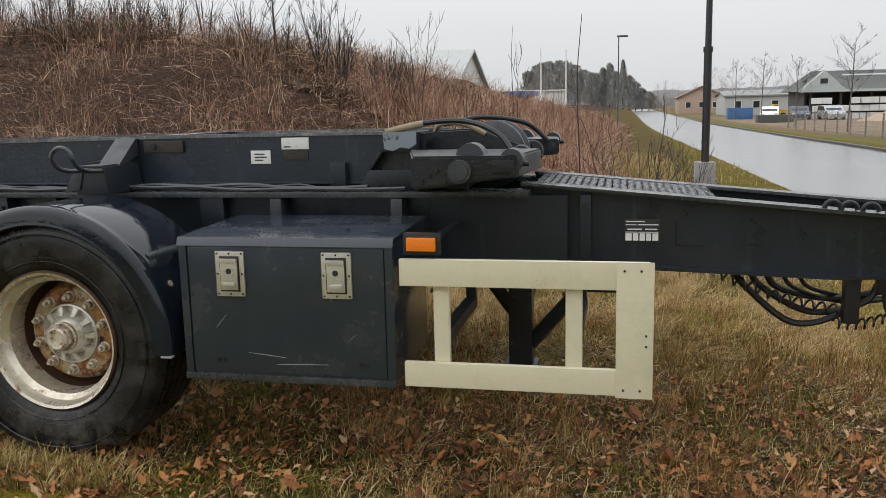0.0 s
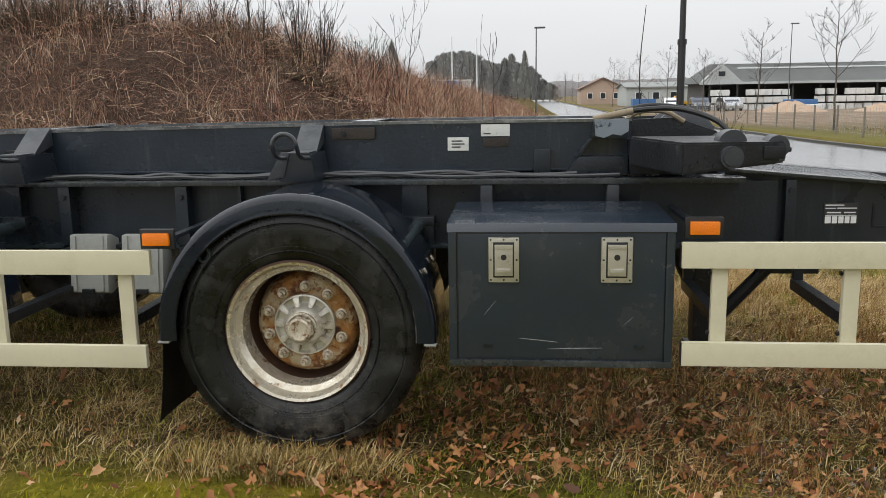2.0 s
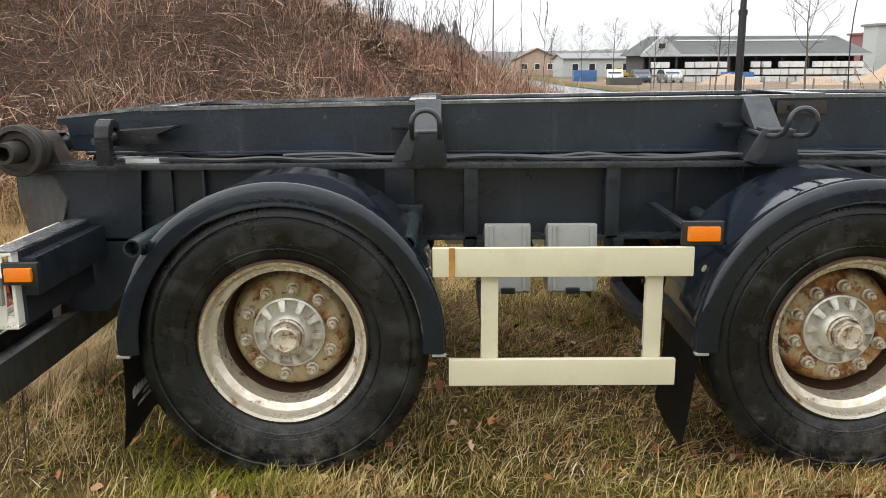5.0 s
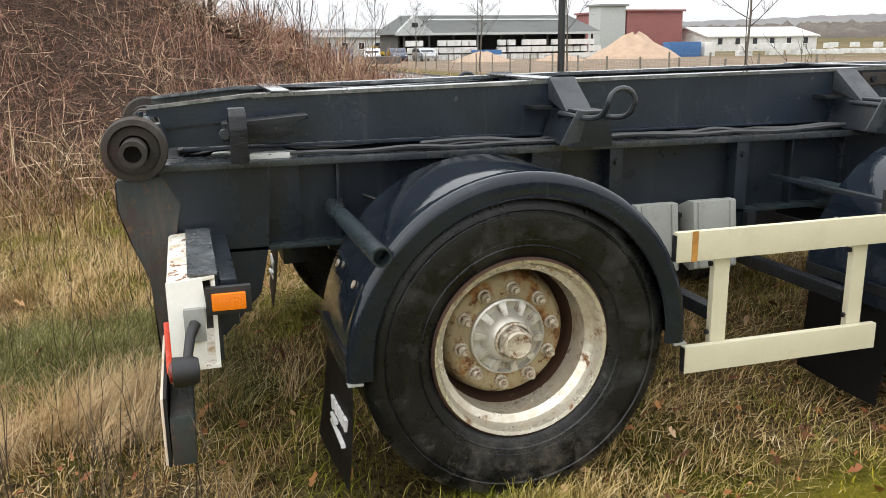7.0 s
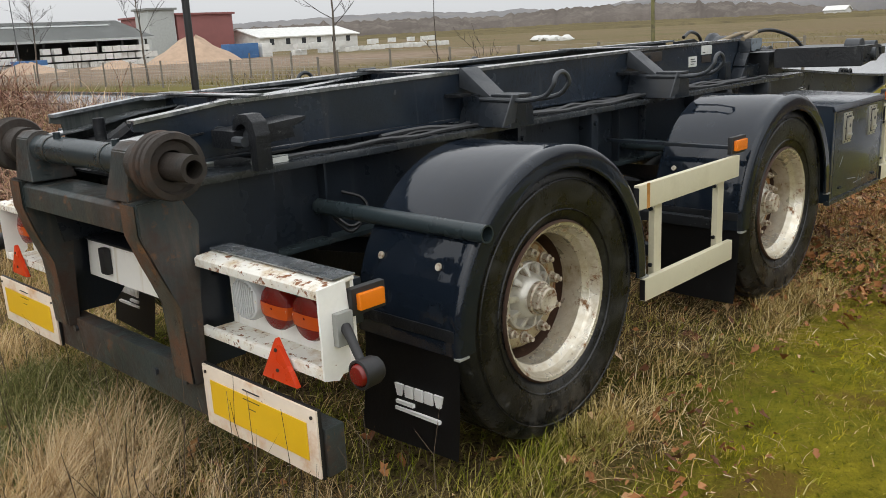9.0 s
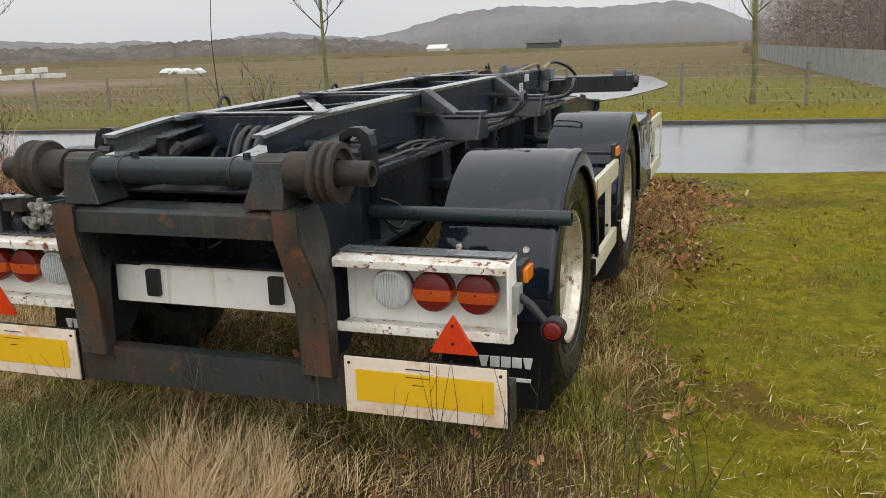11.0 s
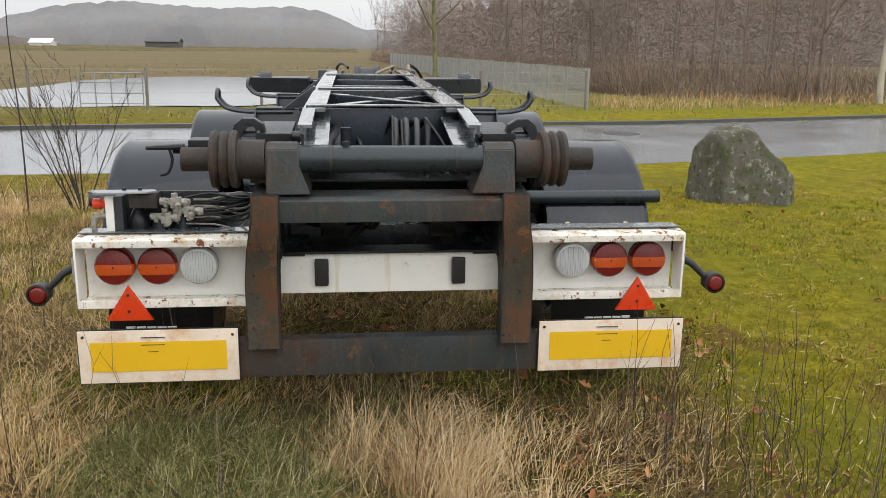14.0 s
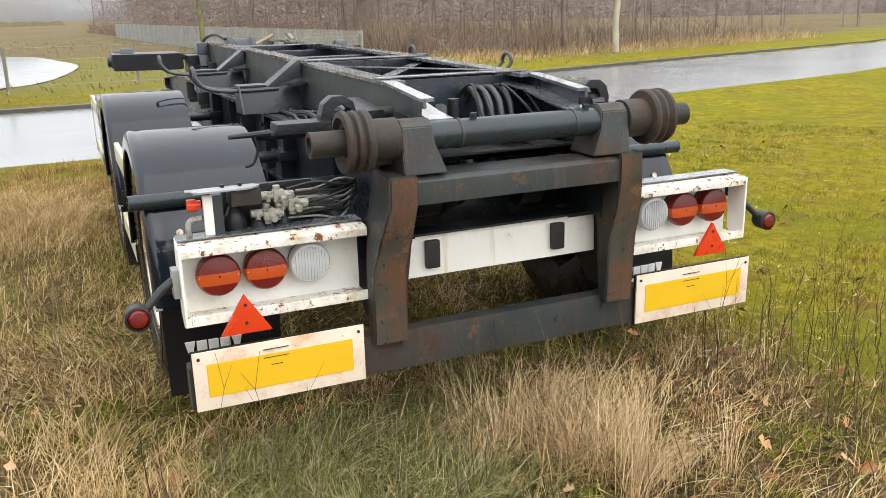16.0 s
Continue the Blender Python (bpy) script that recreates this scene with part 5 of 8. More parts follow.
# ---- side guards ----
def guard(x0, x1, zt, zb, b0, b1, posts, plate):
    def side(f):
        ya, yb = 3.085, 3.113
        bm = bmesh.new()
        ybox(bm, x0, x1, ya, yb, zt - 0.104, zt, f, 0.004)
        g = part("side_guard", bm, M_CREAM, trailer, "cream side guard with two rails")
        bm = bmesh.new()
        ybox(bm, b0, b1, ya, yb, zb, zb + 0.098, f, 0.004)
        part("guard_rail", bm, M_CREAM, g)
        for p in posts:
            bm = bmesh.new()
            ybox(bm, p, p + 0.062, yb + 0.001, yb + 0.03, zb + 0.02, zt - 0.02, f, 0.004)
            part("guard_post", bm, M_CREAM, g)
            bm = bmesh.new()
            ybox(bm, p + 0.006, p + 0.056, yb + 0.031, 3.79, zt - 0.345, zt - 0.295, f, 0.005)
            ybox(bm, p + 0.010, p + 0.052, 3.745, 3.788, zt - 0.294, 0.80, f, 0.004)
            part("guard_bracket", bm, M_MACHINE, g)
            for z in (zt - 0.13, zb + 0.13):
                part("guard_bolt", tube(bmesh.new(), [(p - 0.002, f(yb + 0.016), z), (p - 0.012, f(yb + 0.016), z)], 0.010, 6), M_MACHINE, g)
        if plate:
            bm = bmesh.new()
            a, b = sorted((f(ya - 0.006), f(ya - 0.001)))
            box(bm, x1 - 0.118, x1 + 0.016, a, b, zb - 0.006, zt + 0.002, 0.002)
            part("guard_end_plate", bm, M_CREAM, g)
            for dx, z in ((-0.09, zt - 0.03), (-0.03, zt - 0.03), (-0.09, zb + 0.025), (-0.03, zb + 0.025), (-0.01, zt - 0.27), (-0.01, zt - 0.31)):
                part("rivet", tube(bmesh.new(), [(x1 + dx, f(ya - 0.005), z), (x1 + dx, f(ya - 0.009), z)], 0.005, 6), M_ROLLER, g)
        else:
            part("rust_stain_strip", box(bmesh.new(), x0 + 0.058, x0 + 0.080, *sorted((f(ya - 0.0022), f(ya + 0.001))), zt - 0.104, zt + 0.0015), M_STAIN, g, "orange rust run")
        for xe, zz in ((x0, zt - 0.104), (b0, zb)):
            part("end_cap", box(bmesh.new(), xe - 0.0035, xe - 0.0005, *sorted((f(ya + 0.002), f(yb - 0.002))), zz + 0.004, zz + 0.094), M_BLACK, g)
    both(side)


M_STAIN = surface("orange rust run", (0.42, 0.20, 0.04), 0.7, vary=0.35, grain=60, broad=20, bump=0.1)
guard(-0.838, 0.098, 0.942, 0.437, -0.826, 0.098, (-0.712, -0.206), True)
guard(-3.938, -3.016, 0.906, 0.395, -3.882, -3.062, (-3.765, -3.175), False)

# wheel chocks hanging below the beam
for x0, x1 in ((-3.722, -3.525), (-3.452, -3.240)):
    bm = bmesh.new()
    prism(bm, [(3.70, 0.58), (3.74, 0.565), (3.86, 0.60), (3.86, 0.83), (3.78, 0.866), (3.735, 0.866)], "x", x0, x1, 0.01)
    c = part("wheel_chock", bm, M_CHOCK, trailer, "pale grey plastic wheel chock")
    for xr in (x0 + 0.02, x1 - 0.035):
        part("chock_rib", prism(bmesh.new(), [(3.690, 0.59), (3.703, 0.585), (3.738, 0.862), (3.726, 0.862)], "x", xr, xr + 0.015), M_CHOCK, c)
    part("chock_clip", box(bmesh.new(), (x0 + x1) / 2 - 0.03, (x0 + x1) / 2 + 0.03, 3.68, 3.70, 0.575, 0.60, 0.004), M_MACHINE, c)

# ---- locking pods and the cable head at the front ----
def pod(f):
    bm = bmesh.new()
    out = [(-0.965, 3.80), (-0.82, 3.26), (-0.44, 3.26), (-0.40, 3.30), (-0.36, 3.80)]
    lo = [bm.verts.new((x, f(y), 1.190 if x < -0.5 else 1.235)) for x, y in out]
    hi = [bm.verts.new((x, f(y), 1.322)) for x, y in out]
    bm.faces.new(lo[::-1])
    bm.faces.new(hi)
    for i in range(5):
        bm.faces.new((lo[i], lo[(i + 1) % 5], hi[(i + 1) % 5], hi[i]))
    bmesh.ops.bevel(bm, geom=bm.edges[:], offset=0.008, segments=2, affect="EDGES")
    p = part("locking_pod", bm, M_MACHINE, trailer, "greasy dark locking arm with pulley boss")
    bm = bmesh.new()
    tube(bm, [(-0.625, f(3.27), 1.262), (-0.625, f(3.235), 1.262)], 0.046, 24)
    tube(bm, [(-0.625, f(3.24), 1.262), (-0.625, f(3.228), 1.262)], 0.034, 20)
    part("boss", bm, M_LUG, p)
    bm = bmesh.new()
    tube(bm, [(-0.60, f(3.34), 1.31), (-0.60, f(3.44), 1.31)], 0.058, 24)
    part("pulley", bm, M_LUG, p)
    bm = bmesh.new()
    tube(bm, [(-0.43, f(3.30), 1.30), (-0.43, f(3.40), 1.30)], 0.046, 24)
    part("pulley", bm, M_LUG, p)
    bm = bmesh.new()
    tube(bm, [(-0.40, f(3.35), 1.285), (-0.365, f(3.35), 1.285)], 0.011, 8)
    part("pin", bm, M_MACHINE, p)
    part("cover_plate", box(bmesh.new(), -0.50, -0.415, *sorted((f(3.245), f(3.262))), 1.255, 1.305, 0.004), M_MACHINE, p)
    for k in range(5):
        part("bolt", tube(bmesh.new(), [(-0.78 + 0.03 * k, f(3.26), 1.225 + 0.02 * (k % 3)), (-0.78 + 0.03 * k, f(3.25), 1.225 + 0.02 * (k % 3))], 0.009, 6), M_MACHINE, p)


both(pod)


def end_bracket(f):
    bm = bmesh.new()
    o = [(-1.255, 1.135), (-0.955, 1.135), (-0.955, 1.40), (-1.10, 1.40), (-1.115, 1.335)]
    i = [(-1.185, 1.225), (-0.975, 1.225), (-0.975, 1.305), (-1.135, 1.305)]
    prism(bm, [o[0], o[1], (o[1][0], 1.222), (-1.19, 1.222)], "y", f(3.90), f(3.985), 0.004)
    plate = prism(bmesh.new(), [(-1.118, 1.400), (-1.112, 1.322), (-1.07, 1.312), (-1.03, 1.330), (-0.99, 1.322), (-0.955, 1.345), (-0.955, 1.400)], "y", f(3.894), f(3.899))
    part("peeling_plate", plate, M_PALEPATCH, trailer, "pale peeling paint on the rail's end")
    prism(bm, [(-1.135, 1.308), (-0.955, 1.308), (-0.955, 1.40), (-1.115, 1.40)], "y", f(3.90), f(3.985), 0.004)
    prism(bm, [(-1.205, 1.222), (-1.185, 1.222), (-1.125, 1.308), (-1.145, 1.308)], "y", f(3.90), f(3.985), 0.002)
    part("end_bracket", bm, M_FRAME, trailer, "cut steel end bracket")


both(end_bracket)
for y in (4.10, 4.54):
    bm = bmesh.new()
    prism(bm, [(-1.0, 1.16), (-0.50, 1.16), (-0.42, 1.24), (-0.50, 1.33), (-0.70, 1.40), (-1.0, 1.39)], "y", y, y + 0.02, 0.003)
    part("cheek_plate", bm, M_MACHINE, trailer)
bm = bmesh.new()
lathe(bm, [(0.03, 4.20), (0.15, 4.20), (0.165, 4.21), (0.165, 4.235), (0.14, 4.26), (0.14, 4.38), (0.165, 4.405), (0.165, 4.43), (0.15, 4.44), (0.03, 4.44)], 40, (-0.64, 0, 1.275), "y")
part("cable_drum", bm, M_LUG, trailer, "pale worn cable drum")
for y in (4.03, 4.56):
    bm = bmesh.new()
    lathe(bm, [(0.02, y), (0.055, y), (0.058, y + 0.012), (0.046, y + 0.03), (0.058, y + 0.05), (0.055, y + 0.06), (0.02, y + 0.06)], 28, (-0.48, 0, 1.27), "y")
    part("guide_pulley", bm, M_LUG, trailer)
part("cross_shaft", tube(bmesh.new(), [(-0.62, 3.75, 1.28), (-0.62, 4.92, 1.28)], 0.028, 14), M_MACHINE, trailer)
part("front_box", box(bmesh.new(), -0.95, -0.70, 3.84, 2 * YC - 3.84, 1.14, 1.30, 0.01), M_MACHINE, trailer)
for k, pts in enumerate(([(-1.08, 3.96, 1.40), (-0.92, 3.95, 1.440), (-0.72, 3.92, 1.445), (-0.56, 3.84, 1.39), (-0.48, 3.78, 1.30)],
                         [(-0.95, 4.5, 1.42), (-0.75, 4.55, 1.455), (-0.52, 4.6, 1.42), (-0.40, 4.62, 1.32)],
                         [(-0.95, 4.25, 1.37), (-0.88, 4.10, 1.43), (-0.76, 4.08, 1.43), (-0.66, 4.1, 1.38)])):
    part("head_hose", tube(bmesh.new(), curve_through(pts, 6), 0.013, 8), (M_HOSE, M_HOSE, M_ROPE)[k], trailer)
part("wrapped_hose_end", tube(bmesh.new(), [(-1.12, 3.96, 1.398), (-1.02, 3.955, 1.420), (-0.93, 3.95, 1.438)], 0.017, 10), M_ROPE, trailer, "tan wrapped hose end")


# ---- drawbar ----
def drawbar_side(f):
    bm = bmesh.new()
    top = [(-0.47, 1.142), (0.35, 1.068), (1.15, 0.995), (1.9, 0.935)]
    low = [(2.0, 0.86), (1.35, 0.755), (0.95, 0.735), (0.15, 0.765), (-0.50, 0.79)]
    prism(bm, top + [(2.0, 0.93)] + low, "y", f(4.0), f(4.012))
    d = part("drawbar_beam", bm, M_FRAME, trailer)
    t2 = top + [(2.0, 0.932)]
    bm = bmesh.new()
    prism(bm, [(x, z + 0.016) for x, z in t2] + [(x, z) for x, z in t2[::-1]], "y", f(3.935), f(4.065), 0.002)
    part("drawbar_flange", bm, M_FLANGE_SHEEN, d)
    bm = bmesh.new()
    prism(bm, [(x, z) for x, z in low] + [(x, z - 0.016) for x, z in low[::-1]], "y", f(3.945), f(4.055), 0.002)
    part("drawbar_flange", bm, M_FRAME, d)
    for x0, zt in ((-0.195, 1.10), (-0.90, 1.09)):
        bm = bmesh.new()
        ybox(bm, x0, x0 + 0.05, 3.94, 3.999, 0.785, zt, f, 0.005)
        tube(bm, [(x0 + 0.025, f(3.94), zt - 0.05), (x0 + 0.025, f(3.925), zt - 0.05)], 0.014, 6)
        part("drawbar_rib", bm, M_FRAME, d)
    bm = bmesh.new()
    ybox(bm, 0.235, 0.245, 3.993, 3.9995, 0.86, 0.98, f)
    ybox(bm, 0.24, 0.36, 3.993, 3.9995, 0.858, 0.866, f)
    part("weld_seam", bm, M_MACHINE, d)


both(drawbar_side)
bm = bmesh.new()
box(bm, 0.004, 0.168, 3.9945, 3.9985, 0.872, 0.980, 0.001)
tp = part("type_plate", bm, M_INK, trailer, "black and white type plate")
for x0, x1, z0, z1 in ((0.012, 0.10, 0.967, 0.972), (0.012, 0.06, 0.952, 0.956), (0.068, 0.16, 0.952, 0.957), (0.02, 0.085, 0.930, 0.936), (0.10, 0.155, 0.930, 0.936), (0.012, 0.16, 0.918, 0.921), (0.012, 0.04, 0.880, 0.914), (0.046, 0.07, 0.880, 0.914), (0.076, 0.10, 0.880, 0.914), (0.106, 0.128, 0.880, 0.914), (0.134, 0.16, 0.880, 0.914)):
    part("print_bar", box(bmesh.new(), x0, x1, 3.9925, 3.994, z0, z1), M_WHITEPRINT, tp)

# expanded-metal walkway between the drawbar beams
bm = bmesh.new()
x0, x1, y0, y1 = -0.40, 0.40, 4.066, 2 * YC - 4.066
nx, ny = 22, 12
sx, sy = (x1 - x0) / nx, (y1 - y0) / ny
for i in range(nx):
    for j in range(ny):
        cx, cy = x0 + (i + 0.5) * sx, y0 + (j + 0.5 + 0.5 * (i % 2)) * sy
        if cy > y1 - 0.4 * sy:
            continue
        z = 1.142 - (cx + 0.40) * 0.09
        for u, v in ((1, 1), (1, -1), (-1, 1), (-1, -1)):
            pts = [(cx + u * sx * 0.95, cy, z), (cx, cy + v * sy * 0.5, z)]
            d = Vector((pts[1][0] - pts[0][0], pts[1][1] - pts[0][1])).normalized() * 0.0035
            q = [(pts[0][0] - d.y, pts[0][1] + d.x), (pts[1][0] - d.y, pts[1][1] + d.x), (pts[1][0] + d.y, pts[1][1] - d.x), (pts[0][0] + d.y, pts[0][1] - d.x)]
            bm.faces.new([bm.verts.new((a, b, z + 0.006)) for a, b in q])
part("walkway_mesh", bm, M_GALV, trailer, "grey expanded-metal walkway")
for x in (-0.40, 0.36, 1.3):
    z = 1.11 - (x + 0.4) * 0.105
    part("drawbar_cross", box(bmesh.new(), x, x + 0.08, 4.013, 2 * YC - 4.013, z - 0.22, z - 0.02, 0.004), M_FRAME, trailer)
part("nose_plate", box(bmesh.new(), 1.98, 2.06, 3.95, 2 * YC - 3.95, 0.84, 0.95, 0.01), M_FRAME, trailer)
bm = bmesh.new()
tube(bm, [(2.05, YC, 0.89), (2.45, YC, 0.87)], 0.045, 14)
lathe(bm, [(0.055, -0.03), (0.10, -0.03), (0.10, 0.03), (0.055, 0.03)], 28, (2.53, YC, 0.87), "z", closed=True)
part("towing_eye", bm, M_MACHINE, trailer, "greasy towing eye")

# landing leg with its braces
bm = bmesh.new()
box(bm, -0.565, -0.445, 4.17, 4.30, 0.20, 0.80, 0.012)
leg = part("landing_leg", bm, M_MACHINE, trailer, "greasy dark landing leg")
part("leg_foot", box(bmesh.new(), -0.59, -0.42, 4.15, 4.32, 0.17, 0.199, 0.006), M_MACHINE, leg)
for a, b in (((-0.46, 4.23, 0.30), (-0.08, 4.18, 0.75)), ((-0.53, 4.25, 0.44), (-0.70, 4.05, 0.76)), ((-0.52, 4.28, 0.45), (-0.40, 4.52, 0.78))):
    part("leg_brace", tube(bmesh.new(), [a, b], 0.036, 8), M_MACHINE, leg)
part("leg_bar", box(bmesh.new(), -0.24, 0.06, 4.165, 4.215, 0.59, 0.635, 0.006), M_MACHINE, leg)

# hooks on top of the drawbar, hanging hoses and spiral cables below
for x in (0.90, 0.97, 1.06, 1.16):
    z = 1.068 - (x - 0.5) * 0.085
    part("hose_hook", tube(bmesh.new(), arc((x, 3.98 + 0.01 * (x > 1), z), 0.033, 0, 180, 8), 0.011, 8), M_MACHINE, trailer, "dark bent hose hook")
for k in range(5):
    rr = random.Random(40 + k)
    xa, xb = 0.50 + 0.07 * k, 1.05 + 0.09 * k
    sag = 0.47 + 0.04 * rr.random() + (0.05 * k if k < 3 else 0.1)
    pts = [(xa, 4.05, 0.75), (xa + 0.06, 4.06, 0.66), ((xa + xb) / 2, 4.08 + 0.03 * k, sag), (xb - 0.06, 4.1, sag + 0.05), (xb, 4.1, 0.68), (xb + 0.05, 4.12, 0.76)]
    part("hanging_hose", tube(bmesh.new(), curve_through(pts, 6), 0.016 if k < 3 else 0.010, 8), M_HOSE, trailer)
for a, b, sag in (((0.42, 4.02, 0.74), (0.98, 4.05, 0.56), 0.03), ((0.95, 4.06, 0.50), (1.35, 4.06, 0.66), 0.06)):
    A, B = Vector(a), Vector(b)
    pts, turns = [], 11
    for i in range(turns * 8 + 1):
        t = i / (turns * 8)
        p = A.lerp(B, t) - Vector((0, 0, sag * 4 * t * (1 - t)))
        w = 2 * math.pi * turns * t
        pts.append(p + Vector((0.006 * math.sin(w), 0.024 * math.cos(w), 0.024 * math.sin(w))))
    part("spiral_cable", tube(bmesh.new(), pts, 0.0055, 6), M_HOSE, trailer, "black spiral cable")
for pts in ([(1.15, 4.05, 0.70), (1.17, 4.05, 0.56), (1.28, 4.05, 0.47), (1.45, 4.05, 0.50), (1.55, 4.05, 0.62)], [(1.1, 4.05, 0.72), (1.2, 4.05, 0.66), (1.35, 4.05, 0.70), (1.5, 4.05, 0.76)]):
    part("hanging_hose", tube(bmesh.new(), curve_through(pts, 6), 0.010, 8), M_HOSE, trailer)
bm = bmesh.new()
box(bm, 0.98, 1.05, 4.02, 4.09, 0.50, 0.74, 0.02)
box(bm, 1.12, 1.20, 4.03, 4.09, 0.64, 0.72, 0.02)
part("coupling_head", bm, M_HOSE, trailer)

# ---- brake valves beside the far rear post, and the tap on its arm ----
bm = bmesh.new()
prism(bm, [(-5.520, 5.27), (-5.525, 5.46), (-5.50, 5.488), (-5.455, 5.485), (-5.45, 5.25), (-5.48, 5.235)], "z", 1.045, 1.052, 0.002)
vp = part("valve_cover", bm, M_SHEET, trailer, "bent grey valve cover plate")
for y in (5.30, 5.36):
    part("cover_bolt", tube(bmesh.new(), [(-5.47, y, 1.052), (-5.47, y, 1.062)], 0.008, 6), M_MACHINE, vp)
part("valve_stand", box(bmesh.new(), -5.49, -5.470, 5.40, 5.432, 0.895, 1.03, 0.003), M_WHITE, vp)
part("stand_side", box(bmesh.new(), -5.488, -5.43, 5.367, 5.399, 0.895, 1.03, 0.003), M_LUG, vp)
part("valve_back", box(bmesh.new(), -5.36, -5.34, 5.02, 5.40, 0.87, 1.03, 0.004), M_MACHINE, vp)
part("rusty_block", box(bmesh.new(), -5.50, -5.40, 5.235, 5.34, 0.985, 1.04, 0.006), M_ROLLER, vp, "brown rusted valve body")
for y, z in ((5.17, 1.0), (5.21, 0.94), (5.12, 0.965)):
    bm = bmesh.new()
    tube(bm, [(-5.46, y - 0.055, z), (-5.46, y + 0.06, z + 0.006)], 0.015, 10)
    for d, r_ in ((-0.045, 0.019), (-0.01, 0.024), (0.03, 0.021)):
        tube(bm, [(-5.46, y + d, z), (-5.46, y + d + 0.014, z)], r_, 6)
    tube(bm, [(-5.46, y, z - 0.035), (-5.46, y + 0.004, z + 0.038)], 0.013, 8)
    tube(bm, [(-5.46, y - 0.01, z), (-5.505, y - 0.015, z - 0.012)], 0.013, 8)
    box(bm, -5.482, -5.44, y - 0.022, y + 0.018, z - 0.02, z + 0.022, 0.006)
    part("brake_valve", bm, M_BRASS, vp, "corroded brake valve")
for y, z, r_ in ((5.32, 0.93, 0.04), (5.24, 0.90, 0.034), (5.15, 0.905, 0.03)):
    part("valve_pot", lathe(bmesh.new(), [(0.0, z - 0.035), (r_, z - 0.035), (r_ * 1.05, z), (r_ * 0.8, z + 0.02), (r_ * 0.5, z + 0.045), (0.0, z + 0.05)], 16, (-5.43, y, 0), "z"), M_MACHINE, vp)
for k in range(14):
    rr = random.Random(70 + k)
    z = 0.915 + 0.008 * k
    pts = [(-5.45, 5.14 + rr.uniform(-0.05, 0.04), z), (-5.45, 5.03, z + rr.uniform(-0.015, 0.02)), (-5.43, 4.94 + rr.uniform(-0.03, 0.02), z + rr.uniform(-0.03, 0.025)), (-5.40, 4.86, 0.97 + 0.004 * k)]
    part("brake_line", tube(bmesh.new(), curve_through(pts, 5), 0.0055 if k % 3 else 0.004, 6), M_HOSE if k % 3 else M_BRASS, vp)
bm = bmesh.new()
tube(bm, [(-5.46, 5.436, 0.998), (-5.46, 5.455, 0.998)], 0.016, 12)
tube(bm, [(-5.46, 5.453, 0.998), (-5.46, 5.482, 0.998)], 0.022, 12)
part("red_cap", bm, M_TRIANGLE, vp, "red coupling cap")
part("coupling", tube(bmesh.new(), curve_through([(-5.46, 5.436, 0.95), (-5.46, 5.475, 0.945), (-5.465, 5.485, 0.92), (-5.47, 5.483, 0.89)], 4), 0.011, 8), M_BRASS, vp)
bm = bmesh.new()
tube(bm, [(-5.30, 4.90, 1.19), (-5.30, 5.20, 1.19)], 0.016, 8)
box(bm, -5.36, -5.24, 4.88, 5.13, 1.195, 1.235, 0.006)
tube(bm, [(-5.33, 5.15, 1.205), (-5.33, 5.30, 1.20)], 0.013, 8, 0.008)
part("tap_arm", bm, M_MACHINE, trailer)
bm = bmesh.new()
tube(bm, curve_through([(-5.33, 5.21, 1.20), (-5.33, 5.20, 1.15), (-5.33, 5.22, 1.10), (-5.33, 5.25, 1.09)], 5), 0.006, 6)
part("chain", bm, M_MACHINE, trailer)


# ---- growth ----
rng = np.random.default_rng(7)


def blades(name, P, head, h, lean, w, mats, levels=2, curl=1.5):
    """Ribbons rooted at P, leaning towards head; one mesh."""
    n = len(P)
    d = np.stack([np.cos(head), np.sin(head), np.zeros(n)], 1)
    side = np.stack([-np.sin(head + 0.6), np.cos(head + 0.6), np.zeros(n)], 1)
    V, per = [], 2 * levels + 1
    for k in range(levels + 1):
        t = k / levels
        mid = P + d * (lean * t ** curl)[:, None] + np.stack([0 * h, 0 * h, h * (t - 0.25 * np.clip(lean / np.maximum(h, 1e-3), 0, 1.6) * t ** 3)], 1)
        if k < levels:
            ww = (w * (1 - 0.6 * t))[:, None] * 0.5
            V += [mid - side * ww, mid + side * ww]
        else:
            V.append(mid)
    V = np.stack(V, 1).reshape(-1, 3)
    F = []
    for k in range(levels - 1):
        F += [(2 * k, 2 * k + 1, 2 * k + 3), (2 * k, 2 * k + 3, 2 * k + 2)]
    F.append((2 * levels - 2, 2 * levels - 1, 2 * levels))
    F = (np.arange(n)[:, None, None] * per + np.array(F)[None]).reshape(-1, 3)
    return mesh_np(name, V, F, mats)


LATTICE = np.random.default_rng(3).random((256, 256))


def patchy(x, y, f=1.0, s=0.0):
    """Uneven patches between -1 and 1, two octaves."""
    out = 0
    for k, (m, w) in enumerate(((0.55, 0.7), (1.35, 0.45))):
        xr, yr = np.asarray(x, float), np.asarray(y, float)
        ca, sa = math.cos(0.6 + 1.1 * k + s), math.sin(0.6 + 1.1 * k + s)
        u, v = (xr * ca - yr * sa) * f * m + 17.3 * s + 90, (xr * sa + yr * ca) * f * m + 7.1 * s + 60
        i, j = np.floor(u).astype(int), np.floor(v).astype(int)
        a, b = u - i, v - j
        a, b = a * a * (3 - 2 * a), b * b * (3 - 2 * b)
        g = lambda p, q: LATTICE[p % 256, q % 256]
        val = (g(i, j) * (1 - a) + g(i + 1, j) * a) * (1 - b) + (g(i, j + 1) * (1 - a) + g(i + 1, j + 1) * a) * b
        out = out + w * (2 * val - 1)
    return out


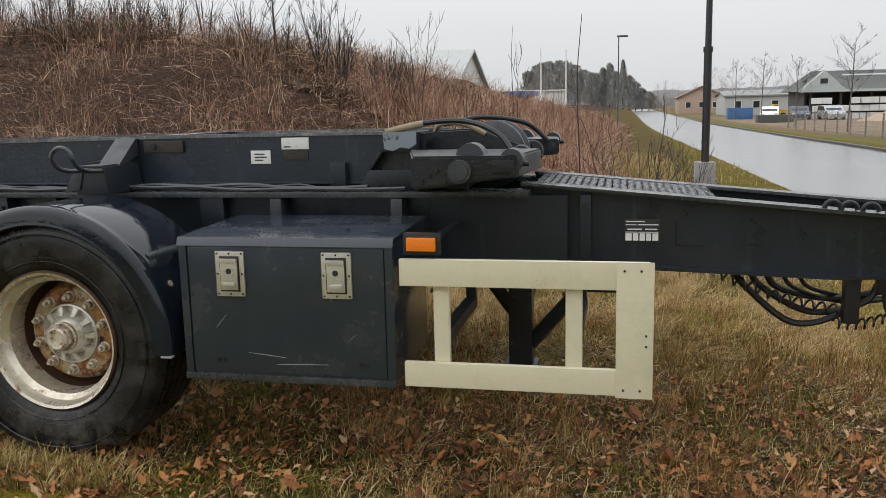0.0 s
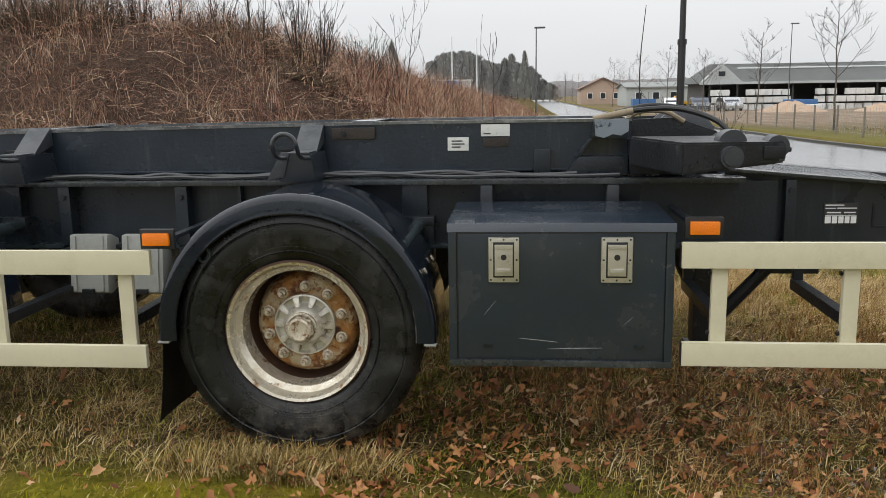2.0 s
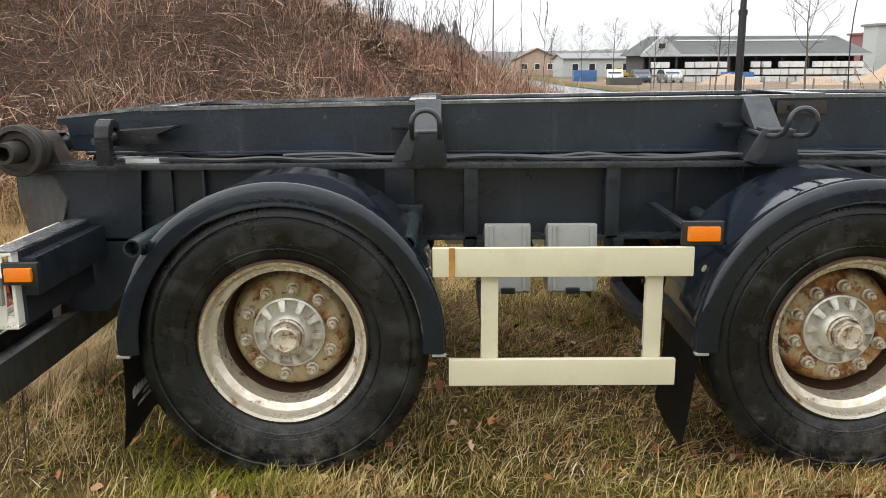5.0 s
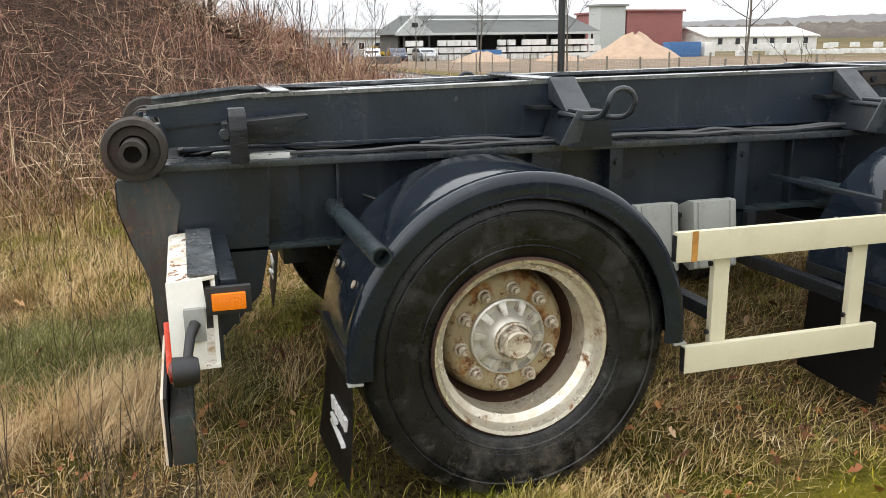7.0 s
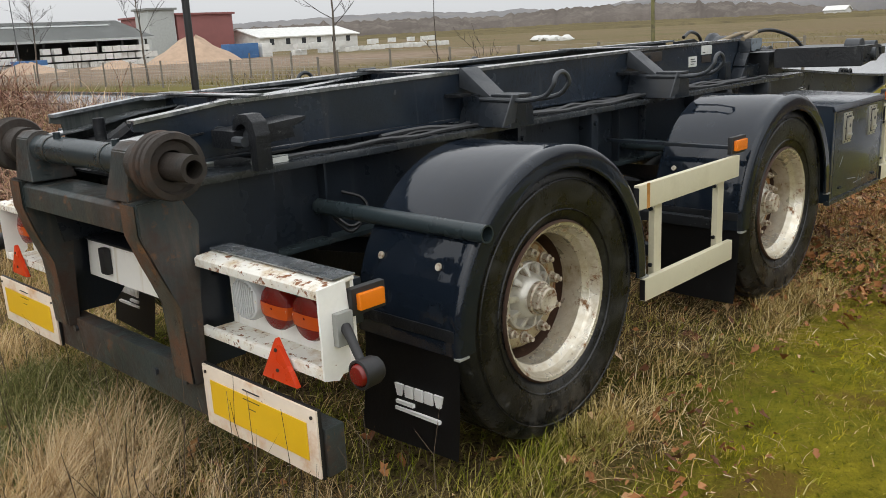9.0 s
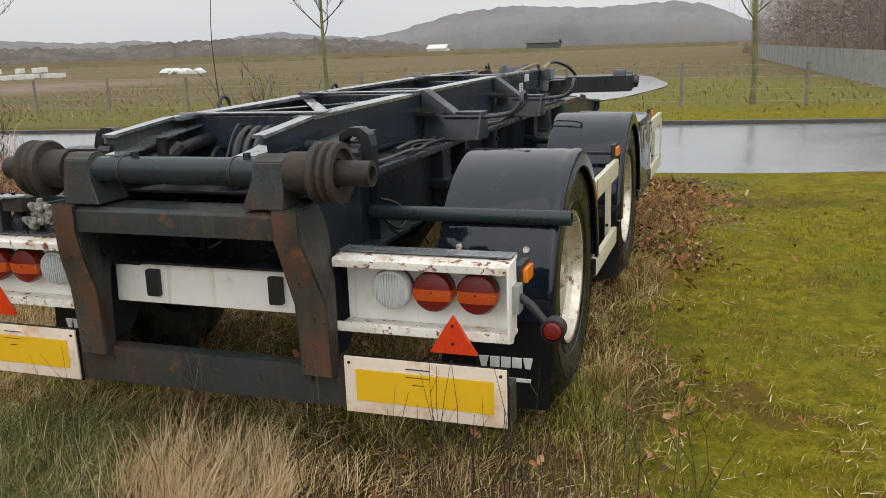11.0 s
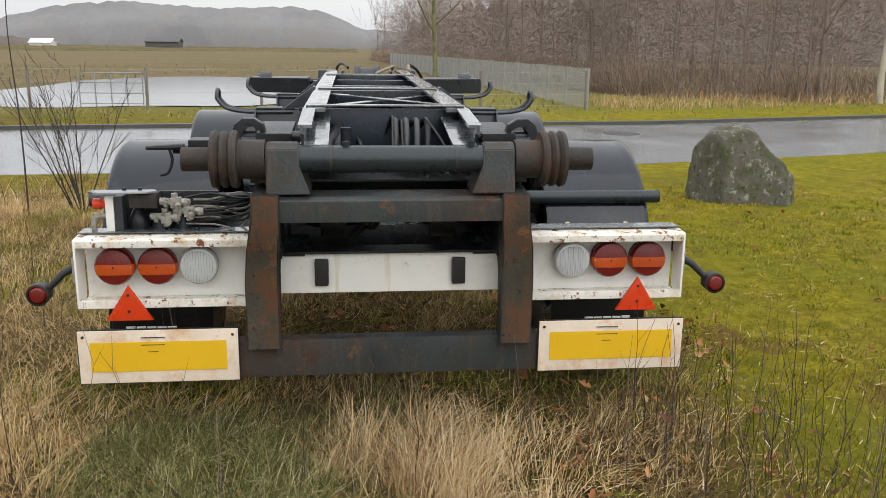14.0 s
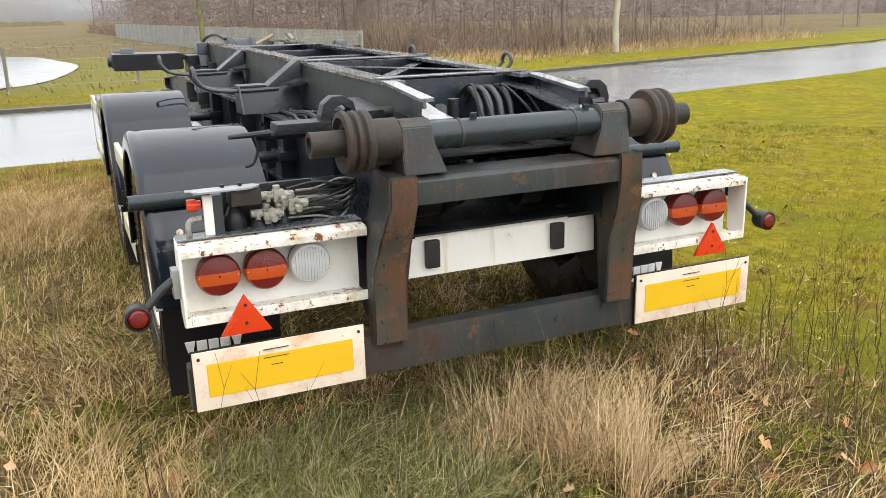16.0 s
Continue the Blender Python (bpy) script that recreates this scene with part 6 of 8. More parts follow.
def scatter(n, x0, x1, y0, y1):
    return rng.uniform(x0, x1, n), rng.uniform(y0, y1, n)


def damp(x, y):
    """Where green grass, and no straw, grows behind the bumper."""
    e = np.hypot((x + 5.95) / 0.62, (y - 5.08) / 0.55) + 0.25 * patchy(x, y, 3.0, 41)
    return np.maximum(smooth(1.15, 0.75, e), 0.7 * smooth(-5.85, -5.7, x) * smooth(-5.2, -5.4, x) * smooth(3.9, 4.4, y) * smooth(5.4, 5.2, y))


def rooted(x, y, sink=0.01):
    return np.stack([x, y, ground_z(x, y) - sink], 1)


GREEN_STOPS = [(0.0, (0.08, 0.095, 0.008)), (0.5, (0.20, 0.225, 0.015)), (0.8, (0.32, 0.31, 0.03)), (1.0, (0.48, 0.40, 0.15))]
G_LAWN = islands("short mossy grass", [(0.0, (0.10, 0.105, 0.007)), (0.35, (0.27, 0.245, 0.010)), (0.7, (0.42, 0.355, 0.014)), (0.9, (0.44, 0.36, 0.06)), (1.0, (0.55, 0.45, 0.18))], patch=([(0.0, (0.09, 0.07, 0.012)), (0.5, (0.24, 0.165, 0.04)), (0.8, (0.40, 0.27, 0.09)), (1.0, (0.56, 0.43, 0.20))], 2.3, 0.49, 0.60), dark=0.2)
G_TUFT = islands("olive lawn tufts", [(0.0, (0.07, 0.085, 0.008)), (0.5, (0.18, 0.19, 0.014)), (0.85, (0.33, 0.31, 0.03)), (1.0, (0.50, 0.42, 0.16))], dark=0.25)
G_DRY = islands("dry winter grass", [(0.0, (0.10, 0.055, 0.025)), (0.25, (0.32, 0.19, 0.075)), (0.55, (0.53, 0.37, 0.16)), (0.85, (0.68, 0.52, 0.27)), (1.0, (0.80, 0.68, 0.46))], patch=(GREEN_STOPS, 1.3, 0.52, 0.60))
G_GREENDRY = islands("green and straw grass", [(0.0, (0.13, 0.09, 0.03)), (0.4, (0.33, 0.235, 0.075)), (0.65, (0.52, 0.37, 0.15)), (1.0, (0.70, 0.55, 0.28))], patch=(GREEN_STOPS, 0.9, 0.47, 0.57))
G_TAIL = islands("brown and straw grass", [(0.0, (0.13, 0.075, 0.03)), (0.4, (0.31, 0.20, 0.08)), (0.65, (0.49, 0.34, 0.15)), (1.0, (0.70, 0.54, 0.30))], patch=(GREEN_STOPS, 0.9, 0.46, 0.56))
G_STRAW = islands("bleached straw", [(0.0, (0.26, 0.155, 0.066)), (0.25, (0.46, 0.30, 0.135)), (0.6, (0.60, 0.42, 0.205)), (1.0, (0.74, 0.575, 0.33))], patch=([(0.0, (0.15, 0.085, 0.035)), (0.5, (0.34, 0.21, 0.085)), (1.0, (0.56, 0.39, 0.18))], 1.8, 0.50, 0.64), dark=0.3)
G_LEAF = islands("fallen brown leaves", [(0.0, (0.07, 0.027, 0.013)), (0.3, (0.20, 0.070, 0.024)), (0.7, (0.38, 0.155, 0.050)), (0.9, (0.50, 0.25, 0.10)), (1.0, (0.60, 0.41, 0.24))], rough=0.55, spec=0.25)
G_BRAMBLE = islands("red-brown bramble canes", [(0.0, (0.060, 0.030, 0.023)), (0.25, (0.20, 0.098, 0.074)), (0.6, (0.40, 0.215, 0.160)), (0.85, (0.52, 0.34, 0.235)), (0.97, (0.64, 0.49, 0.33)), (1.0, (0.70, 0.61, 0.46))], patch=([(0.0, (0.09, 0.060, 0.042)), (0.3, (0.31, 0.20, 0.125)), (0.7, (0.52, 0.375, 0.235)), (1.0, (0.70, 0.58, 0.40))], 0.55, 0.50, 0.66), dark=0.25)
G_STEM = islands("dark dead stems", [(0.0, (0.045, 0.034, 0.026)), (0.6, (0.12, 0.09, 0.065)), (1.0, (0.28, 0.22, 0.16))])
# Paler and more even than near twigs: haze is put into the colour.
G_WOODS = islands("bare winter wood with painted haze", [(0.0, (0.215, 0.172, 0.147)), (0.6, (0.265, 0.213, 0.183)), (0.9, (0.31, 0.25, 0.215)), (1.0, (0.38, 0.32, 0.275))], dark=0.03)
G_FIELD = islands("rough field grass", [(0.0, (0.16, 0.15, 0.045)), (0.4, (0.23, 0.21, 0.06)), (0.75, (0.31, 0.26, 0.10)), (1.0, (0.44, 0.36, 0.20))])
G_SCRUB = islands("brown winter scrub", [(0.0, (0.13, 0.09, 0.07)), (0.5, (0.25, 0.185, 0.145)), (0.85, (0.37, 0.28, 0.21)), (1.0, (0.52, 0.42, 0.30))], dark=0.1)

# lawn
x, y = scatter(280000, -8.2, 2.8, -4.0, 3.3)
clump = np.clip(0.62 + 0.65 * patchy(x, y, 5.0, 2) + 0.35 * patchy(x, y, 13.0, 6), 0.12, 1.3)
keep = rng.random(len(x)) < lawn_mask(x, y) * np.clip(1.25 - 0.16 * np.maximum(0, 2.5 - y), 0.3, 1) * clump
x, y = x[keep], y[keep]
n = len(x)
solo("lawn_grass", blades("lawn_grass", rooted(x, y), rng.uniform(0, 6.28, n), rng.uniform(0.012, 0.048, n) * (0.5 + 0.7 * np.clip(0.6 + 0.65 * patchy(x, y, 5.0, 2), 0, 1.2)), rng.uniform(0.01, 0.05, n), rng.uniform(0.003, 0.007, n), G_LAWN, 2), None, "short yellow-green mossy lawn grass", "grass", "stuff")

# dry tufts round and under the trailer
tx, ty = scatter(11500, -9.6, 3.4, 2.45, 9.6)
tm = (rng.random(len(tx)) < smooth(-9.7, -8.8, tx) * smooth(3.4, 2.6, tx)) & (damp(tx, ty) < 0.15 + 0.7 * rng.random(len(tx))) & (lawn_mask(tx, ty) < 0.35 + 0.5 * rng.random(len(tx))) & (rng.random(len(tx)) < 0.6 + 0.6 * patchy(tx, ty, 2.6, 1))
tx, ty = tx[tm], ty[tm]
reps = 13
x = np.repeat(tx, reps) + rng.normal(0, 0.05, len(tx) * reps)
y = np.repeat(ty, reps) + rng.normal(0, 0.05, len(tx) * reps)
n = len(x)
tall = np.repeat(rng.uniform(0.05, 0.21, len(tx)) * (0.75 + 0.5 * patchy(tx, ty, 1.2, 3)), reps) * (0.5 + 0.6 * rng.random(n))
tall *= np.where((x > -0.9) & (y < 5.5), 0.55, 1.0)
solo("dry_grass", blades("dry_grass", rooted(x, y), rng.uniform(0, 6.28, n), tall * 0.95, tall * rng.uniform(0.15, 1.5, n), rng.uniform(0.002, 0.005, n), G_DRY, 2), None, "tan and brown tufts of dry winter grass", "grass", "stuff")

# fresh tufts grown up against the tyres
tx = np.concatenate([rng.normal(xh, 0.28, 150) for xh in HUBS])
ty = rng.uniform(2.86, 3.09, len(tx))
reps = 16
x = np.repeat(tx, reps) + rng.normal(0, 0.03, len(tx) * reps)
y = np.repeat(ty, reps) + rng.normal(0, 0.025, len(tx) * reps)
n = len(x)
tall = np.repeat(rng.uniform(0.05, 0.17, len(tx)), reps) * (0.5 + 0.6 * rng.random(n))
solo("tyre_grass", blades("tyre_grass", rooted(x, y), rng.uniform(0, 6.28, n), tall, tall * rng.uniform(0.2, 1.2, n), rng.uniform(0.003, 0.007, n), G_GREENDRY, 3), None, "green and tan grass tufts against the tyres", "grass", "stuff")

# thin mixed cover between the tufts
x, y = scatter(210000, -9.8, 3.2, 2.0, 8.5)
keep = (rng.random(len(x)) > lawn_mask(x, y) * 0.9) & (rng.random(len(x)) < 0.55 + 0.55 * patchy(x, y, 3.3, 9)) & (rng.random(len(x)) < smooth(2.0, 2.7, y) * smooth(-9.9, -8.8, x + 0.4 * patchy(x, y, 1.5, 9)) * smooth(8.6, 7.8, y))
x, y = x[keep], y[keep]
n = len(x)
h = rng.uniform(0.03, 0.11, n) * np.where((x > -0.8) & (y < 5.5), 0.6, 1.0)
fore = (x > -5.0 + 0.5 * rng.normal(0, 1, n)) | (np.hypot((x + 5.75) / 0.75, (y - 4.9) / 1.0) < 0.6 + 0.5 * rng.random(n))
for side, m, lab in ((fore, G_GREENDRY, "thin mixed green and straw grass"), (~fore, G_TAIL, "thin brown and straw grass behind the tail")):
    k = int(side.sum())
    solo("mixed_grass", blades("mixed_grass", rooted(x[side], y[side]), rng.uniform(0, 6.28, k), h[side], h[side] * rng.uniform(0.2, 1.3, k), rng.uniform(0.002, 0.0045, k), m, 2), None, lab, "grass", "stuff")

# flattened thatch of dead blades lying between the tufts
x, y = scatter(95000, -9.8, 3.4, 2.35, 9.0)
keep = (rng.random(len(x)) > lawn_mask(x, y) * 0.95) & (rng.random(len(x)) < 0.45 + 0.7 * patchy(x, y, 2.1, 7))
x, y = x[keep], y[keep]
n = len(x)
solo("dead_thatch", blades("dead_thatch", rooted(x, y, -0.012), rng.uniform(0, 6.28, n), rng.uniform(0.0, 0.05, n), rng.uniform(0.03, 0.13, n), rng.uniform(0.0025, 0.006, n), G_DRY, 2, 1.0), None, "flattened mat of dead tan grass", "grass", "stuff")

# bleached grass behind and beside the tail
tx, ty = scatter(4600, -9.4, 0.5, 3.2, 9.2)
tk = (rng.random(len(tx)) < np.clip(0.05 + 1.1 * patchy(tx, ty, 1.7, 4) + 0.20 * (ty - 5.2), 0.03, 1)) | ((tx < -7.0) & (rng.random(len(tx)) < 0.25))
tk |= (np.hypot((tx + 5.85) / 0.60, (ty - 4.22) / 0.40) < 0.3 + 0.7 * rng.random(len(tx)))
tk &= ((tx < -5.2) | (ty > 5.85)) & (rng.random(len(tx)) < smooth(-9.5, -8.5, tx + 0.4 * patchy(tx, ty, 1.5, 9))) & (damp(tx, ty) < 0.1 + 0.8 * rng.random(len(tx)))
tx, ty = tx[tk], ty[tk]
reps = 27
x = np.repeat(tx, reps) + rng.normal(0, 0.06, len(tx) * reps)
y = np.repeat(ty, reps) + rng.normal(0, 0.06, len(tx) * reps)
n = len(x)
tall = np.repeat(rng.uniform(0.12, 0.30, len(tx)), reps) * (0.55 + 0.5 * rng.random(n))
head = np.repeat(rng.uniform(0, 6.28, len(tx)), reps) + rng.normal(0, 0.7, n)
solo("straw_grass", blades("straw_grass", rooted(x, y), head, tall, tall * rng.uniform(0.25, 1.4, n), rng.uniform(0.002, 0.0045, n), G_STRAW, 3), None, "bleached straw-coloured long grass", "grass", "stuff")

# grass in front of the bank and by the road
x, y = scatter(60000, -16, 3.2, 8.0, 26.0)
keep = (x > -2.6 + 0.6 * rng.normal(0, 1, len(x))) | (y < 10.0)
x, y = x[keep], y[keep]
keep = rng.random(len(x)) > 0.75 * smooth(1.0, 2.2, x)
x, y = x[keep], y[keep]
n = len(x)
h = rng.uniform(0.10, 0.42, n) * np.where(x > 1.2, 0.35, 1)
solo("bank_grass", blades("bank_grass", rooted(x, y), rng.uniform(0, 6.28, n), h, h * rng.uniform(0.2, 0.9, n), rng.uniform(0.006, 0.013, n), G_DRY, 3), None, "long dry grass at the foot of the bank", "grass", "stuff")

# tussocks on the field and its verge
n = 42000
x = 12.5 + 60 * rng.random(n) ** 1.7
y = rng.uniform(-14, 60, n)
keep = (x > far_edge(y) + 0.35) & ((y < 40) | (x < far_edge(y) + 2.2)) & (np.abs((x - 28.8) / 12.8) ** 3 + np.abs((y - 11.6) / 6.6) ** 3 > 1) & (rng.random(n) < 0.5 + 0.6 * patchy(x, y, 0.6, 3))
x, y = x[keep], y[keep]
n = len(x)
h = rng.uniform(0.05, 0.22, n) * np.clip((x - far_edge(y)) / 4, 0.35, 1.3)
solo("field_grass", blades("field_grass", rooted(x, y), rng.uniform(0, 6.28, n), h, h * rng.uniform(0.3, 1.5, n), rng.uniform(0.012, 0.04, n), G_FIELD, 2), None, "rough olive and tan tussocks on the field", "grass", "stuff")

# leaves
def leaves(name, x, y, size, lift):
    n = len(x)
    a = rng.uniform(0, 6.28, n)
    tilt = rng.normal(0, 0.45, (n, 2))
    u = np.stack([np.cos(a), np.sin(a), tilt[:, 0]], 1) * size[:, None]
    v = np.stack([-np.sin(a), np.cos(a), tilt[:, 1]], 1) * size[:, None] * 0.62
    c = rooted(x, y, 0) + np.stack([0 * x, 0 * x, lift], 1)
    rim = ((-1.1, 0.0), (-0.55, -0.55), (-0.25, -0.36), (0.12, -0.68), (0.45, -0.34), (1.05, 0.0), (0.42, 0.38), (0.1, 0.64), (-0.28, 0.34), (-0.6, 0.50))
    V = [c]
    for k, (p_, q_) in enumerate(rim):
        lift_ = np.stack([0 * x, 0 * x, size * (rng.uniform(-0.05, 0.5, n) * abs(q_) * 1.6 + rng.uniform(-0.1, 0.25, n))], 1)
        V.append(c + u * (p_ + rng.normal(0, 0.08, n))[:, None] + v * (q_ * 1.4 + rng.normal(0, 0.08, n))[:, None] + lift_)
    V = np.stack(V, 1).reshape(-1, 3)
    F = np.array([(0, 1 + k, 1 + (k + 1) % 10) for k in range(10)])
    F = (np.arange(n)[:, None, None] * 11 + F[None]).reshape(-1, 3)
    return mesh_np(name, V, F, G_LEAF)


x1, y1 = scatter(26000, -6.5, 3.4, 2.0, 5.5)
k1 = rng.random(len(x1)) < np.clip(0.10 + 0.85 * smooth(-0.1, 0.65, wob(x1, y1, 0.9, 8) + 0.75 * smooth(-2.5, 0.2, x1)) * smooth(5.4, 3.4, y1), 0, 1) * smooth(2.25, 2.95, y1 + 0.35 * wob(x1, y1, 1.9, 4)) * (0.12 + 0.88 * smooth(-5.4, -3.6, x1))
x2, y2 = scatter(900, -8.0, 2.0, -2.5, 3.0)
k2 = rng.random(len(x2)) < 0.30
x3, y3 = scatter(420, -7.4, -4.0, 2.5, 6.5)
lx, ly = np.concatenate([x1[k1], x2[k2], x3]), np.concatenate([y1[k1], y2[k2], y3])
solo("leaf_litter", leaves("leaf_litter", lx, ly, 0.009 + 0.027 * rng.random(len(lx)) ** 2.0, rng.uniform(0.008, 0.065, len(lx))), None, "curled brown fallen leaves on the grass", "leaves", "stuff")

# grey-green grass, half flattened, behind the bumper
G_DAMP = islands("grey-green winter grass", [(0.0, (0.045, 0.048, 0.014)), (0.4, (0.115, 0.125, 0.035)), (0.75, (0.24, 0.235, 0.085)), (0.92, (0.42, 0.37, 0.19)), (1.0, (0.62, 0.52, 0.32))], dark=0.25)
tx, ty = scatter(2600, -6.8, -5.2, 3.1, 5.9)
tk = rng.random(len(tx)) < damp(tx, ty)
tx, ty = tx[tk], ty[tk]
reps = 26
x = np.repeat(tx, reps) + rng.normal(0, 0.045, len(tx) * reps)
y = np.repeat(ty, reps) + rng.normal(0, 0.045, len(tx) * reps)
n = len(x)
tall = np.repeat(rng.uniform(0.05, 0.20, len(tx)), reps) * (0.5 + 0.6 * rng.random(n))
head = np.repeat(rng.uniform(0, 6.28, len(tx)), reps) + rng.normal(0, 0.8, n)
solo("green_grass", blades("green_grass", rooted(x, y), head, tall, tall * rng.uniform(0.2, 1.7, n), rng.uniform(0.002, 0.0045, n), G_DAMP, 3), None, "half flattened grey-green grass behind the bumper", "grass", "stuff")

# dead bits and coarse tufts in the lawn
x, y = scatter(26000, -8.2, 2.6, -4.0, 3.0)
keep = (lawn_mask(x, y) > 0.5) & (rng.random(len(x)) < np.clip(0.05 + 0.9 * patchy(x, y, 2.4, 51), 0.02, 1))
x, y = x[keep], y[keep]
n = len(x)
solo("lawn_thatch", blades("lawn_thatch", rooted(x, y, -0.022), rng.uniform(0, 6.28, n), rng.uniform(0.0, 0.02, n), rng.uniform(0.02, 0.09, n), rng.uniform(0.003, 0.008, n), G_DRY, 2, 1.0), None, "dead brown bits lying in the lawn", "grass", "stuff")
tx, ty = scatter(2600, -8.2, 2.6, -4.0, 3.0)
tk = (lawn_mask(tx, ty) > 0.6) & (patchy(tx, ty, 1.8, 61) > 0.05)
tx, ty = tx[tk], ty[tk]
reps = 20
x = np.repeat(tx, reps) + rng.normal(0, 0.035, len(tx) * reps)
y = np.repeat(ty, reps) + rng.normal(0, 0.035, len(tx) * reps)
n = len(x)
h = rng.uniform(0.03, 0.085, n)
solo("lawn_tufts", blades("lawn_tufts", rooted(x, y), rng.uniform(0, 6.28, n), h, h * rng.uniform(0.3, 1.4, n), rng.uniform(0.003, 0.006, n), G_TUFT, 2), None, "coarser olive tufts in the lawn", "grass", "stuff")

# orange-tan tufts round the drawbar
G_GOLD = islands("orange-tan winter tufts", [(0.0, (0.10, 0.045, 0.016)), (0.4, (0.25, 0.125, 0.040)), (0.75, (0.43, 0.26, 0.095)), (1.0, (0.60, 0.44, 0.20))], dark=0.3)
tx, ty = scatter(1500, -1.6, 3.2, 2.7, 8.4)
tk = (patchy(tx, ty, 2.2, 12) > 0.05) | ((np.hypot(tx - 0.45, ty - 3.7) < 0.5) & (rng.random(len(tx)) < 0.6))
tx, ty = tx[tk], ty[tk]
reps = 24
x = np.repeat(tx, reps) + rng.normal(0, 0.045, len(tx) * reps)
y = np.repeat(ty, reps) + rng.normal(0, 0.045, len(tx) * reps)
n = len(x)
tall = np.repeat(rng.uniform(0.06, 0.22, len(tx)), reps) * (0.5 + 0.6 * rng.random(n))
solo("golden_grass", blades("golden_grass", rooted(x, y), rng.uniform(0, 6.28, n), tall, tall * rng.uniform(0.1, 0.9, n), rng.uniform(0.002, 0.0045, n), G_GOLD, 3), None, "orange-tan tufts of dead grass round the drawbar", "grass", "stuff")

# uneven bleached clumps behind the bumper, the tallest in the middle
G_BLEACH = islands("pale pinkish straw", [(0.0, (0.30, 0.185, 0.090)), (0.4, (0.52, 0.365, 0.195)), (1.0, (0.74, 0.585, 0.365))], dark=0.2)
roots = [(-5.90 + 0.27 * rng.normal(), 4.20 + 0.20 * rng.normal(), rng.uniform(0.12, 0.33), rng.uniform(0, 6.28)) for k in range(52)]
X, Y, H, A = [], [], [], []
for cx, cy, hh, aa in roots:
    m = int(rng.integers(25, 60))
    X.append(cx + rng.normal(0, 0.035, m))
    Y.append(cy + rng.normal(0, 0.035, m))
    H.append(hh * rng.uniform(0.45, 1.15, m))
    A.append(aa + rng.normal(0, 0.8, m))
x, y, h, a_ = (np.concatenate(q) for q in (X, Y, H, A))
solo("straw_clump", blades("straw_clump", rooted(x, y), a_, h, h * rng.uniform(0.1, 1.3, len(x)), rng.uniform(0.002, 0.004, len(x)), G_BLEACH, 4), None, "uneven clump of bleached straw behind the bumper", "grass", "stuff")

# long straw pressed flat in swathes, each swathe lying its own way
tx, ty = scatter(3600, -9.8, 1.6, 2.6, 9.4)
want = np.clip(0.30 + 0.9 * patchy(tx, ty, 1.3, 31), 0, 1) * np.maximum(smooth(5.2, 5.9, ty + 0.3 * patchy(tx, ty, 1.5, 8)), smooth(-5.9, -6.9, tx + 0.4 * patchy(tx, ty, 1.5, 8))) * (0.30 + 0.70 * smooth(2.8, 3.9, ty))
tk = rng.random(len(tx)) < (want + 0.06) * smooth(-9.8, -8.7, tx + 0.4 * patchy(tx, ty, 1.5, 9)) * smooth(9.5, 8.6, ty)
tk &= (lawn_mask(tx, ty) < 0.5) & (damp(tx, ty) < 0.1 + 0.8 * rng.random(len(tx)))
tx, ty = tx[tk], ty[tk]
reps = 30
x = np.repeat(tx, reps) + rng.normal(0, 0.09, len(tx) * reps)
y = np.repeat(ty, reps) + rng.normal(0, 0.09, len(tx) * reps)
n = len(x)
lie = np.repeat(3.0 * patchy(tx, ty, 0.9, 14) + rng.normal(0, 0.5, len(tx)), reps) + rng.normal(0, 0.55, n)
tall = np.repeat(rng.uniform(0.04, 0.15, len(tx)), reps) * (0.5 + 0.7 * rng.random(n))
solo("flattened_straw", blades("flattened_straw", rooted(x, y), lie, tall, rng.uniform(0.08, 0.30, n), rng.uniform(0.002, 0.0045, n), G_STRAW, 4, 1.2), None, "long bleached grass pressed flat in swathes", "grass", "stuff")

# grit showing through the thin grass near the drawbar
G_GRIT = islands("grey grit", [(0.0, (0.06, 0.06, 0.055)), (0.6, (0.17, 0.165, 0.15)), (1.0, (0.36, 0.35, 0.32))], rough=0.7, spec=0.2, dark=0.2)
x, y = scatter(9000, -0.6, 3.6, 1.9, 5.2)
keep = rng.random(len(x)) < np.clip(0.25 + 0.9 * patchy(x, y, 1.1, 21) + 0.5 * smooth(0.2, 1.6, x), 0.02, 1) * smooth(1.9, 2.5, y)
x, y = x[keep], y[keep]
n = len(x)
sz = 0.004 + 0.014 * rng.random(n) ** 3
P = rooted(x, y, -0.004)
octa = np.array([(1, 0, 0), (-1, 0, 0), (0, 1, 0), (0, -1, 0), (0, 0, 0.7), (0, 0, -0.7)], float)
V = (P[:, None] + octa[None] * sz[:, None, None] * rng.uniform(0.6, 1.3, (n, 6, 1))).reshape(-1, 3)
F = np.array([(0, 2, 4), (2, 1, 4), (1, 3, 4), (3, 0, 4), (2, 0, 5), (1, 2, 5), (3, 1, 5), (0, 3, 5)])
F = (np.arange(n)[:, None, None] * 6 + F[None]).reshape(-1, 3)
solo("grit", mesh_np("grit", V, F, G_GRIT), None, "grey grit in the thin grass", "grit", "stuff")

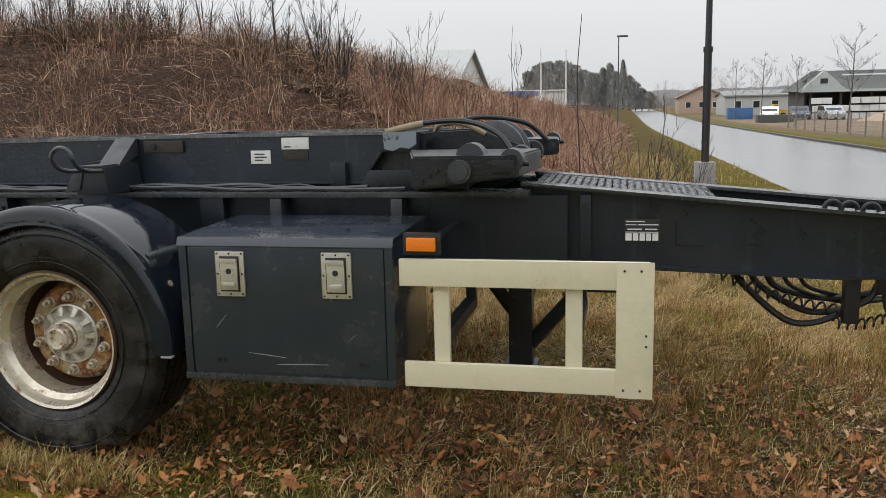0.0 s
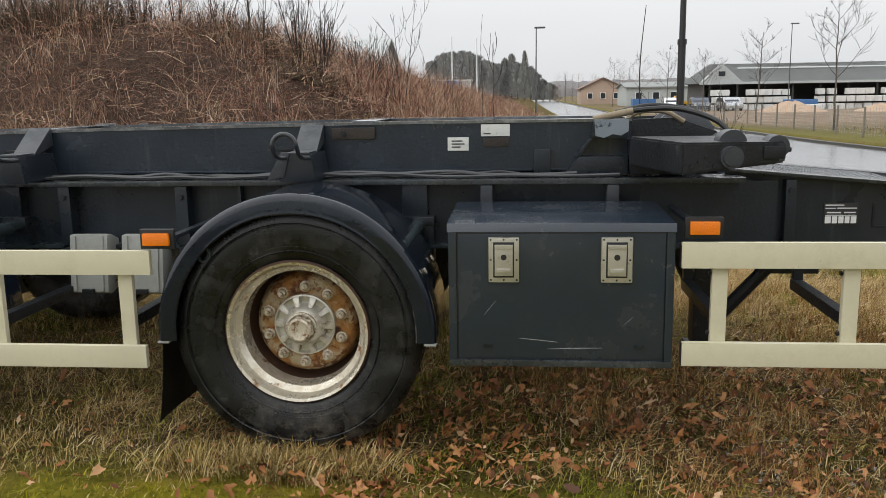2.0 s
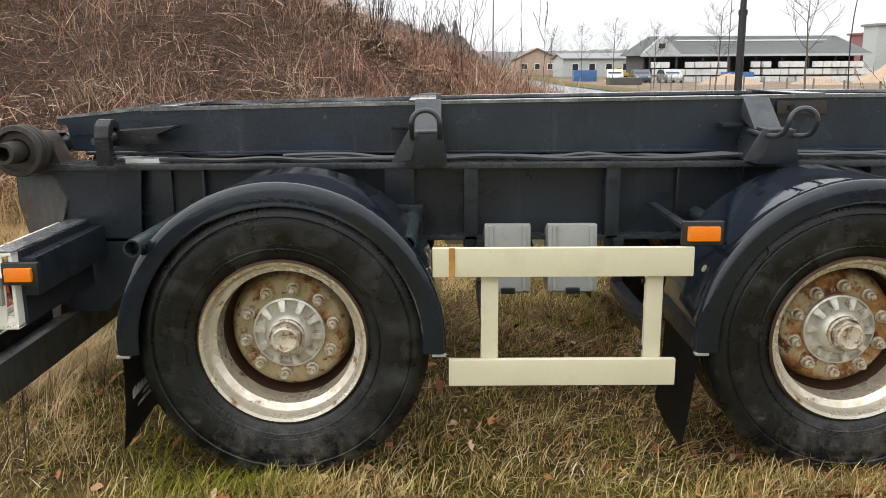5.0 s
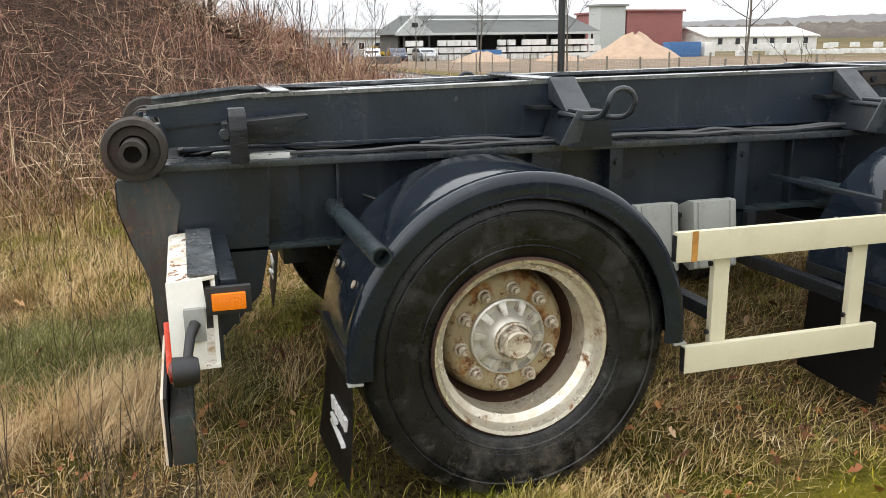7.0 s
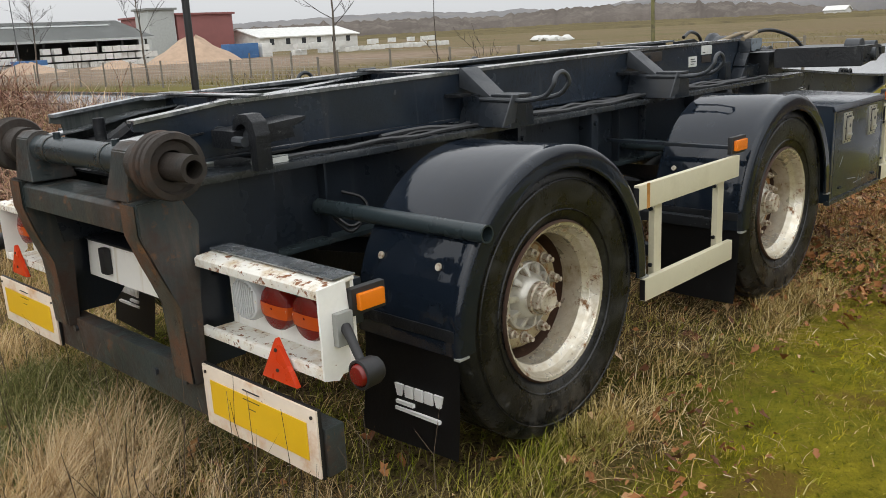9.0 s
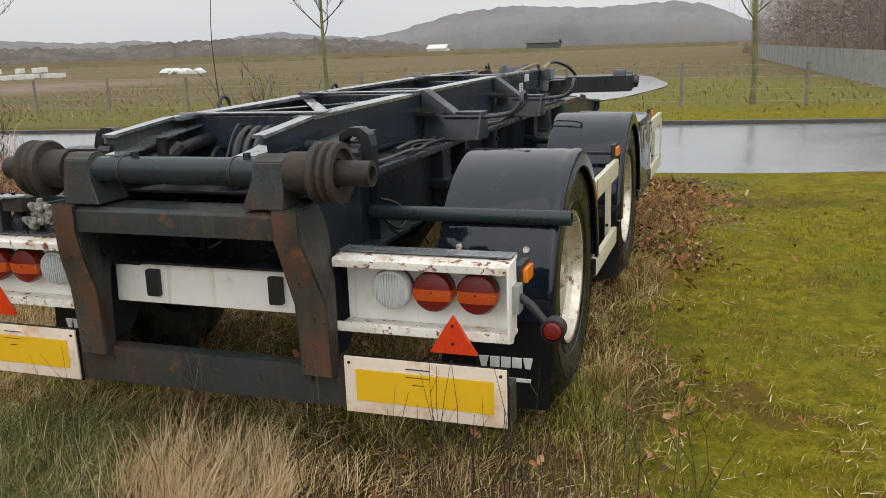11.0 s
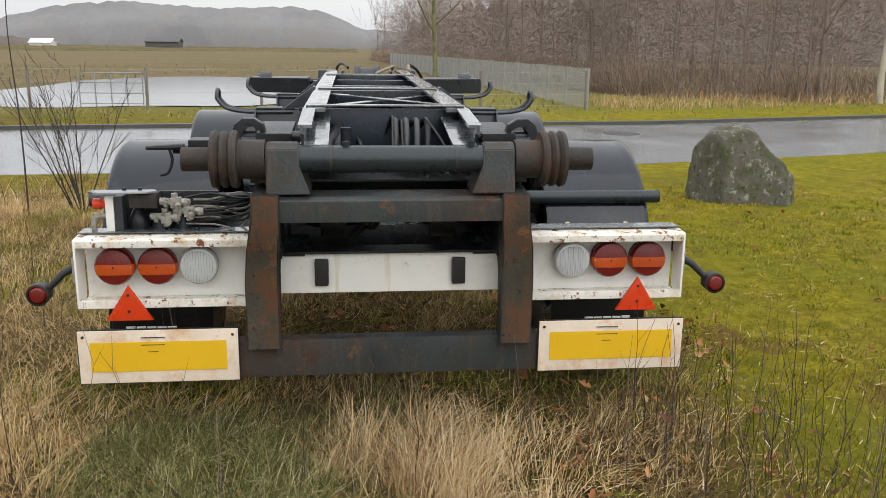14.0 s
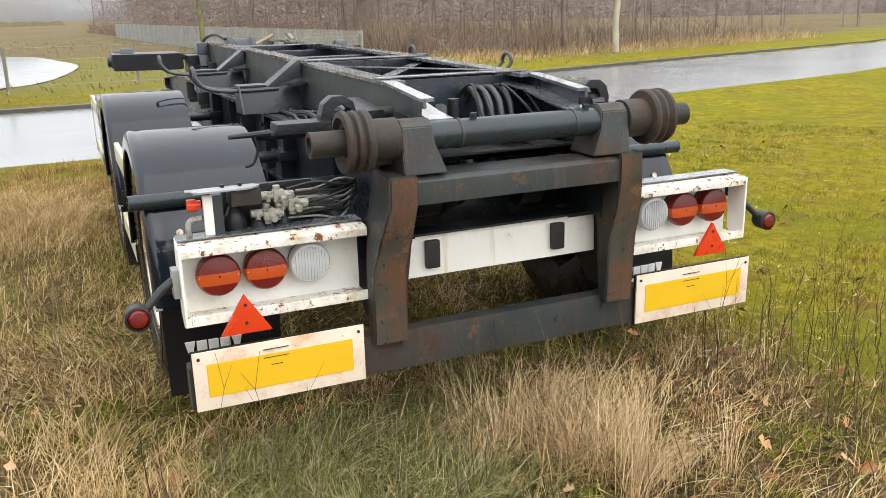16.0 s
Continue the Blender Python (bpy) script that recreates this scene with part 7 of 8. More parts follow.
PUDDLE = (-0.15, 9.9)
G_RUSH = islands("green and tan rushes", [(0.0, (0.06, 0.06, 0.02)), (0.5, (0.16, 0.14, 0.04)), (0.8, (0.34, 0.24, 0.10)), (1.0, (0.50, 0.36, 0.18))])
for cx, cy, hh in ((1.05, 10.5, 0.55), (0.65, 8.98, 0.5), (-0.2, 8.3, 0.4)):
    n = 260
    x, y = cx + rng.normal(0, 0.09, n), cy + rng.normal(0, 0.09, n)
    h = rng.uniform(0.3, 1.0, n) * hh
    solo("rush_clump", blades("rush_clump", rooted(x, y), np.arctan2(y - cy, x - cx) + rng.normal(0, 0.4, n), h, h * rng.uniform(0.05, 0.45, n), rng.uniform(0.005, 0.010, n), G_RUSH, 3), None, "clump of green and tan rushes on the grass", "rushes", group="rush clumps")

# dead weeds standing round the tail
def canes(name, P, h, lean, w, mat, forks, label, cat):
    n = len(P)
    head = rng.uniform(0, 6.28, n)
    V, F, o = [], [], 0
    for i in range(n):
        bm_pts = []
        d = np.array([math.cos(head[i]), math.sin(head[i]), 0])
        seg = 5
        main = [P[i] + d * lean[i] * (t ** 1.6) + np.array([rng.normal(0, 0.01), rng.normal(0, 0.01), h[i] * t]) for t in np.linspace(0, 1, seg)]
        lines = [(main, w[i])]
        for _ in range(forks):
            t = rng.uniform(0.45, 0.9)
            q = main[min(seg - 1, int(t * (seg - 1)))]
            b = rng.uniform(0, 6.28)
            L = h[i] * rng.uniform(0.10, 0.28)
            lines.append(([q, q + np.array([math.cos(b) * L * 0.5, math.sin(b) * L * 0.5, L * 0.8])], w[i] * 0.6))
        for pts, ww in lines:
            for s in (0, 1):
                e = np.array([1.0, 0, 0]) if s else np.array([0, 1.0, 0])
                base = o
                for k, q in enumerate(pts):
                    f = 1 - 0.6 * k / max(1, len(pts) - 1)
                    V += [q - e * ww * f * 0.5, q + e * ww * f * 0.5]
                    if k:
                        F.append((base + 2 * k - 2, base + 2 * k - 1, base + 2 * k + 1, base + 2 * k))
                o += 2 * len(pts)
    return solo(name, mesh_np(name, V, F, mat), None, label, cat, "stuff")


x, y = scatter(130, -8.4, -5.45, 2.5, 5.8)
x2, y2 = scatter(70, -6.9, -5.5, 2.4, 3.3)
x3, y3 = scatter(60, -7.0, -3.0, 5.9, 7.6)
x4, y4 = scatter(55, -6.5, -5.5, 2.4, 3.6)
x, y = np.concatenate([x, x2, x3, x4]), np.concatenate([y, y2, y3, y4])
canes("dead_weeds", rooted(x, y), rng.uniform(0.18, 0.66, len(x)), rng.uniform(0, 0.12, len(x)), rng.uniform(0.003, 0.005, len(x)), G_STEM, 3, "thin dark dead weed stems", "weeds")
x, y = scatter(60, -7.0, -2.5, 7.6, 9.6)
canes("dead_shrub_stems", rooted(x, y), rng.uniform(0.4, 1.0, len(x)), rng.uniform(0.05, 0.4, len(x)), rng.uniform(0.004, 0.009, len(x)), G_STEM, 6, "bare thin shrub stems", "shrub")
x, y = scatter(14, -0.8, 0.9, 8.5, 13.0)
canes("roadside_stems", rooted(x, y), rng.uniform(0.5, 1.3, len(x)), rng.uniform(0.05, 0.35, len(x)), rng.uniform(0.005, 0.010, len(x)), G_STEM, 3, "bare thin shoots beside the road", "shrub")


# brambles over the bank: arching canes, twigs and a dark thicket on top
def arches(name, P, h, L, w, mat, label, lift=0.0, lv=4):
    n = len(P)
    P = P + np.stack([np.zeros(n), np.zeros(n), lift * rng.random(n) ** 1.5], 1)
    head = rng.uniform(0, 6.28, n)
    d = np.stack([np.cos(head), np.sin(head), 0 * head], 1)
    bend = rng.uniform(0.2, 1.1, n)
    V = []
    sideh = head + rng.uniform(0.4, 2.4, n)
    side = np.stack([np.cos(sideh), np.sin(sideh), rng.normal(0, 0.5, n)], 1)
    for k in range(lv):
        t = k / (lv - 1)
        mid = P + d * (L * t ** 1.2)[:, None]
        mid[:, 2] += h * (t * (1 + bend) - bend * t * t)
        mid += rng.normal(0, 1, (n, 3)) * (0.016 + 0.045 * np.abs(h) * (t < 1))[:, None] * t
        ww = (w * (1 - 0.65 * t))[:, None] * 0.5
        V += [mid - side * ww, mid + side * ww]
    V = np.stack(V, 1).reshape(-1, 3)
    F = np.array([(2 * k, 2 * k + 1, 2 * k + 3, 2 * k + 2) for k in range(lv - 1)])
    F = (np.arange(n)[:, None, None] * 2 * lv + F[None]).reshape(-1, 4)
    return solo(name, mesh_np(name, V, F, mat), None, label, "brambles", "stuff")


def on_bank(n, x0=-32, x1=0.2, y0=8.3, y1=34):
    x = x1 - (x1 - x0) * rng.random(n) ** 1.35
    y = y0 + (y1 - y0) * rng.random(n) ** 1.7
    keep = (x < -0.3 + 0.5 * wob(x, y, 0.7)) & (mound(x, y) > 0.02)
    return rooted(x[keep], y[keep], 0.03)


P = on_bank(165000)
n = len(P)
clump = np.clip(0.6 + 0.75 * wob(P[:, 0], P[:, 1], 1.3, 6) + 0.4 * wob(P[:, 0], P[:, 1], 3.1, 2), 0.1, 1.8)
P[:, 2] += 0.28 * (clump - 0.6) * rng.random(n)
arches("bramble_thicket", P, rng.uniform(-0.15, 0.45, n) * clump, 0.06 + 0.55 * rng.random(n) ** 2, rng.uniform(0.004, 0.010, n), G_BRAMBLE, "red-brown bramble canes covering the bank", lift=0.55, lv=3)
P = on_bank(22000)
n = len(P)
clump = np.clip(0.5 + 0.9 * wob(P[:, 0], P[:, 1], 1.3, 6) + 0.5 * wob(P[:, 0], P[:, 1], 2.7, 8), 0.15, 1.6)
arches("upright_canes", P, rng.uniform(0.2, 0.75, n) * clump * (0.4 + 0.6 * smooth(-1.5, -5.0, P[:, 0])), rng.uniform(0.0, 0.45, n), rng.uniform(0.004, 0.010, n), G_BRAMBLE, "thin upright tan stems on the bank")
P = on_bank(5000, y0=9, y1=30)
n = len(P)
arches("dry_canes", P, rng.uniform(0.25, 0.75, n), rng.uniform(0.02, 0.5, n), rng.uniform(0.004, 0.009, n), G_STEM, "grey-brown dead stems among the brambles")
P = on_bank(32000, x0=-22, x1=-4.6, y0=13.6, y1=24)
P = P[wob(P[:, 0], P[:, 1], 0.9, 5) + 0.3 * wob(P[:, 0], P[:, 1], 2.5, 5) > 0.0]
n = len(P)
arches("hedge_shoots", P, (0.15 + 0.75 * rng.random(n) ** 2.2) * (0.35 + 0.65 * smooth(-4.8, -7.5, P[:, 0])), rng.uniform(0.05, 0.6, n), rng.uniform(0.007, 0.017, n), G_STEM, "dark leafless shoots on top of the bank")
n = 30000
y = 14 + 62 * rng.random(n) ** 1.4
x = rng.uniform(-4.5, 0.2, n)
arches("roadside_thicket", rooted(x, y, 0.02), rng.uniform(0.2, 0.75, n) * (0.25 + 0.85 * smooth(0.3, -1.3, x + 0.01 * (y - 20))) * np.clip(1 + 0.5 * wob(x, y, 0.6, 4), 0.5, 1.5), rng.uniform(0.05, 0.6, n), rng.uniform(0.006, 0.016, n), G_BRAMBLE, "brown thicket along the verge", lv=3)


# ---- trees ----
def branch_set(seed, height, trunk_r, first=0.35, levels=3, spread=0.75, count=(11, 5, 4), up=0.35):
    """Trunk and bare branches as (points, radius) runs."""
    r = random.Random(seed)
    runs = []
    lean = Vector((r.uniform(-0.03, 0.03), r.uniform(-0.03, 0.03), 0))
    trunk = [Vector((0, 0, 0))]
    for k in range(1, 9):
        t = k / 8
        trunk.append(Vector((0, 0, height * t)) + lean * height * t + Vector((r.uniform(-1, 1), r.uniform(-1, 1), 0)) * height * 0.006)
    runs.append((0, trunk, trunk_r, trunk_r * 0.18))

    def grow(base, d, length, rad, level):
        pts, p, q = [base], base, d.normalized()
        for k in range(4):
            q = (q + Vector((r.gauss(0, 0.13), r.gauss(0, 0.13), up * 0.30 + r.gauss(0, 0.08)))).normalized()
            p = p + q * length / 4
            pts.append(p)
        runs.append((level, pts, rad, rad * 0.35))
        if level < levels:
            for _ in range(count[level]):
                i = r.randint(1, 3)
                a = pts[i].lerp(pts[i + 1], r.random())
                dd = (pts[i + 1] - pts[i]).normalized() + Vector((r.gauss(0, spread), r.gauss(0, spread), r.gauss(0.1, spread * 0.6)))
                grow(a, dd, length * r.uniform(0.35, 0.6), rad * 0.5, level + 1)

    for k in range(count[0]):
        t = first + (0.97 - first) * (k + r.random()) / count[0]
        i = min(7, int(t * 8))
        a = trunk[i].lerp(trunk[i + 1], t * 8 - i)
        ang = k * 2.4 + r.uniform(-0.5, 0.5)
        d = Vector((math.cos(ang), math.sin(ang), r.uniform(0.5, 1.1)))
        grow(a, d, height * (0.40 - 0.27 * (t - first) / (1 - first)) * r.uniform(0.7, 1.15), trunk_r * 0.34 * (1.1 - t * 0.6), 1)
    return runs


def tree(name, base, seed, height, trunk_r, label, bark=None, twig=None, **kw):
    runs = branch_set(seed, height, trunk_r, **kw)
    z = float(ground_z(base[0], base[1])) - 0.03
    ob = thing(name, (base[0], base[1], z), label, "tree", "roadside trees")
    off = Vector((base[0], base[1], z))
    bm = bmesh.new()
    lv, pts, r0, r1 = runs[0]
    tube(bm, [p + off for p in pts], r0, 10, r1)
    part("trunk", bm, bark or M_BARK, ob)
    bm = bmesh.new()
    for lv, pts, r0, r1 in runs[1:]:
        tube(bm, [p + off for p in pts], max(r0, 0.006), 5 if lv < 2 else 3, max(r1, 0.004))
    part("crown", bm, twig or M_TWIG, ob, "bare winter branches")
    return ob


def shrub(base, seed, height, stems, label, spread=0.3, mat=None, count=(7, 3, 2), thick=0.0045, first=0.2):
    """Several thin stems from one root, each with its twigs."""
    r = random.Random(seed)
    off = Vector((base[0], base[1], float(ground_z(*base)) - 0.03))
    ob = thing("bare_shrub", off, label, "shrub", "bare shrubs")
    stem_bm, twig_bm = bmesh.new(), bmesh.new()
    for k in range(stems):
        a = r.uniform(0, 2 * math.pi)
        lean = Vector((math.cos(a), math.sin(a), 0)) * r.uniform(0.02, spread)
        root = off + Vector((math.cos(a), math.sin(a), 0)) * r.uniform(0.0, 0.10)
        for lv, pts, r0, r1 in branch_set(seed * 31 + k, height * r.uniform(0.55, 1.0), thick * 2, first=first, levels=2, count=count, up=0.9, spread=0.42):
            tube(twig_bm if lv else stem_bm, [root + q + lean * q.z for q in pts], max(r0, thick * 0.55), 4 if lv == 0 else 3, max(r1, thick * 0.3))
    part("stem", stem_bm, mat or M_TWIG, ob)
    part("crown", twig_bm, mat or M_TWIG, ob)
    return ob


for k, (yy, h) in enumerate(((24.2, 5.2), (37.4, 5.4), (49.6, 5.0), (64.2, 4.6), (79.5, 5.6), (97.5, 6.0), (126.0, 6.4))):
    tree("roadside_tree", (11.8, yy), 20 + k, h, 0.055, "young bare roadside tree on the verge")
tree("roadside_tree", (15.6, 14.3), 11, 6.3, 0.07, "bare young tree with greenish lower trunk", M_BARK_MOSS, count=(14, 5, 4), first=0.32)
tree("roadside_tree", (17.0, 1.95), 12, 6.6, 0.085, "bare young tree with greenish mossy trunk", M_BARK_MOSS, M_BARK_MOSS, count=(15, 5, 4), first=0.27)
tree("birch_tree", (20.5, -14.7), 13, 9.0, 0.13, "pale-barked bare tree at the wood's edge", M_BIRCH, first=0.55)
CREST = ((-3.55, 14.6, 1.5, 4), (-4.2, 14.9, 1.0, 8), (-5.0, 14.8, 1.15, 10), (-5.5, 15.2, 1.2, 9), (-6.15, 15.0, 1.0, 3), (-6.9, 15.2, 1.0, 5), (-7.7, 15.0, 1.3, 5), (-8.5, 15.3, 0.9, 8), (-9.2, 15.2, 1.0, 9), (-9.9, 15.6, 1.1, 9), (-10.8, 15.3, 1.2, 9), (-11.6, 15.8, 1.2, 9), (-12.7, 15.6, 1.3, 8), (-14.0, 16.0, 1.3, 8), (-15.6, 16.0, 1.3, 8), (-17.5, 16.2, 1.3, 7))
for k, (x_, y_, h_, n_) in enumerate(CREST):
    shrub((x_, y_), 50 + k, h_ * 1.25 + 0.15, n_, "dark leafless shrub on the crest of the bank", spread=0.35, thick=0.007)
tree("bank_sapling", (-6.35, 15.1), 14, 1.7, 0.030, "dark bare sapling on the bank", M_TWIG, first=0.45, count=(9, 3, 2), spread=0.5, up=0.7)
shrub((-2.85, 15.4), 91, 1.9, 5, "thin bare upright shoots on the bank", spread=0.25, count=(3, 1, 1))
tree("bank_sapling", (-2.0, 16.3), 17, 2.1, 0.010, "thin straight bare sapling by the verge", M_TWIG, first=0.6, count=(4, 1, 1), spread=0.3, up=1.0)
for x_, y_, h_ in ((-0.40, 7.6, 2.35), (0.35, 12.4, 1.2), (-2.3, 17.8, 2.6)):
    z_ = float(ground_z(x_, y_))
    solo("bare_shoot", tube(bmesh.new(), curve_through([(x_, y_, z_ - 0.05), (x_ + 0.02, y_, z_ + h_ * 0.4), (x_ - 0.01, y_ + 0.02, z_ + h_ * 0.75), (x_ + 0.03, y_, z_ + h_)], 3), 0.009, 6, 0.003), M_TWIG, "thin straight bare shoot by the verge", "shoot", group="bare shoots")
shrub((0.15, 7.24), 36, 1.55, 9, "bare many-stemmed shrub beyond the trailer", spread=0.42, count=(7, 3, 2), thick=0.005)
shrub((0.9, 12.2), 26, 1.2, 7, "small bare shrub in the dry grass", spread=0.4)
shrub((0.2, 9.4), 27, 0.9, 6, "small bare shrub in the dry grass", spread=0.4)


def run_mesh(runs, off, V, F, o, scale=1.0, seg=3):
    for lv, pts, r0, r1 in runs:
        n = len(pts)
        for k, p in enumerate(pts):
            rr = max(0.012, (r0 + (r1 - r0) * k / (n - 1))) * scale
            for s in range(seg):
                a = 2 * math.pi * s / seg + 0.4
                V.append((p.x * scale + off[0] + rr * math.cos(a), p.y * scale + off[1] + rr * math.sin(a), p.z * scale + off[2]))
            if k:
                for s in range(seg):
                    a_, b_ = o + (k - 1) * seg + s, o + (k - 1) * seg + (s + 1) % seg
                    F.append((a_, b_, b_ + seg, a_ + seg))
        o += n * seg
    return o


# the wood beyond the road, its edge running along the fence
def wood_edge(x):
    return np.interp(x, [18, 21, 24, 32, 45, 75, 130], [-22, -11, -6.5, -5.0, -2.8, -0.8, 2.5])


variants = [branch_set(200 + k, 9 + k % 3, 0.05 + 0.02 * (k % 4), first=0.12, levels=2, count=(18, 5, 0), up=0.45) for k in range(6)]
r = random.Random(5)
tree_meshes = []
for runs in variants:
    pair_ = []
    for nm, rs in (("trunk", runs[:1]), ("crown", runs[1:])):
        V, F = [], []
        run_mesh(rs, (0, 0, 0), V, F, 0)
        pair_.append((nm, mesh_np(nm, V, F, G_WOODS)))
    tree_meshes.append(pair_)
made = 0
while made < 140:
    px = 21.5 + 100 * r.random() ** 1.6
    py = float(wood_edge(px)) - 1.0 - 42 * r.random() ** 1.3
    if px < float(far_edge(py)) + 6.5:
        continue
    wt = thing("winter_tree", (px, py, float(ground_z(px, py)) - 0.03), "leafless grey-brown tree in the wood beyond the road", "tree", "trees of the wood")
    wt.scale = (r.uniform(0.75, 1.3),) * 3
    wt.rotation_euler[2] = r.uniform(0, 6.28)
    for nm, me_ in tree_meshes[made % 6]:
        sub(nm, me_, wt)
    made += 1


def in_wood(n, depth, skew, gap=0.0):
    x = 20.0 + 95 * rng.random(n) ** 1.7
    y = wood_edge(x) - gap - depth * rng.random(n) ** skew
    keep = x > far_edge(y) + 5.5
    return rooted(x[keep], y[keep])


P = in_wood(120000, 30, 1.3, 0.6)
n = len(P)
far = np.clip((P[:, 0] - 20) / 60, 0, 1)
P[:, 2] += 1.0 + rng.random(n) ** 0.9 * (5.5 + 3.0 * wob(P[:, 0], P[:, 1], 0.28, 4))
arches("wood_twigs", P, rng.uniform(-0.25, 0.55, n), rng.uniform(0.25, 1.2, n), rng.uniform(0.007, 0.018, n) * (1 + 1.2 * far), G_WOODS, "fine bare twigs filling the wood", lv=3)
P = in_wood(42000, 26, 2.4)
n = len(P)
arches("wood_undergrowth", P, rng.uniform(0.3, 1.7, n) * np.clip(0.8 + 0.6 * wob(P[:, 0], P[:, 1], 0.5, 2), 0.25, 1.5), rng.uniform(0.1, 1.2, n), rng.uniform(0.008, 0.020, n), G_SCRUB, "brown undergrowth at the wood's edge", lv=3)
x, y = scatter(14000, 16.5, 30, -30, -3.4)
keep = (x > far_edge(y) + 3.6 + 0.7 * wob(x, y, 0.8, 3)) & (x < far_edge(y) + 8)
P = rooted(x[keep], y[keep])
n = len(P)
solo("wood_edge_grass", blades("wood_edge_grass", P, rng.uniform(0, 6.28, n), rng.uniform(0.2, 0.55, n), rng.uniform(0.1, 0.45, n), rng.uniform(0.010, 0.02, n), G_STRAW, 3), None, "straw grass along the wood's edge", "grass", "stuff")


# ---- rock by the road ----
bm = bmesh.new()
bmesh.ops.create_icosphere(bm, subdivisions=5, radius=1.0)
for v in bm.verts:
    p = v.co.copy()
    d = p.copy()
    for nrm, cut in ((Vector((-0.95, 0.10, 0.22)), 0.66), (Vector((-0.25, 0.97, 0.06)), 0.70), (Vector((-0.1, -0.60, 0.80)), 0.62), (Vector((0.05, 0.12, 1.0)), 0.84), (Vector((0.1, -1.0, 0.05)), 0.76), (Vector((1.0, 0.1, 0.25)), 0.72), (Vector((-0.6, -0.75, 0.2)), 0.78)):
        nn = nrm.normalized()
        ex = d.dot(nn) - cut
        if ex > 0:
            d -= nn * ex * 0.93
    d += p * (0.06 * noise.noise(p * 2.1) + 0.035 * noise.noise(p * 6.0) + 0.02 * noise.noise(p * 15.0))
    v.co = Vector((d.x * 0.58, d.y * 0.68, d.z * 0.86))
me = finish(bm, "boulder", M_STONE, 60)
rock = solo("boulder", me, None, "large lichened grey granite boulder on the lawn", "boulder")
rock.location = (0.62, -0.12, 0.03)


# ---- fences, gate, pond beyond the road ----
M_POND = surface("still shallow water", (0.10, 0.11, 0.11), 0.08, vary=0.1, broad=0.6, bump=0.05, bump_scale=4, rough_vary=0.03)
bm = bmesh.new()
outl = []
for k in range(40):
    a = 2 * math.pi * k / 40
    w = (1 + 0.04 * math.sin(3 * a + 1) + 0.03 * math.sin(7 * a)) / (abs(math.cos(a)) ** 3 + abs(math.sin(a)) ** 3) ** (1 / 3)
    outl.append((28.8 + 12.4 * w * math.cos(a), 11.6 + 6.2 * w * math.sin(a)))
bm.faces.new([bm.verts.new((a, b, -0.165)) for a, b in outl])
solo("pond", bm, M_POND, "flooded pale puddle on the field", "water", "structure")

bm = bmesh.new()
outl = []
for k in range(28):
    a = 2 * math.pi * k / 28
    w = 1 + 0.18 * math.sin(3 * a + 0.4) + 0.12 * math.sin(5 * a + 2)
    outl.append((PUDDLE[0] + 0.42 * w * math.cos(a), PUDDLE[1] + 0.75 * w * math.sin(a)))
pz = float(ground_z(*PUDDLE)) + 0.022
bm.faces.new([bm.verts.new((a, b, pz)) for a, b in outl])
solo("puddle", bm, M_POND, "small rain puddle in the grass", "water", "structure")

M_WIRE = surface("thin fence wire", (0.36, 0.36, 0.34), 0.6, metal=0.3, vary=0.2, bump=0.0)


def fence_run(a, b, n_posts, height, label, post_r=0.045, wires=5, mesh_step=0.0, mat=None, wire_r=0.003):
    A, B = Vector(a), Vector(b)
    f = thing("fence", (*a, float(ground_z(*a))), label, "fence", "fences")
    tops = []
    for k in range(n_posts):
        p = A.lerp(B, k / (n_posts - 1))
        z = float(ground_z(p.x, p.y))
        tops.append((p.x, p.y, z))
        part("post", tube(bmesh.new(), [(p.x, p.y, z - 0.05), (p.x, p.y, z + height)], post_r, 8), mat or M_WOOD, f)
    bm = bmesh.new()
    for w in range(wires):
        h = height * (0.12 + 0.84 * w / max(1, wires - 1))
        tube(bm, [(x_, y_, z_ + h) for x_, y_, z_ in tops], wire_r, 3)
    if mesh_step:
        L = (B - A).length
        for k in range(int(L / mesh_step)):
            p = A.lerp(B, k * mesh_step / L)
            z = float(ground_z(p.x, p.y))
            tube(bm, [(p.x, p.y, z + 0.05), (p.x, p.y, z + height)], wire_r * 1.5, 3)
    part("wire", bm, M_WIRE, f)
    return f


fence_run((16.3, 36.0), (16.5, -2.6), 13, 1.15, "wire fence with wooden posts along the field", wires=4)
fence_run((16.7, -2.7), (75.0, 0.6), 28, 1.25, "wire mesh fence running along the wood", 0.05, 16, 0.07, M_CONCRETE, 0.0055)
fence_run((10.9, 24.0), (10.6, 60.0), 15, 1.1, "low wire fence along the yard", 0.04, 8, 0.25)
g = thing("field_gate", (17.2, 11.4, float(ground_z(17.2, 11.4))), "galvanised field gate standing at the water's edge", "gate")
for z in (0.12, 0.42, 0.72, 1.0):
    part("gate_rail", tube(bmesh.new(), [(17.2, 10.55, -0.22 + z), (17.2, 12.35, -0.22 + z)], 0.016, 6), M_GALV, g)
for y_ in (10.55, 11.0, 11.45, 11.9, 12.35):
    part("gate_post", tube(bmesh.new(), [(17.2, y_, -0.26), (17.2, y_, 0.80)], 0.018, 6), M_GALV, g)

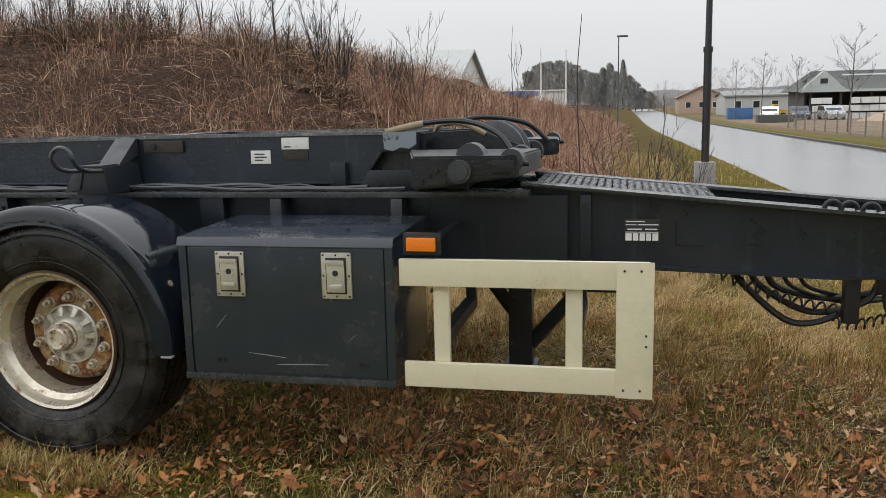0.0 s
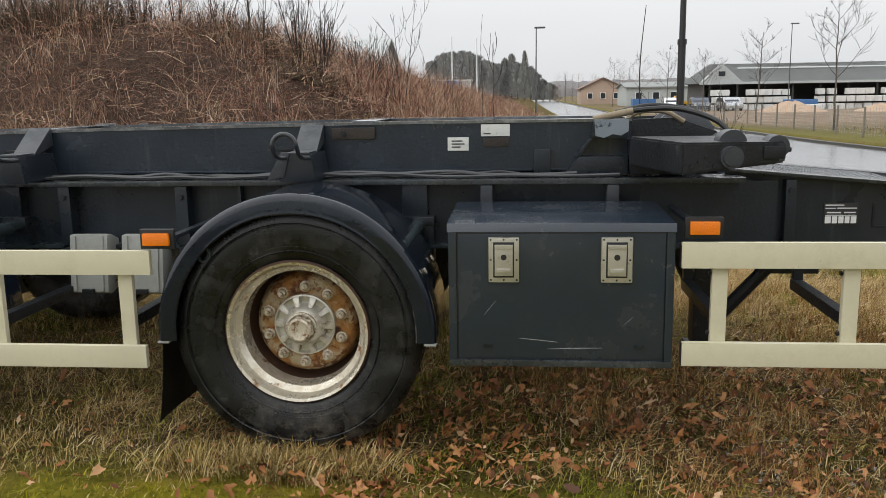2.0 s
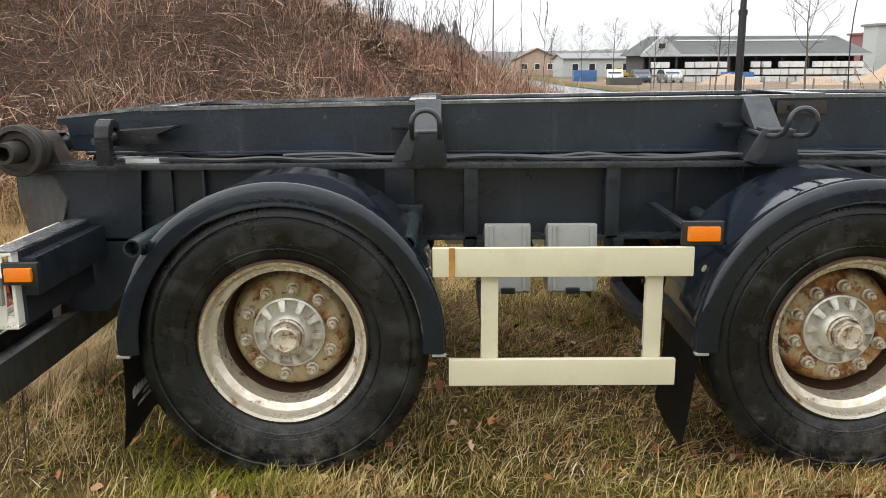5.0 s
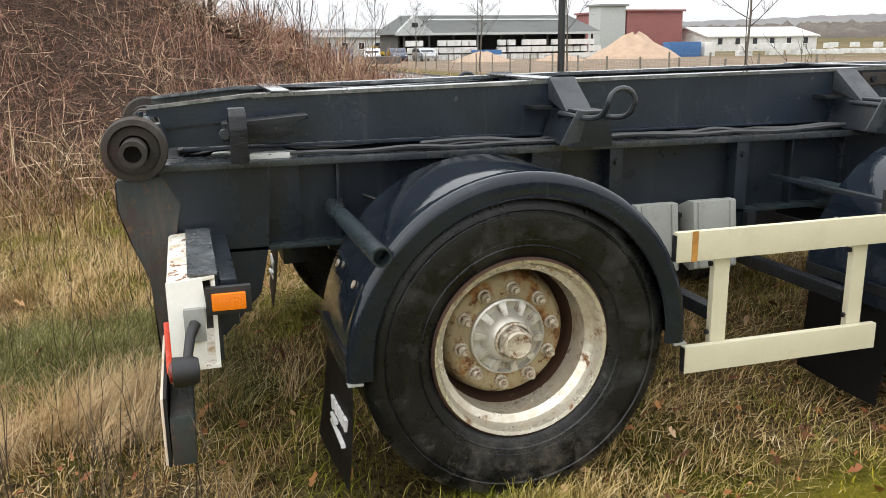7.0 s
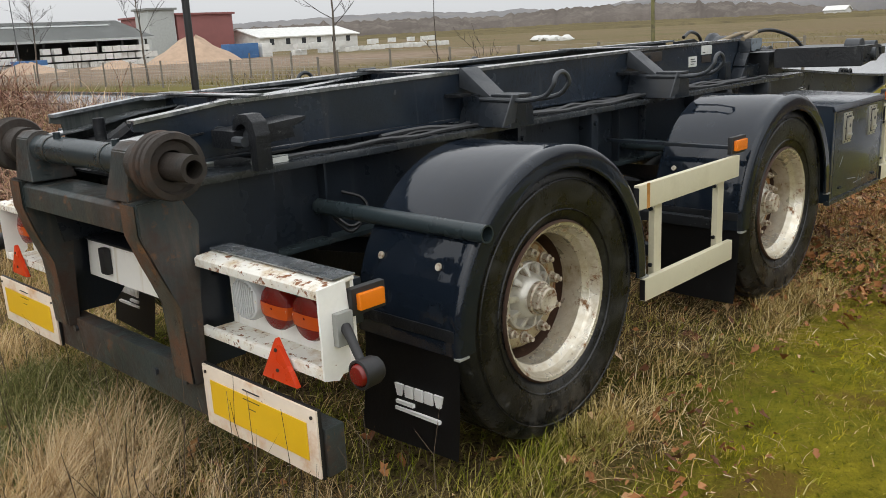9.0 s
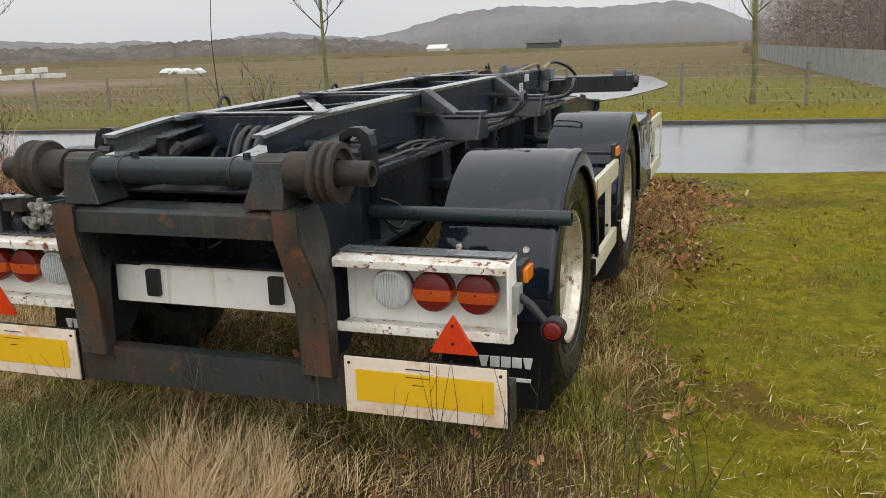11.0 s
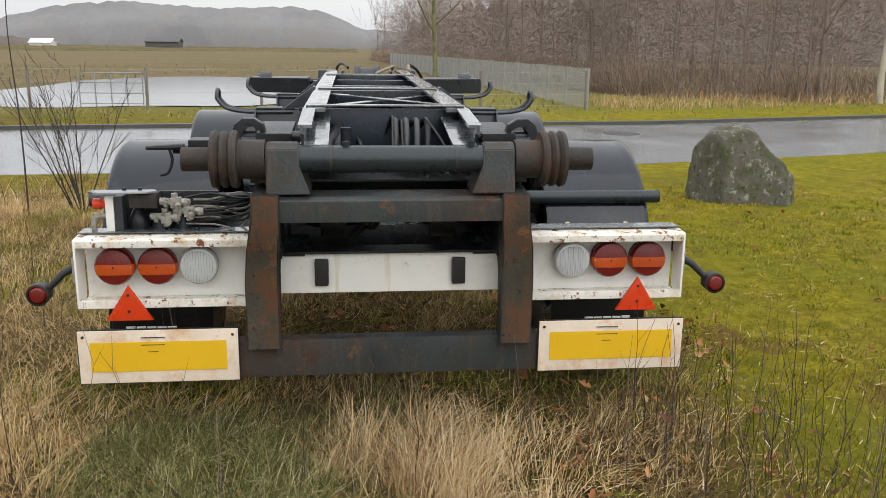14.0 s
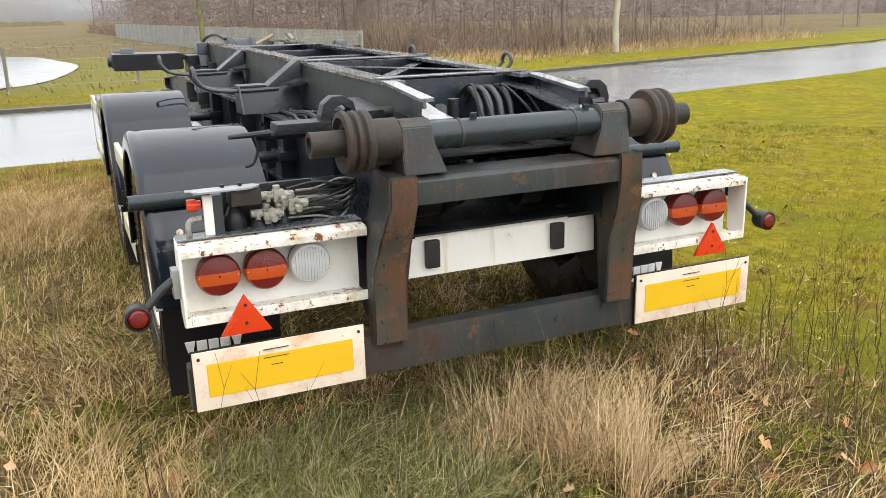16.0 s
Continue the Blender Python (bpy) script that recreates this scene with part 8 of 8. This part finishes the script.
# lamp posts
def lamp_post(base, height, label, concrete, head_dir=1):
    z = float(ground_z(*base))
    lp = thing("street_lamp", (*base, z), label, "street lamp", "street lamps")
    x_, y_ = base
    if concrete:
        part("foundation", box(bmesh.new(), x_ - 0.17, x_ + 0.17, y_ - 0.17, y_ + 0.17, z - 0.1, z + 0.64, 0.012), M_CONCRETE, lp, "grey concrete foundation block")
        part("lower_pole", tube(bmesh.new(), [(x_, y_, z + 0.5), (x_, y_, z + 2.55)], 0.068, 14), M_BLACKPOST, lp)
        part("collar", tube(bmesh.new(), [(x_, y_, z + 2.53), (x_, y_, z + 2.62)], 0.082, 14), M_BLACKPOST, lp)
        part("upper_pole", tube(bmesh.new(), [(x_, y_, z + 2.6), (x_, y_, z + height)], 0.056, 14, 0.045), M_BLACKPOST, lp)
    else:
        part("pole", tube(bmesh.new(), [(x_, y_, z), (x_, y_, z + height)], 0.06, 10, 0.035), M_LAMPGREY, lp)
    part("lamp_head", box(bmesh.new(), x_ - 0.12, x_ + 0.62, y_ - 0.14, y_ + 0.14, z + height - 0.02, z + height + 0.09, 0.03), M_BLACKPOST if concrete else M_LAMPGREY, lp)


lamp_post((1.40, 15.6), 5.2, "black lamp post on a grey concrete foundation", True)
lamp_post((-0.45, 59.3), 6.05, "far dark street lamp beside the road", False)
lamp_post((24.6, 86.5), 8.3, "far street lamp in the yard", False)
for x_, y_ in ((-9.2, 96.4), (-6.4, 96.0)):
    z = float(ground_z(x_, y_))
    fp = thing("flagpole", (x_, y_, z), "white flagpole near the far house", "flagpole", "flagpoles")
    part("pole", tube(bmesh.new(), [(x_, y_, z), (x_, y_, z + 7.0)], 0.09, 8, 0.05), M_WHITEPRINT, fp)


# ---- yard across the road ----
YZ = -0.52
M_ROOF = surface("grey sheet roof", (0.23, 0.24, 0.23), 0.6, vary=0.12, broad=0.5, streaks=((0.17, 0.18, 0.17), 0.5, 0.8), bump=0.1)
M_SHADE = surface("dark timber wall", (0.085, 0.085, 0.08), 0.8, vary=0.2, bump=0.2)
M_GABLE = surface("pale grey cladding", (0.42, 0.44, 0.43), 0.7, vary=0.1, bump=0.1)
M_BLOCK = surface("white wrapped stone", (0.66, 0.66, 0.63), 0.7, vary=0.14, broad=1.5, bump=0.2)
M_SAND = surface("orange-tan sand", (0.42, 0.30, 0.21), 0.95, vary=0.18, broad=1.2, grain=20, bump=0.4)
M_REDWALL = surface("dull red cladding", (0.26, 0.10, 0.095), 0.7, vary=0.1, broad=0.8, bump=0.05)
M_TAN = surface("tan brick wall", (0.42, 0.31, 0.24), 0.85, vary=0.12, grain=30, bump=0.2)
M_TILE = surface("brown roof tiles", (0.21, 0.145, 0.115), 0.8, vary=0.15, grain=25, bump=0.3)
M_GLASS = surface("dark window glass", (0.03, 0.035, 0.04), 0.12, vary=0.1, bump=0.0)
M_BLUE = surface("blue sheet", (0.05, 0.14, 0.32), 0.5, vary=0.15, bump=0.1)
M_MACHYELLOW = surface("yellow machine paint", (0.55, 0.33, 0.03), 0.5, vary=0.15, bump=0.1)

shed = thing("storage_shed", (30.5, 97.0, YZ), "long open-fronted grey storage shed", "shed")
sx0, sx1, sy0, sy1 = 18.6, 42.2, 95.0, 106.0
bm = bmesh.new()
ev, rd = 2.35, 4.55
vs = [bm.verts.new(v) for v in ((sx0 - 1, sy0 - 0.8, ev), (sx1 + 1, sy0 - 0.8, ev), (sx1 + 1, sy1, ev), (sx0 - 1, sy1, ev), (sx0 + 1.3, (sy0 + sy1) / 2, rd), (sx1 - 0.8, (sy0 + sy1) / 2, rd))]
for f in ((0, 1, 5, 4), (1, 2, 5), (2, 3, 4, 5), (3, 0, 4)):
    bm.faces.new([vs[i] for i in f])
bmesh.ops.solidify(bm, geom=bm.faces[:], thickness=0.15)
part("roof", bm, M_ROOF, shed, "grey hipped sheet roof")
bm = bmesh.new()
prism(bm, [(sx0 - 0.9, ev), (sx0 + 3.6, ev + 0.05), (sx0 + 1.4, rd - 0.1)], "y", sy0 - 0.6, sy0 + 0.4)
part("gable", bm, M_GABLE, shed, "pale gable front")
part("gable_window", box(bmesh.new(), sx0 + 1.0, sx0 + 1.7, sy0 - 0.68, sy0 - 0.61, 3.1, 3.6), M_GLASS, shed)
part("skylight_strip", prism(bmesh.new(), [(98.6, 3.93), (98.9, 4.05), (98.9, 4.09), (98.6, 3.97)], "x", sx0 + 4, sx1 - 2.5), M_GABLE, shed)
part("back_wall", box(bmesh.new(), sx0, sx1, sy1 - 0.3, sy1, YZ, ev), M_SHADE, shed)
for xx in (sx0, sx1 - 0.2):
    part("side_wall", box(bmesh.new(), xx, xx + 0.2, sy0 + 2, sy1 - 0.3, YZ, ev), M_SHADE, shed)
for k in range(9):
    xx = sx0 + 0.2 + k * (sx1 - sx0 - 0.4) / 8
    part("post", box(bmesh.new(), xx, xx + 0.2, sy0, sy0 + 0.2, YZ, ev), M_SHADE, shed)
part("eaves_board", box(bmesh.new(), sx0 - 1, sx1 + 1, sy0 - 0.95, sy0 - 0.8, ev - 0.12, ev + 0.14), M_GABLE, shed)

ME_PALLET = finish(box(bmesh.new(), -0.55, 0.55, -0.45, 0.45, 0.0, 0.72, 0.03), "block_stack", M_BLOCK)
r = random.Random(9)
stack_spots = []
for k in range(26):
    if 8 < k < 12:
        continue
    for lvl in range(3 if r.random() < 0.72 else 2):
        stack_spots.append((19.2 + k * 0.9 + (0.3 if k > 12 else 0) + r.uniform(-0.04, 0.04), 93.6 + r.uniform(-0.25, 0.25), YZ + lvl * 0.78))
for k in range(26):
    for lvl in range(2):
        stack_spots.append((55.0 + k * 1.25, 86.0 + r.uniform(-3, 3) + 0.15 * k, YZ + lvl * 0.78 if r.random() > 0.3 else YZ))
for k, s in enumerate(stack_spots):
    ob = tagged(new("stone_pallet", ME_PALLET), "white-wrapped pallet of building stone in the yard", "pallet", "pallets in the yard")
    ob.location = s
    ob.scale = (0.70 + 0.05 * (k % 3), 0.9, 0.84)

# sand heaps
def heap(x_, y_, w, h, label):
    bm = bmesh.new()
    rr = 22
    cols = [[bm.verts.new((x_ + w * t * math.cos(2 * math.pi * k / rr), y_ + w * t * math.sin(2 * math.pi * k / rr), YZ - 0.1 + h * (1 - t) ** 0.9 * (1 + 0.12 * wob(k, t * 5, 0.9)) + 0.12 * wob(k * 1.3, t * 9))) for k in range(rr)] for t in (1, 0.85, 0.7, 0.55, 0.4, 0.25, 0.1)]
    for a_, b_ in zip(cols, cols[1:]):
        for k in range(rr):
            bm.faces.new((a_[k], a_[(k + 1) % rr], b_[(k + 1) % rr], b_[k]))
    bm.faces.new(cols[-1])
    solo("sand_hill", bm, M_SAND, label, "sand")


heap(41.5, 84.0, 5.2, 3.0, "tall orange-tan heap of sand in the yard")
heap(23.5, 82.0, 3.6, 1.2, "low orange-tan heap of sand in the yard")
heap(31.0, 80.0, 3.0, 0.9, "low orange-tan heap of sand in the yard")
solo("yard_surface", box(bmesh.new(), 13.5, 95, 66, 112, -0.70, YZ + 0.01), M_SAND, "bare sandy yard surface", "yard", "structure")

def building(name, x0, x1, y0, y1, ev, rd, wall, roof, label, axis="x", wins=0, door=False):
    b = thing(name, ((x0 + x1) / 2, (y0 + y1) / 2, YZ), label, "building", "buildings")
    part("wall", box(bmesh.new(), x0, x1, y0, y1, YZ - 0.2, ev, 0.02), wall, b)
    o = 0.35
    if rd > ev + 0.05:
        if axis == "x":
            m = (y0 + y1) / 2
            rp = [(y0 - o, ev - 0.05), (m, rd), (y1 + o, ev - 0.05), (y1 + o, ev + 0.12), (m, rd + 0.18), (y0 - o, ev + 0.12)]
            part("roof", prism(bmesh.new(), rp, "x", x0 - o, x1 + o), roof, b)
            for xx in (x0 + 0.01, x1 - 0.13):
                part("gable", prism(bmesh.new(), [(y0, ev), (y1, ev), (m, rd)], "x", xx, xx + 0.12), wall, b)
        else:
            m = (x0 + x1) / 2
            rp = [(x0 - o, ev - 0.05), (m, rd), (x1 + o, ev - 0.05), (x1 + o, ev + 0.12), (m, rd + 0.18), (x0 - o, ev + 0.12)]
            part("roof", prism(bmesh.new(), rp, "y", y0 - o, y1 + o), roof, b)
            for yy_ in (y0 + 0.01, y1 - 0.13):
                part("gable", prism(bmesh.new(), [(x0, ev), (x1, ev), (m, rd)], "y", yy_, yy_ + 0.12), wall, b)
    else:
        part("roof", box(bmesh.new(), x0 - o, x1 + o, y0 - o, y1 + o, ev, ev + 0.3, 0.02), roof, b)
    for k in range(wins):
        xx = x0 + (x1 - x0) * (k + 0.7) / (wins + 0.4)
        w = part("window", box(bmesh.new(), xx - 0.5, xx + 0.5, y0 - 0.06, y0 - 0.01, YZ + 1.0, YZ + 2.1, 0.01), M_WHITEPRINT, b)
        part("pane", box(bmesh.new(), xx - 0.42, xx + 0.42, y0 - 0.09, y0 - 0.065, YZ + 1.08, YZ + 2.02), M_GLASS, w)
    if door:
        part("door", box(bmesh.new(), x0 + 0.5, x0 + 1.6, y0 - 0.06, y0 - 0.01, YZ, YZ + 2.1, 0.01), M_GLASS, b)
    return b


building("red_warehouse", 61.6, 71.4, 122, 140, 5.7, 5.7, M_REDWALL, M_REDWALL, "tall dull red warehouse beyond the yard", wins=0)
building("grey_tower", 57.0, 61.3, 122, 126, 6.5, 6.5, M_GABLE, M_ROOF, "narrow grey stair tower beside the red warehouse")
building("white_hall", 73.5, 94.0, 118, 130, 1.7, 3.1, M_BLOCK, M_BLOCK, "low white hall with a shallow gable roof", "x", 6)
building("tan_house", 9.2, 17.0, 155, 165, 2.2, 4.1, M_TAN, M_TILE, "small tan brick house with brown roof", "y", 3)
building("flat_hall", 14.0, 25.0, 128, 140, 2.2, 2.9, M_GABLE, M_ROOF, "long pale hall with a shallow roof behind the trees", "x", 4)
wh = building("white_house", -24, -11.75, 58, 74, 2.6, 5.75, M_BLOCK, M_GABLE, "white gabled house behind the bank", "x", 0)
for yy_, z_ in ((63.0, 1.4), (66.5, 1.0), (70.0, 1.2)):
    part("window", box(bmesh.new(), -11.74, -11.68, yy_ - 0.6, yy_ + 0.6, z_, z_ + 1.0, 0.01), M_GLASS, wh)
building("blue_container", -15.0, -6.0, 54.8, 57.2, 2.15, 2.15, M_BLUE, M_BLUE, "dark blue container beside the far house")
building("far_container", -17.5, -10.4, 150.0, 153.0, 3.9, 3.9, M_BLOCK, M_BLOCK, "white container in the distance")

def car(x_, y_, turn, mat, label, tall=1.45, van=False):
    c = thing("car", (x_, y_, YZ), label, "car", "parked cars")
    side = [(-2.1, 0.30), (2.1, 0.30), (2.15, 0.62), (1.95, 0.82), (1.05, 0.95), (0.45, tall - 0.05), (-0.6, tall), (-1.65, tall - 0.1), (-2.05, 0.95)] if not van else [(-2.3, 0.35), (2.3, 0.35), (2.3, 0.95), (1.5, 1.1), (1.0, 1.95), (-2.3, 2.0)]
    win = [(0.95, 0.97), (0.42, tall - 0.12), (-0.6, tall - 0.07), (-1.6, tall - 0.16), (-1.9, 0.97)] if not van else [(1.42, 1.15), (0.98, 1.8), (0.1, 1.82), (0.1, 1.15)]
    b = part("body", prism(bmesh.new(), side, "y", -0.85, 0.85, 0.06), mat, c)
    part("window_band", prism(bmesh.new(), win, "y", -0.865, 0.865), M_GLASS, c)
    part("windscreen", prism(bmesh.new(), [(1.02, 0.98), (0.48, tall - 0.08), (0.44, tall - 0.10), (0.96, 0.98)] if not van else [(1.5, 1.15), (1.06, 1.86), (1.0, 1.86), (1.44, 1.15)], "y", -0.70, 0.70), M_GLASS, c)
    for s in (-1, 1):
        part("headlight", box(bmesh.new(), 2.06, 2.14, s * 0.62 - 0.14, s * 0.62 + 0.14, 0.62, 0.74), M_CLEAR, c)
        for wx in (-1.35, 1.35):
            part("wheel", tube(bmesh.new(), [(wx, s * 0.70, 0.31), (wx, s * 0.88, 0.31)], 0.31, 18), M_TYRE, c)
    for o in c.children:
        o.matrix_parent_inverse = Matrix.Identity(4)
    c.rotation_euler[2] = radians(turn)


C_WHITE = surface("white car paint", (0.72, 0.73, 0.74), 0.25, vary=0.04, bump=0.0, coat=0.4)
C_DARK = surface("dark blue car paint", (0.05, 0.065, 0.10), 0.22, vary=0.06, bump=0.0, coat=0.4)
C_SILVER = surface("silver car paint", (0.42, 0.44, 0.46), 0.25, metal=0.4, vary=0.05, bump=0.0, coat=0.4)
car(14.45, 92.0, -100, C_WHITE, "white car parked in the yard")
car(17.0, 91.0, -95, C_DARK, "dark blue car parked in the yard")
car(19.9, 90.3, -88, C_SILVER, "silver car parked in the yard")

ex = thing("wheel_loader", (15.6, 95.0, YZ), "yellow wheel loader in the yard", "loader")
part("body", prism(bmesh.new(), [(14.2, YZ + 0.8), (17.2, YZ + 0.8), (17.2, YZ + 1.7), (15.9, YZ + 1.8), (15.7, YZ + 2.7), (14.8, YZ + 2.7), (14.6, YZ + 1.6), (14.2, YZ + 1.5)], "y", 94.2, 95.8, 0.06), M_MACHYELLOW, ex)
part("cab_glass", box(bmesh.new(), 14.85, 15.65, 94.15, 95.85, YZ + 1.8, YZ + 2.5), M_GLASS, ex)
part("bucket", prism(bmesh.new(), [(12.6, YZ + 0.2), (13.5, YZ + 0.2), (13.7, YZ + 1.1), (13.3, YZ + 0.9), (13.1, YZ + 0.5)], "y", 93.9, 96.1, 0.03), M_MACHYELLOW, ex)
part("arm", tube(bmesh.new(), [(13.5, 95, YZ + 0.8), (14.8, 95, YZ + 1.6)], 0.14, 8), M_MACHYELLOW, ex)
for wx in (14.7, 16.6):
    for s in (-0.75, 0.75):
        part("wheel", tube(bmesh.new(), [(wx, 95 + s - 0.2, YZ + 0.62), (wx, 95 + s + 0.2, YZ + 0.62)], 0.62, 18), M_TYRE, ex)
ex.scale = (0.55, 0.55, 0.6)
for x0, x1, y0, h, m, lab in ((11.2, 13.8, 99, 1.3, M_BLUE, "blue skip container in the yard"), (25.6, 28.6, 90.0, 1.1, M_BLUE, "blue tarpaulin-covered stack in the yard"), (11.6, 14.6, 80.0, 0.75, M_SHADE, "dark timber crate at the yard's edge"), (25.4, 28.2, 87.5, 0.6, M_BLOCK, "white wrapped stack in the yard"), (47.5, 51.5, 86.5, 1.7, M_BLUE, "blue container beside the sand heap"), (52.0, 53.4, 86.5, 1.6, M_BLOCK, "white crate beside the sand heap")):
    solo("yard_crate", box(bmesh.new(), x0, x1, y0, y0 + 1.6, YZ, YZ + h, 0.05), m, lab, "crate", group="crates in the yard")
r = random.Random(31)
for k in range(4):
    bm = bmesh.new()
    bmesh.ops.create_icosphere(bm, subdivisions=2, radius=1)
    for v in bm.verts:
        v.co *= 1 + 0.4 * noise.noise(v.co * 2 + Vector((k * 3, 0, 0)))
        v.co = Vector((v.co.x * 1.2, v.co.y * 0.8, max(-0.2, v.co.z * 0.55)))
    ob = solo("rubble_mound", bm, M_BLOCK, "pale mound of rubble beyond the field", "rubble", group="rubble mounds")
    ob.location = (78 + 5 * r.random(), 62 + 2.2 * k, -0.2)

# far farmhouse and dark barn on the field's rim
building("farmhouse", 297, 303, 105, 112, 1.6, 3.0, M_BLOCK, M_BLOCK, "small white farmhouse below the hills", "y")
building("barn", 297, 305, 63, 74, 2.4, 3.6, M_SHADE, M_SHADE, "dark low barn below the hills", "y")

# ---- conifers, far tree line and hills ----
# Distance haze is put into the base colour, much paler than dark needles.
M_CONIFER_HAZE = islands("grey conifer sprays with painted haze", [(0.0, (0.24, 0.245, 0.235)), (0.6, (0.32, 0.32, 0.305)), (1.0, (0.40, 0.39, 0.37))], dark=0.0)
def conifer(x_, y_, h, w, seed, taper=0.8):
    q = np.random.default_rng(seed)
    z = float(ground_z(x_, y_))
    c = thing("conifer", (x_, y_, z), "far grey tree near the road's end, haze in its colour", "tree", "conifers")
    part("trunk", tube(bmesh.new(), [(x_, y_, z), (x_, y_, z + h)], 0.16, 6, 0.03), M_BARK, c)
    n = 1500
    t = q.random(n) ** 0.75
    a = q.uniform(0, 6.28, n)
    lump = 1 + 0.35 * np.sin(3 * a + 9 * t)
    rad = w * (1 - t) ** taper * (0.35 + 0.65 * q.random(n)) * lump + 0.05
    P = np.stack([x_ + rad * np.cos(a), y_ + rad * np.sin(a), z + 0.4 + (h - 0.3) * t], 1)
    part("crown", blades("crown", P, a, q.uniform(0.25, 0.8, n), q.uniform(0.1, 0.35, n), q.uniform(0.2, 0.4, n), M_CONIFER_HAZE, 2), None, c, "grey crown with haze in its colour")


r = random.Random(78)
# Rounded crowns stand in for a mass of mixed trees.
for k in range(9):
    conifer(-26.5 + 2.2 * k, 238 + r.uniform(-5, 5), 8.8 + 3.0 * math.sin(0.3 + 0.36 * k) + r.uniform(-0.5, 0.5), 3.4, 500 + k, 0.32)
for k, (h, taper) in enumerate(((8.6, 0.35), (10.2, 0.4), (11.6, 0.5), (9.4, 0.35), (12.6, 0.75), (8.8, 0.4), (7.4, 0.4), (5.6, 0.5), (4.4, 0.4))):
    conifer(-7.6 + 1.75 * k, 236 + r.uniform(-6, 6), h, 2.1 + 0.9 * r.random(), 300 + k, taper)
r = random.Random(77)

V, F, o = [], [], 0
small = [branch_set(400 + k, 7, 0.09, first=0.12, levels=2, count=(11, 3, 0), up=0.6) for k in range(4)]
for k in range(90):
    a = k / 90
    px, py = 6.0 + 78 * a ** 1.2 + r.uniform(-2, 2), 205 - 25 * a + r.uniform(0, 28)
    o = run_mesh(small[k % 4], (px, py, -0.6), V, F, o, r.uniform(0.6, 1.1))
for k in range(20):
    px, py = r.uniform(-32, -6), r.uniform(100, 150)
    o = run_mesh(small[k % 4], (px, py, -0.3), V, F, o, r.uniform(0.6, 1.0))
solo("far_tree_line", mesh_np("far_tree_line", V, F, G_WOODS), None, "thin line of bare trees at the road's end", "trees", "stuff")

# Grey base carries the distance haze; the nearer ridge keeps woodland brown.
M_HILL = surface("winter woodland with painted haze", (0.21, 0.207, 0.21), 1.0, vary=0.16, broad=0.02, grain=0.35, bump=0.0, spec=0.0, patches=[((0.23, 0.22, 0.21), 0.05, 0.45, 0.65, 1.0)])
M_HILL_NEAR = surface("brown winter woodland", (0.135, 0.118, 0.105), 1.0, vary=0.22, broad=0.03, grain=0.6, bump=0.0, spec=0.0, patches=[((0.18, 0.16, 0.14), 0.09, 0.48, 0.65, 1.0)])

M_RISE = surface("rough brown pasture", (0.15, 0.125, 0.07), 1.0, vary=0.25, broad=0.05, grain=0.4, bump=0.0, spec=0.0, patches=[((0.10, 0.085, 0.055), 0.15, 0.5, 0.65, 1.0)])

M_WOODLAND = surface("deep brown winter woodland", (0.17, 0.14, 0.122), 1.0, vary=0.3, broad=0.12, grain=1.5, bump=0.0, spec=0.0, patches=[((0.22, 0.185, 0.158), 0.4, 0.48, 0.65, 1.0), ((0.11, 0.09, 0.078), 1.2, 0.54, 0.68, 1.0)], streaks=((0.16, 0.135, 0.115), 0.5, 0.7))


def ridge(name, dist, angles, heights, mat, label, fuzz, base=-1.0, depth=60):
    """A wooded ridge seen from afar: bearing in degrees from +x, height over the eye's plane."""
    an = np.linspace(angles[0], angles[-1], 700)
    hh = np.interp(an, angles, heights)
    q = np.random.default_rng(int(dist))
    fz = np.convolve(q.normal(0, 1, 704), [0.25, 0.5, 0.25], "same")[:700]
    hh = np.maximum(0.3, hh + fuzz * fz + fuzz * 0.9 * np.sin(an * 5.1) * np.sin(an * 1.7))
    V, F = [], []
    for k in range(700):
        c, s = math.cos(radians(an[k])), math.sin(radians(an[k]))
        for j, (dd, f_) in enumerate(((0, 0.0), (2, 0.45), (depth * 0.5, 0.8), (depth, 1.0))):
            V.append((-6 + (dist + dd) * c, 2 + (dist + dd) * s, base + (hh[k] - base) * f_ + (0.3 * fuzz * q.normal() if j in (1, 2) else 0)))
        if k:
            for j in range(3):
                b_ = (k - 1) * 4 + j
                F.append((b_, b_ + 4, b_ + 5, b_ + 1))
    solo(name, mesh_np(name, V, F, mat, True), None, label, "hill", "structure")


ridge("backdrop_hill", 620, [-20, -3, -0.5, 0.9, 2.2, 4.3, 8.3, 12, 13.8, 15.7, 18, 19.4, 21.8, 24, 27, 29.5, 32, 35, 38, 42, 46, 60, 100], [10, 13, 15, 23, 28.5, 31, 28.5, 30.5, 32.5, 31, 27.5, 23.5, 15.5, 12, 14.5, 18, 15.5, 10.5, 14.5, 14, 17, 13, 10], M_HILL, "wooded hill on the horizon, haze in its colour", 0.45)
ridge("backdrop_ridge", 400, [18, 22, 25, 30, 36, 40, 48, 58, 70, 85], [1, 6, 7.5, 9.5, 9, 7, 8, 7, 6, 3], M_HILL_NEAR, "brown wooded ridge behind the field", 0.5, depth=30)
ridge("backdrop_field_rise", 260, [0, 4, 12, 22, 35, 50], [0.7, 0.9, 0.9, 1.1, 1.6, 1.0], M_RISE, "rough brown rise at the field's end", 0.12, depth=90)
ridge("backdrop_woodland", 125, [-85, -60, -40, -20, -9, -3], [11, 12.5, 12, 11.5, 10, 6], M_WOODLAND, "deep brown woodland behind the wood's edge", 0.9, depth=30)
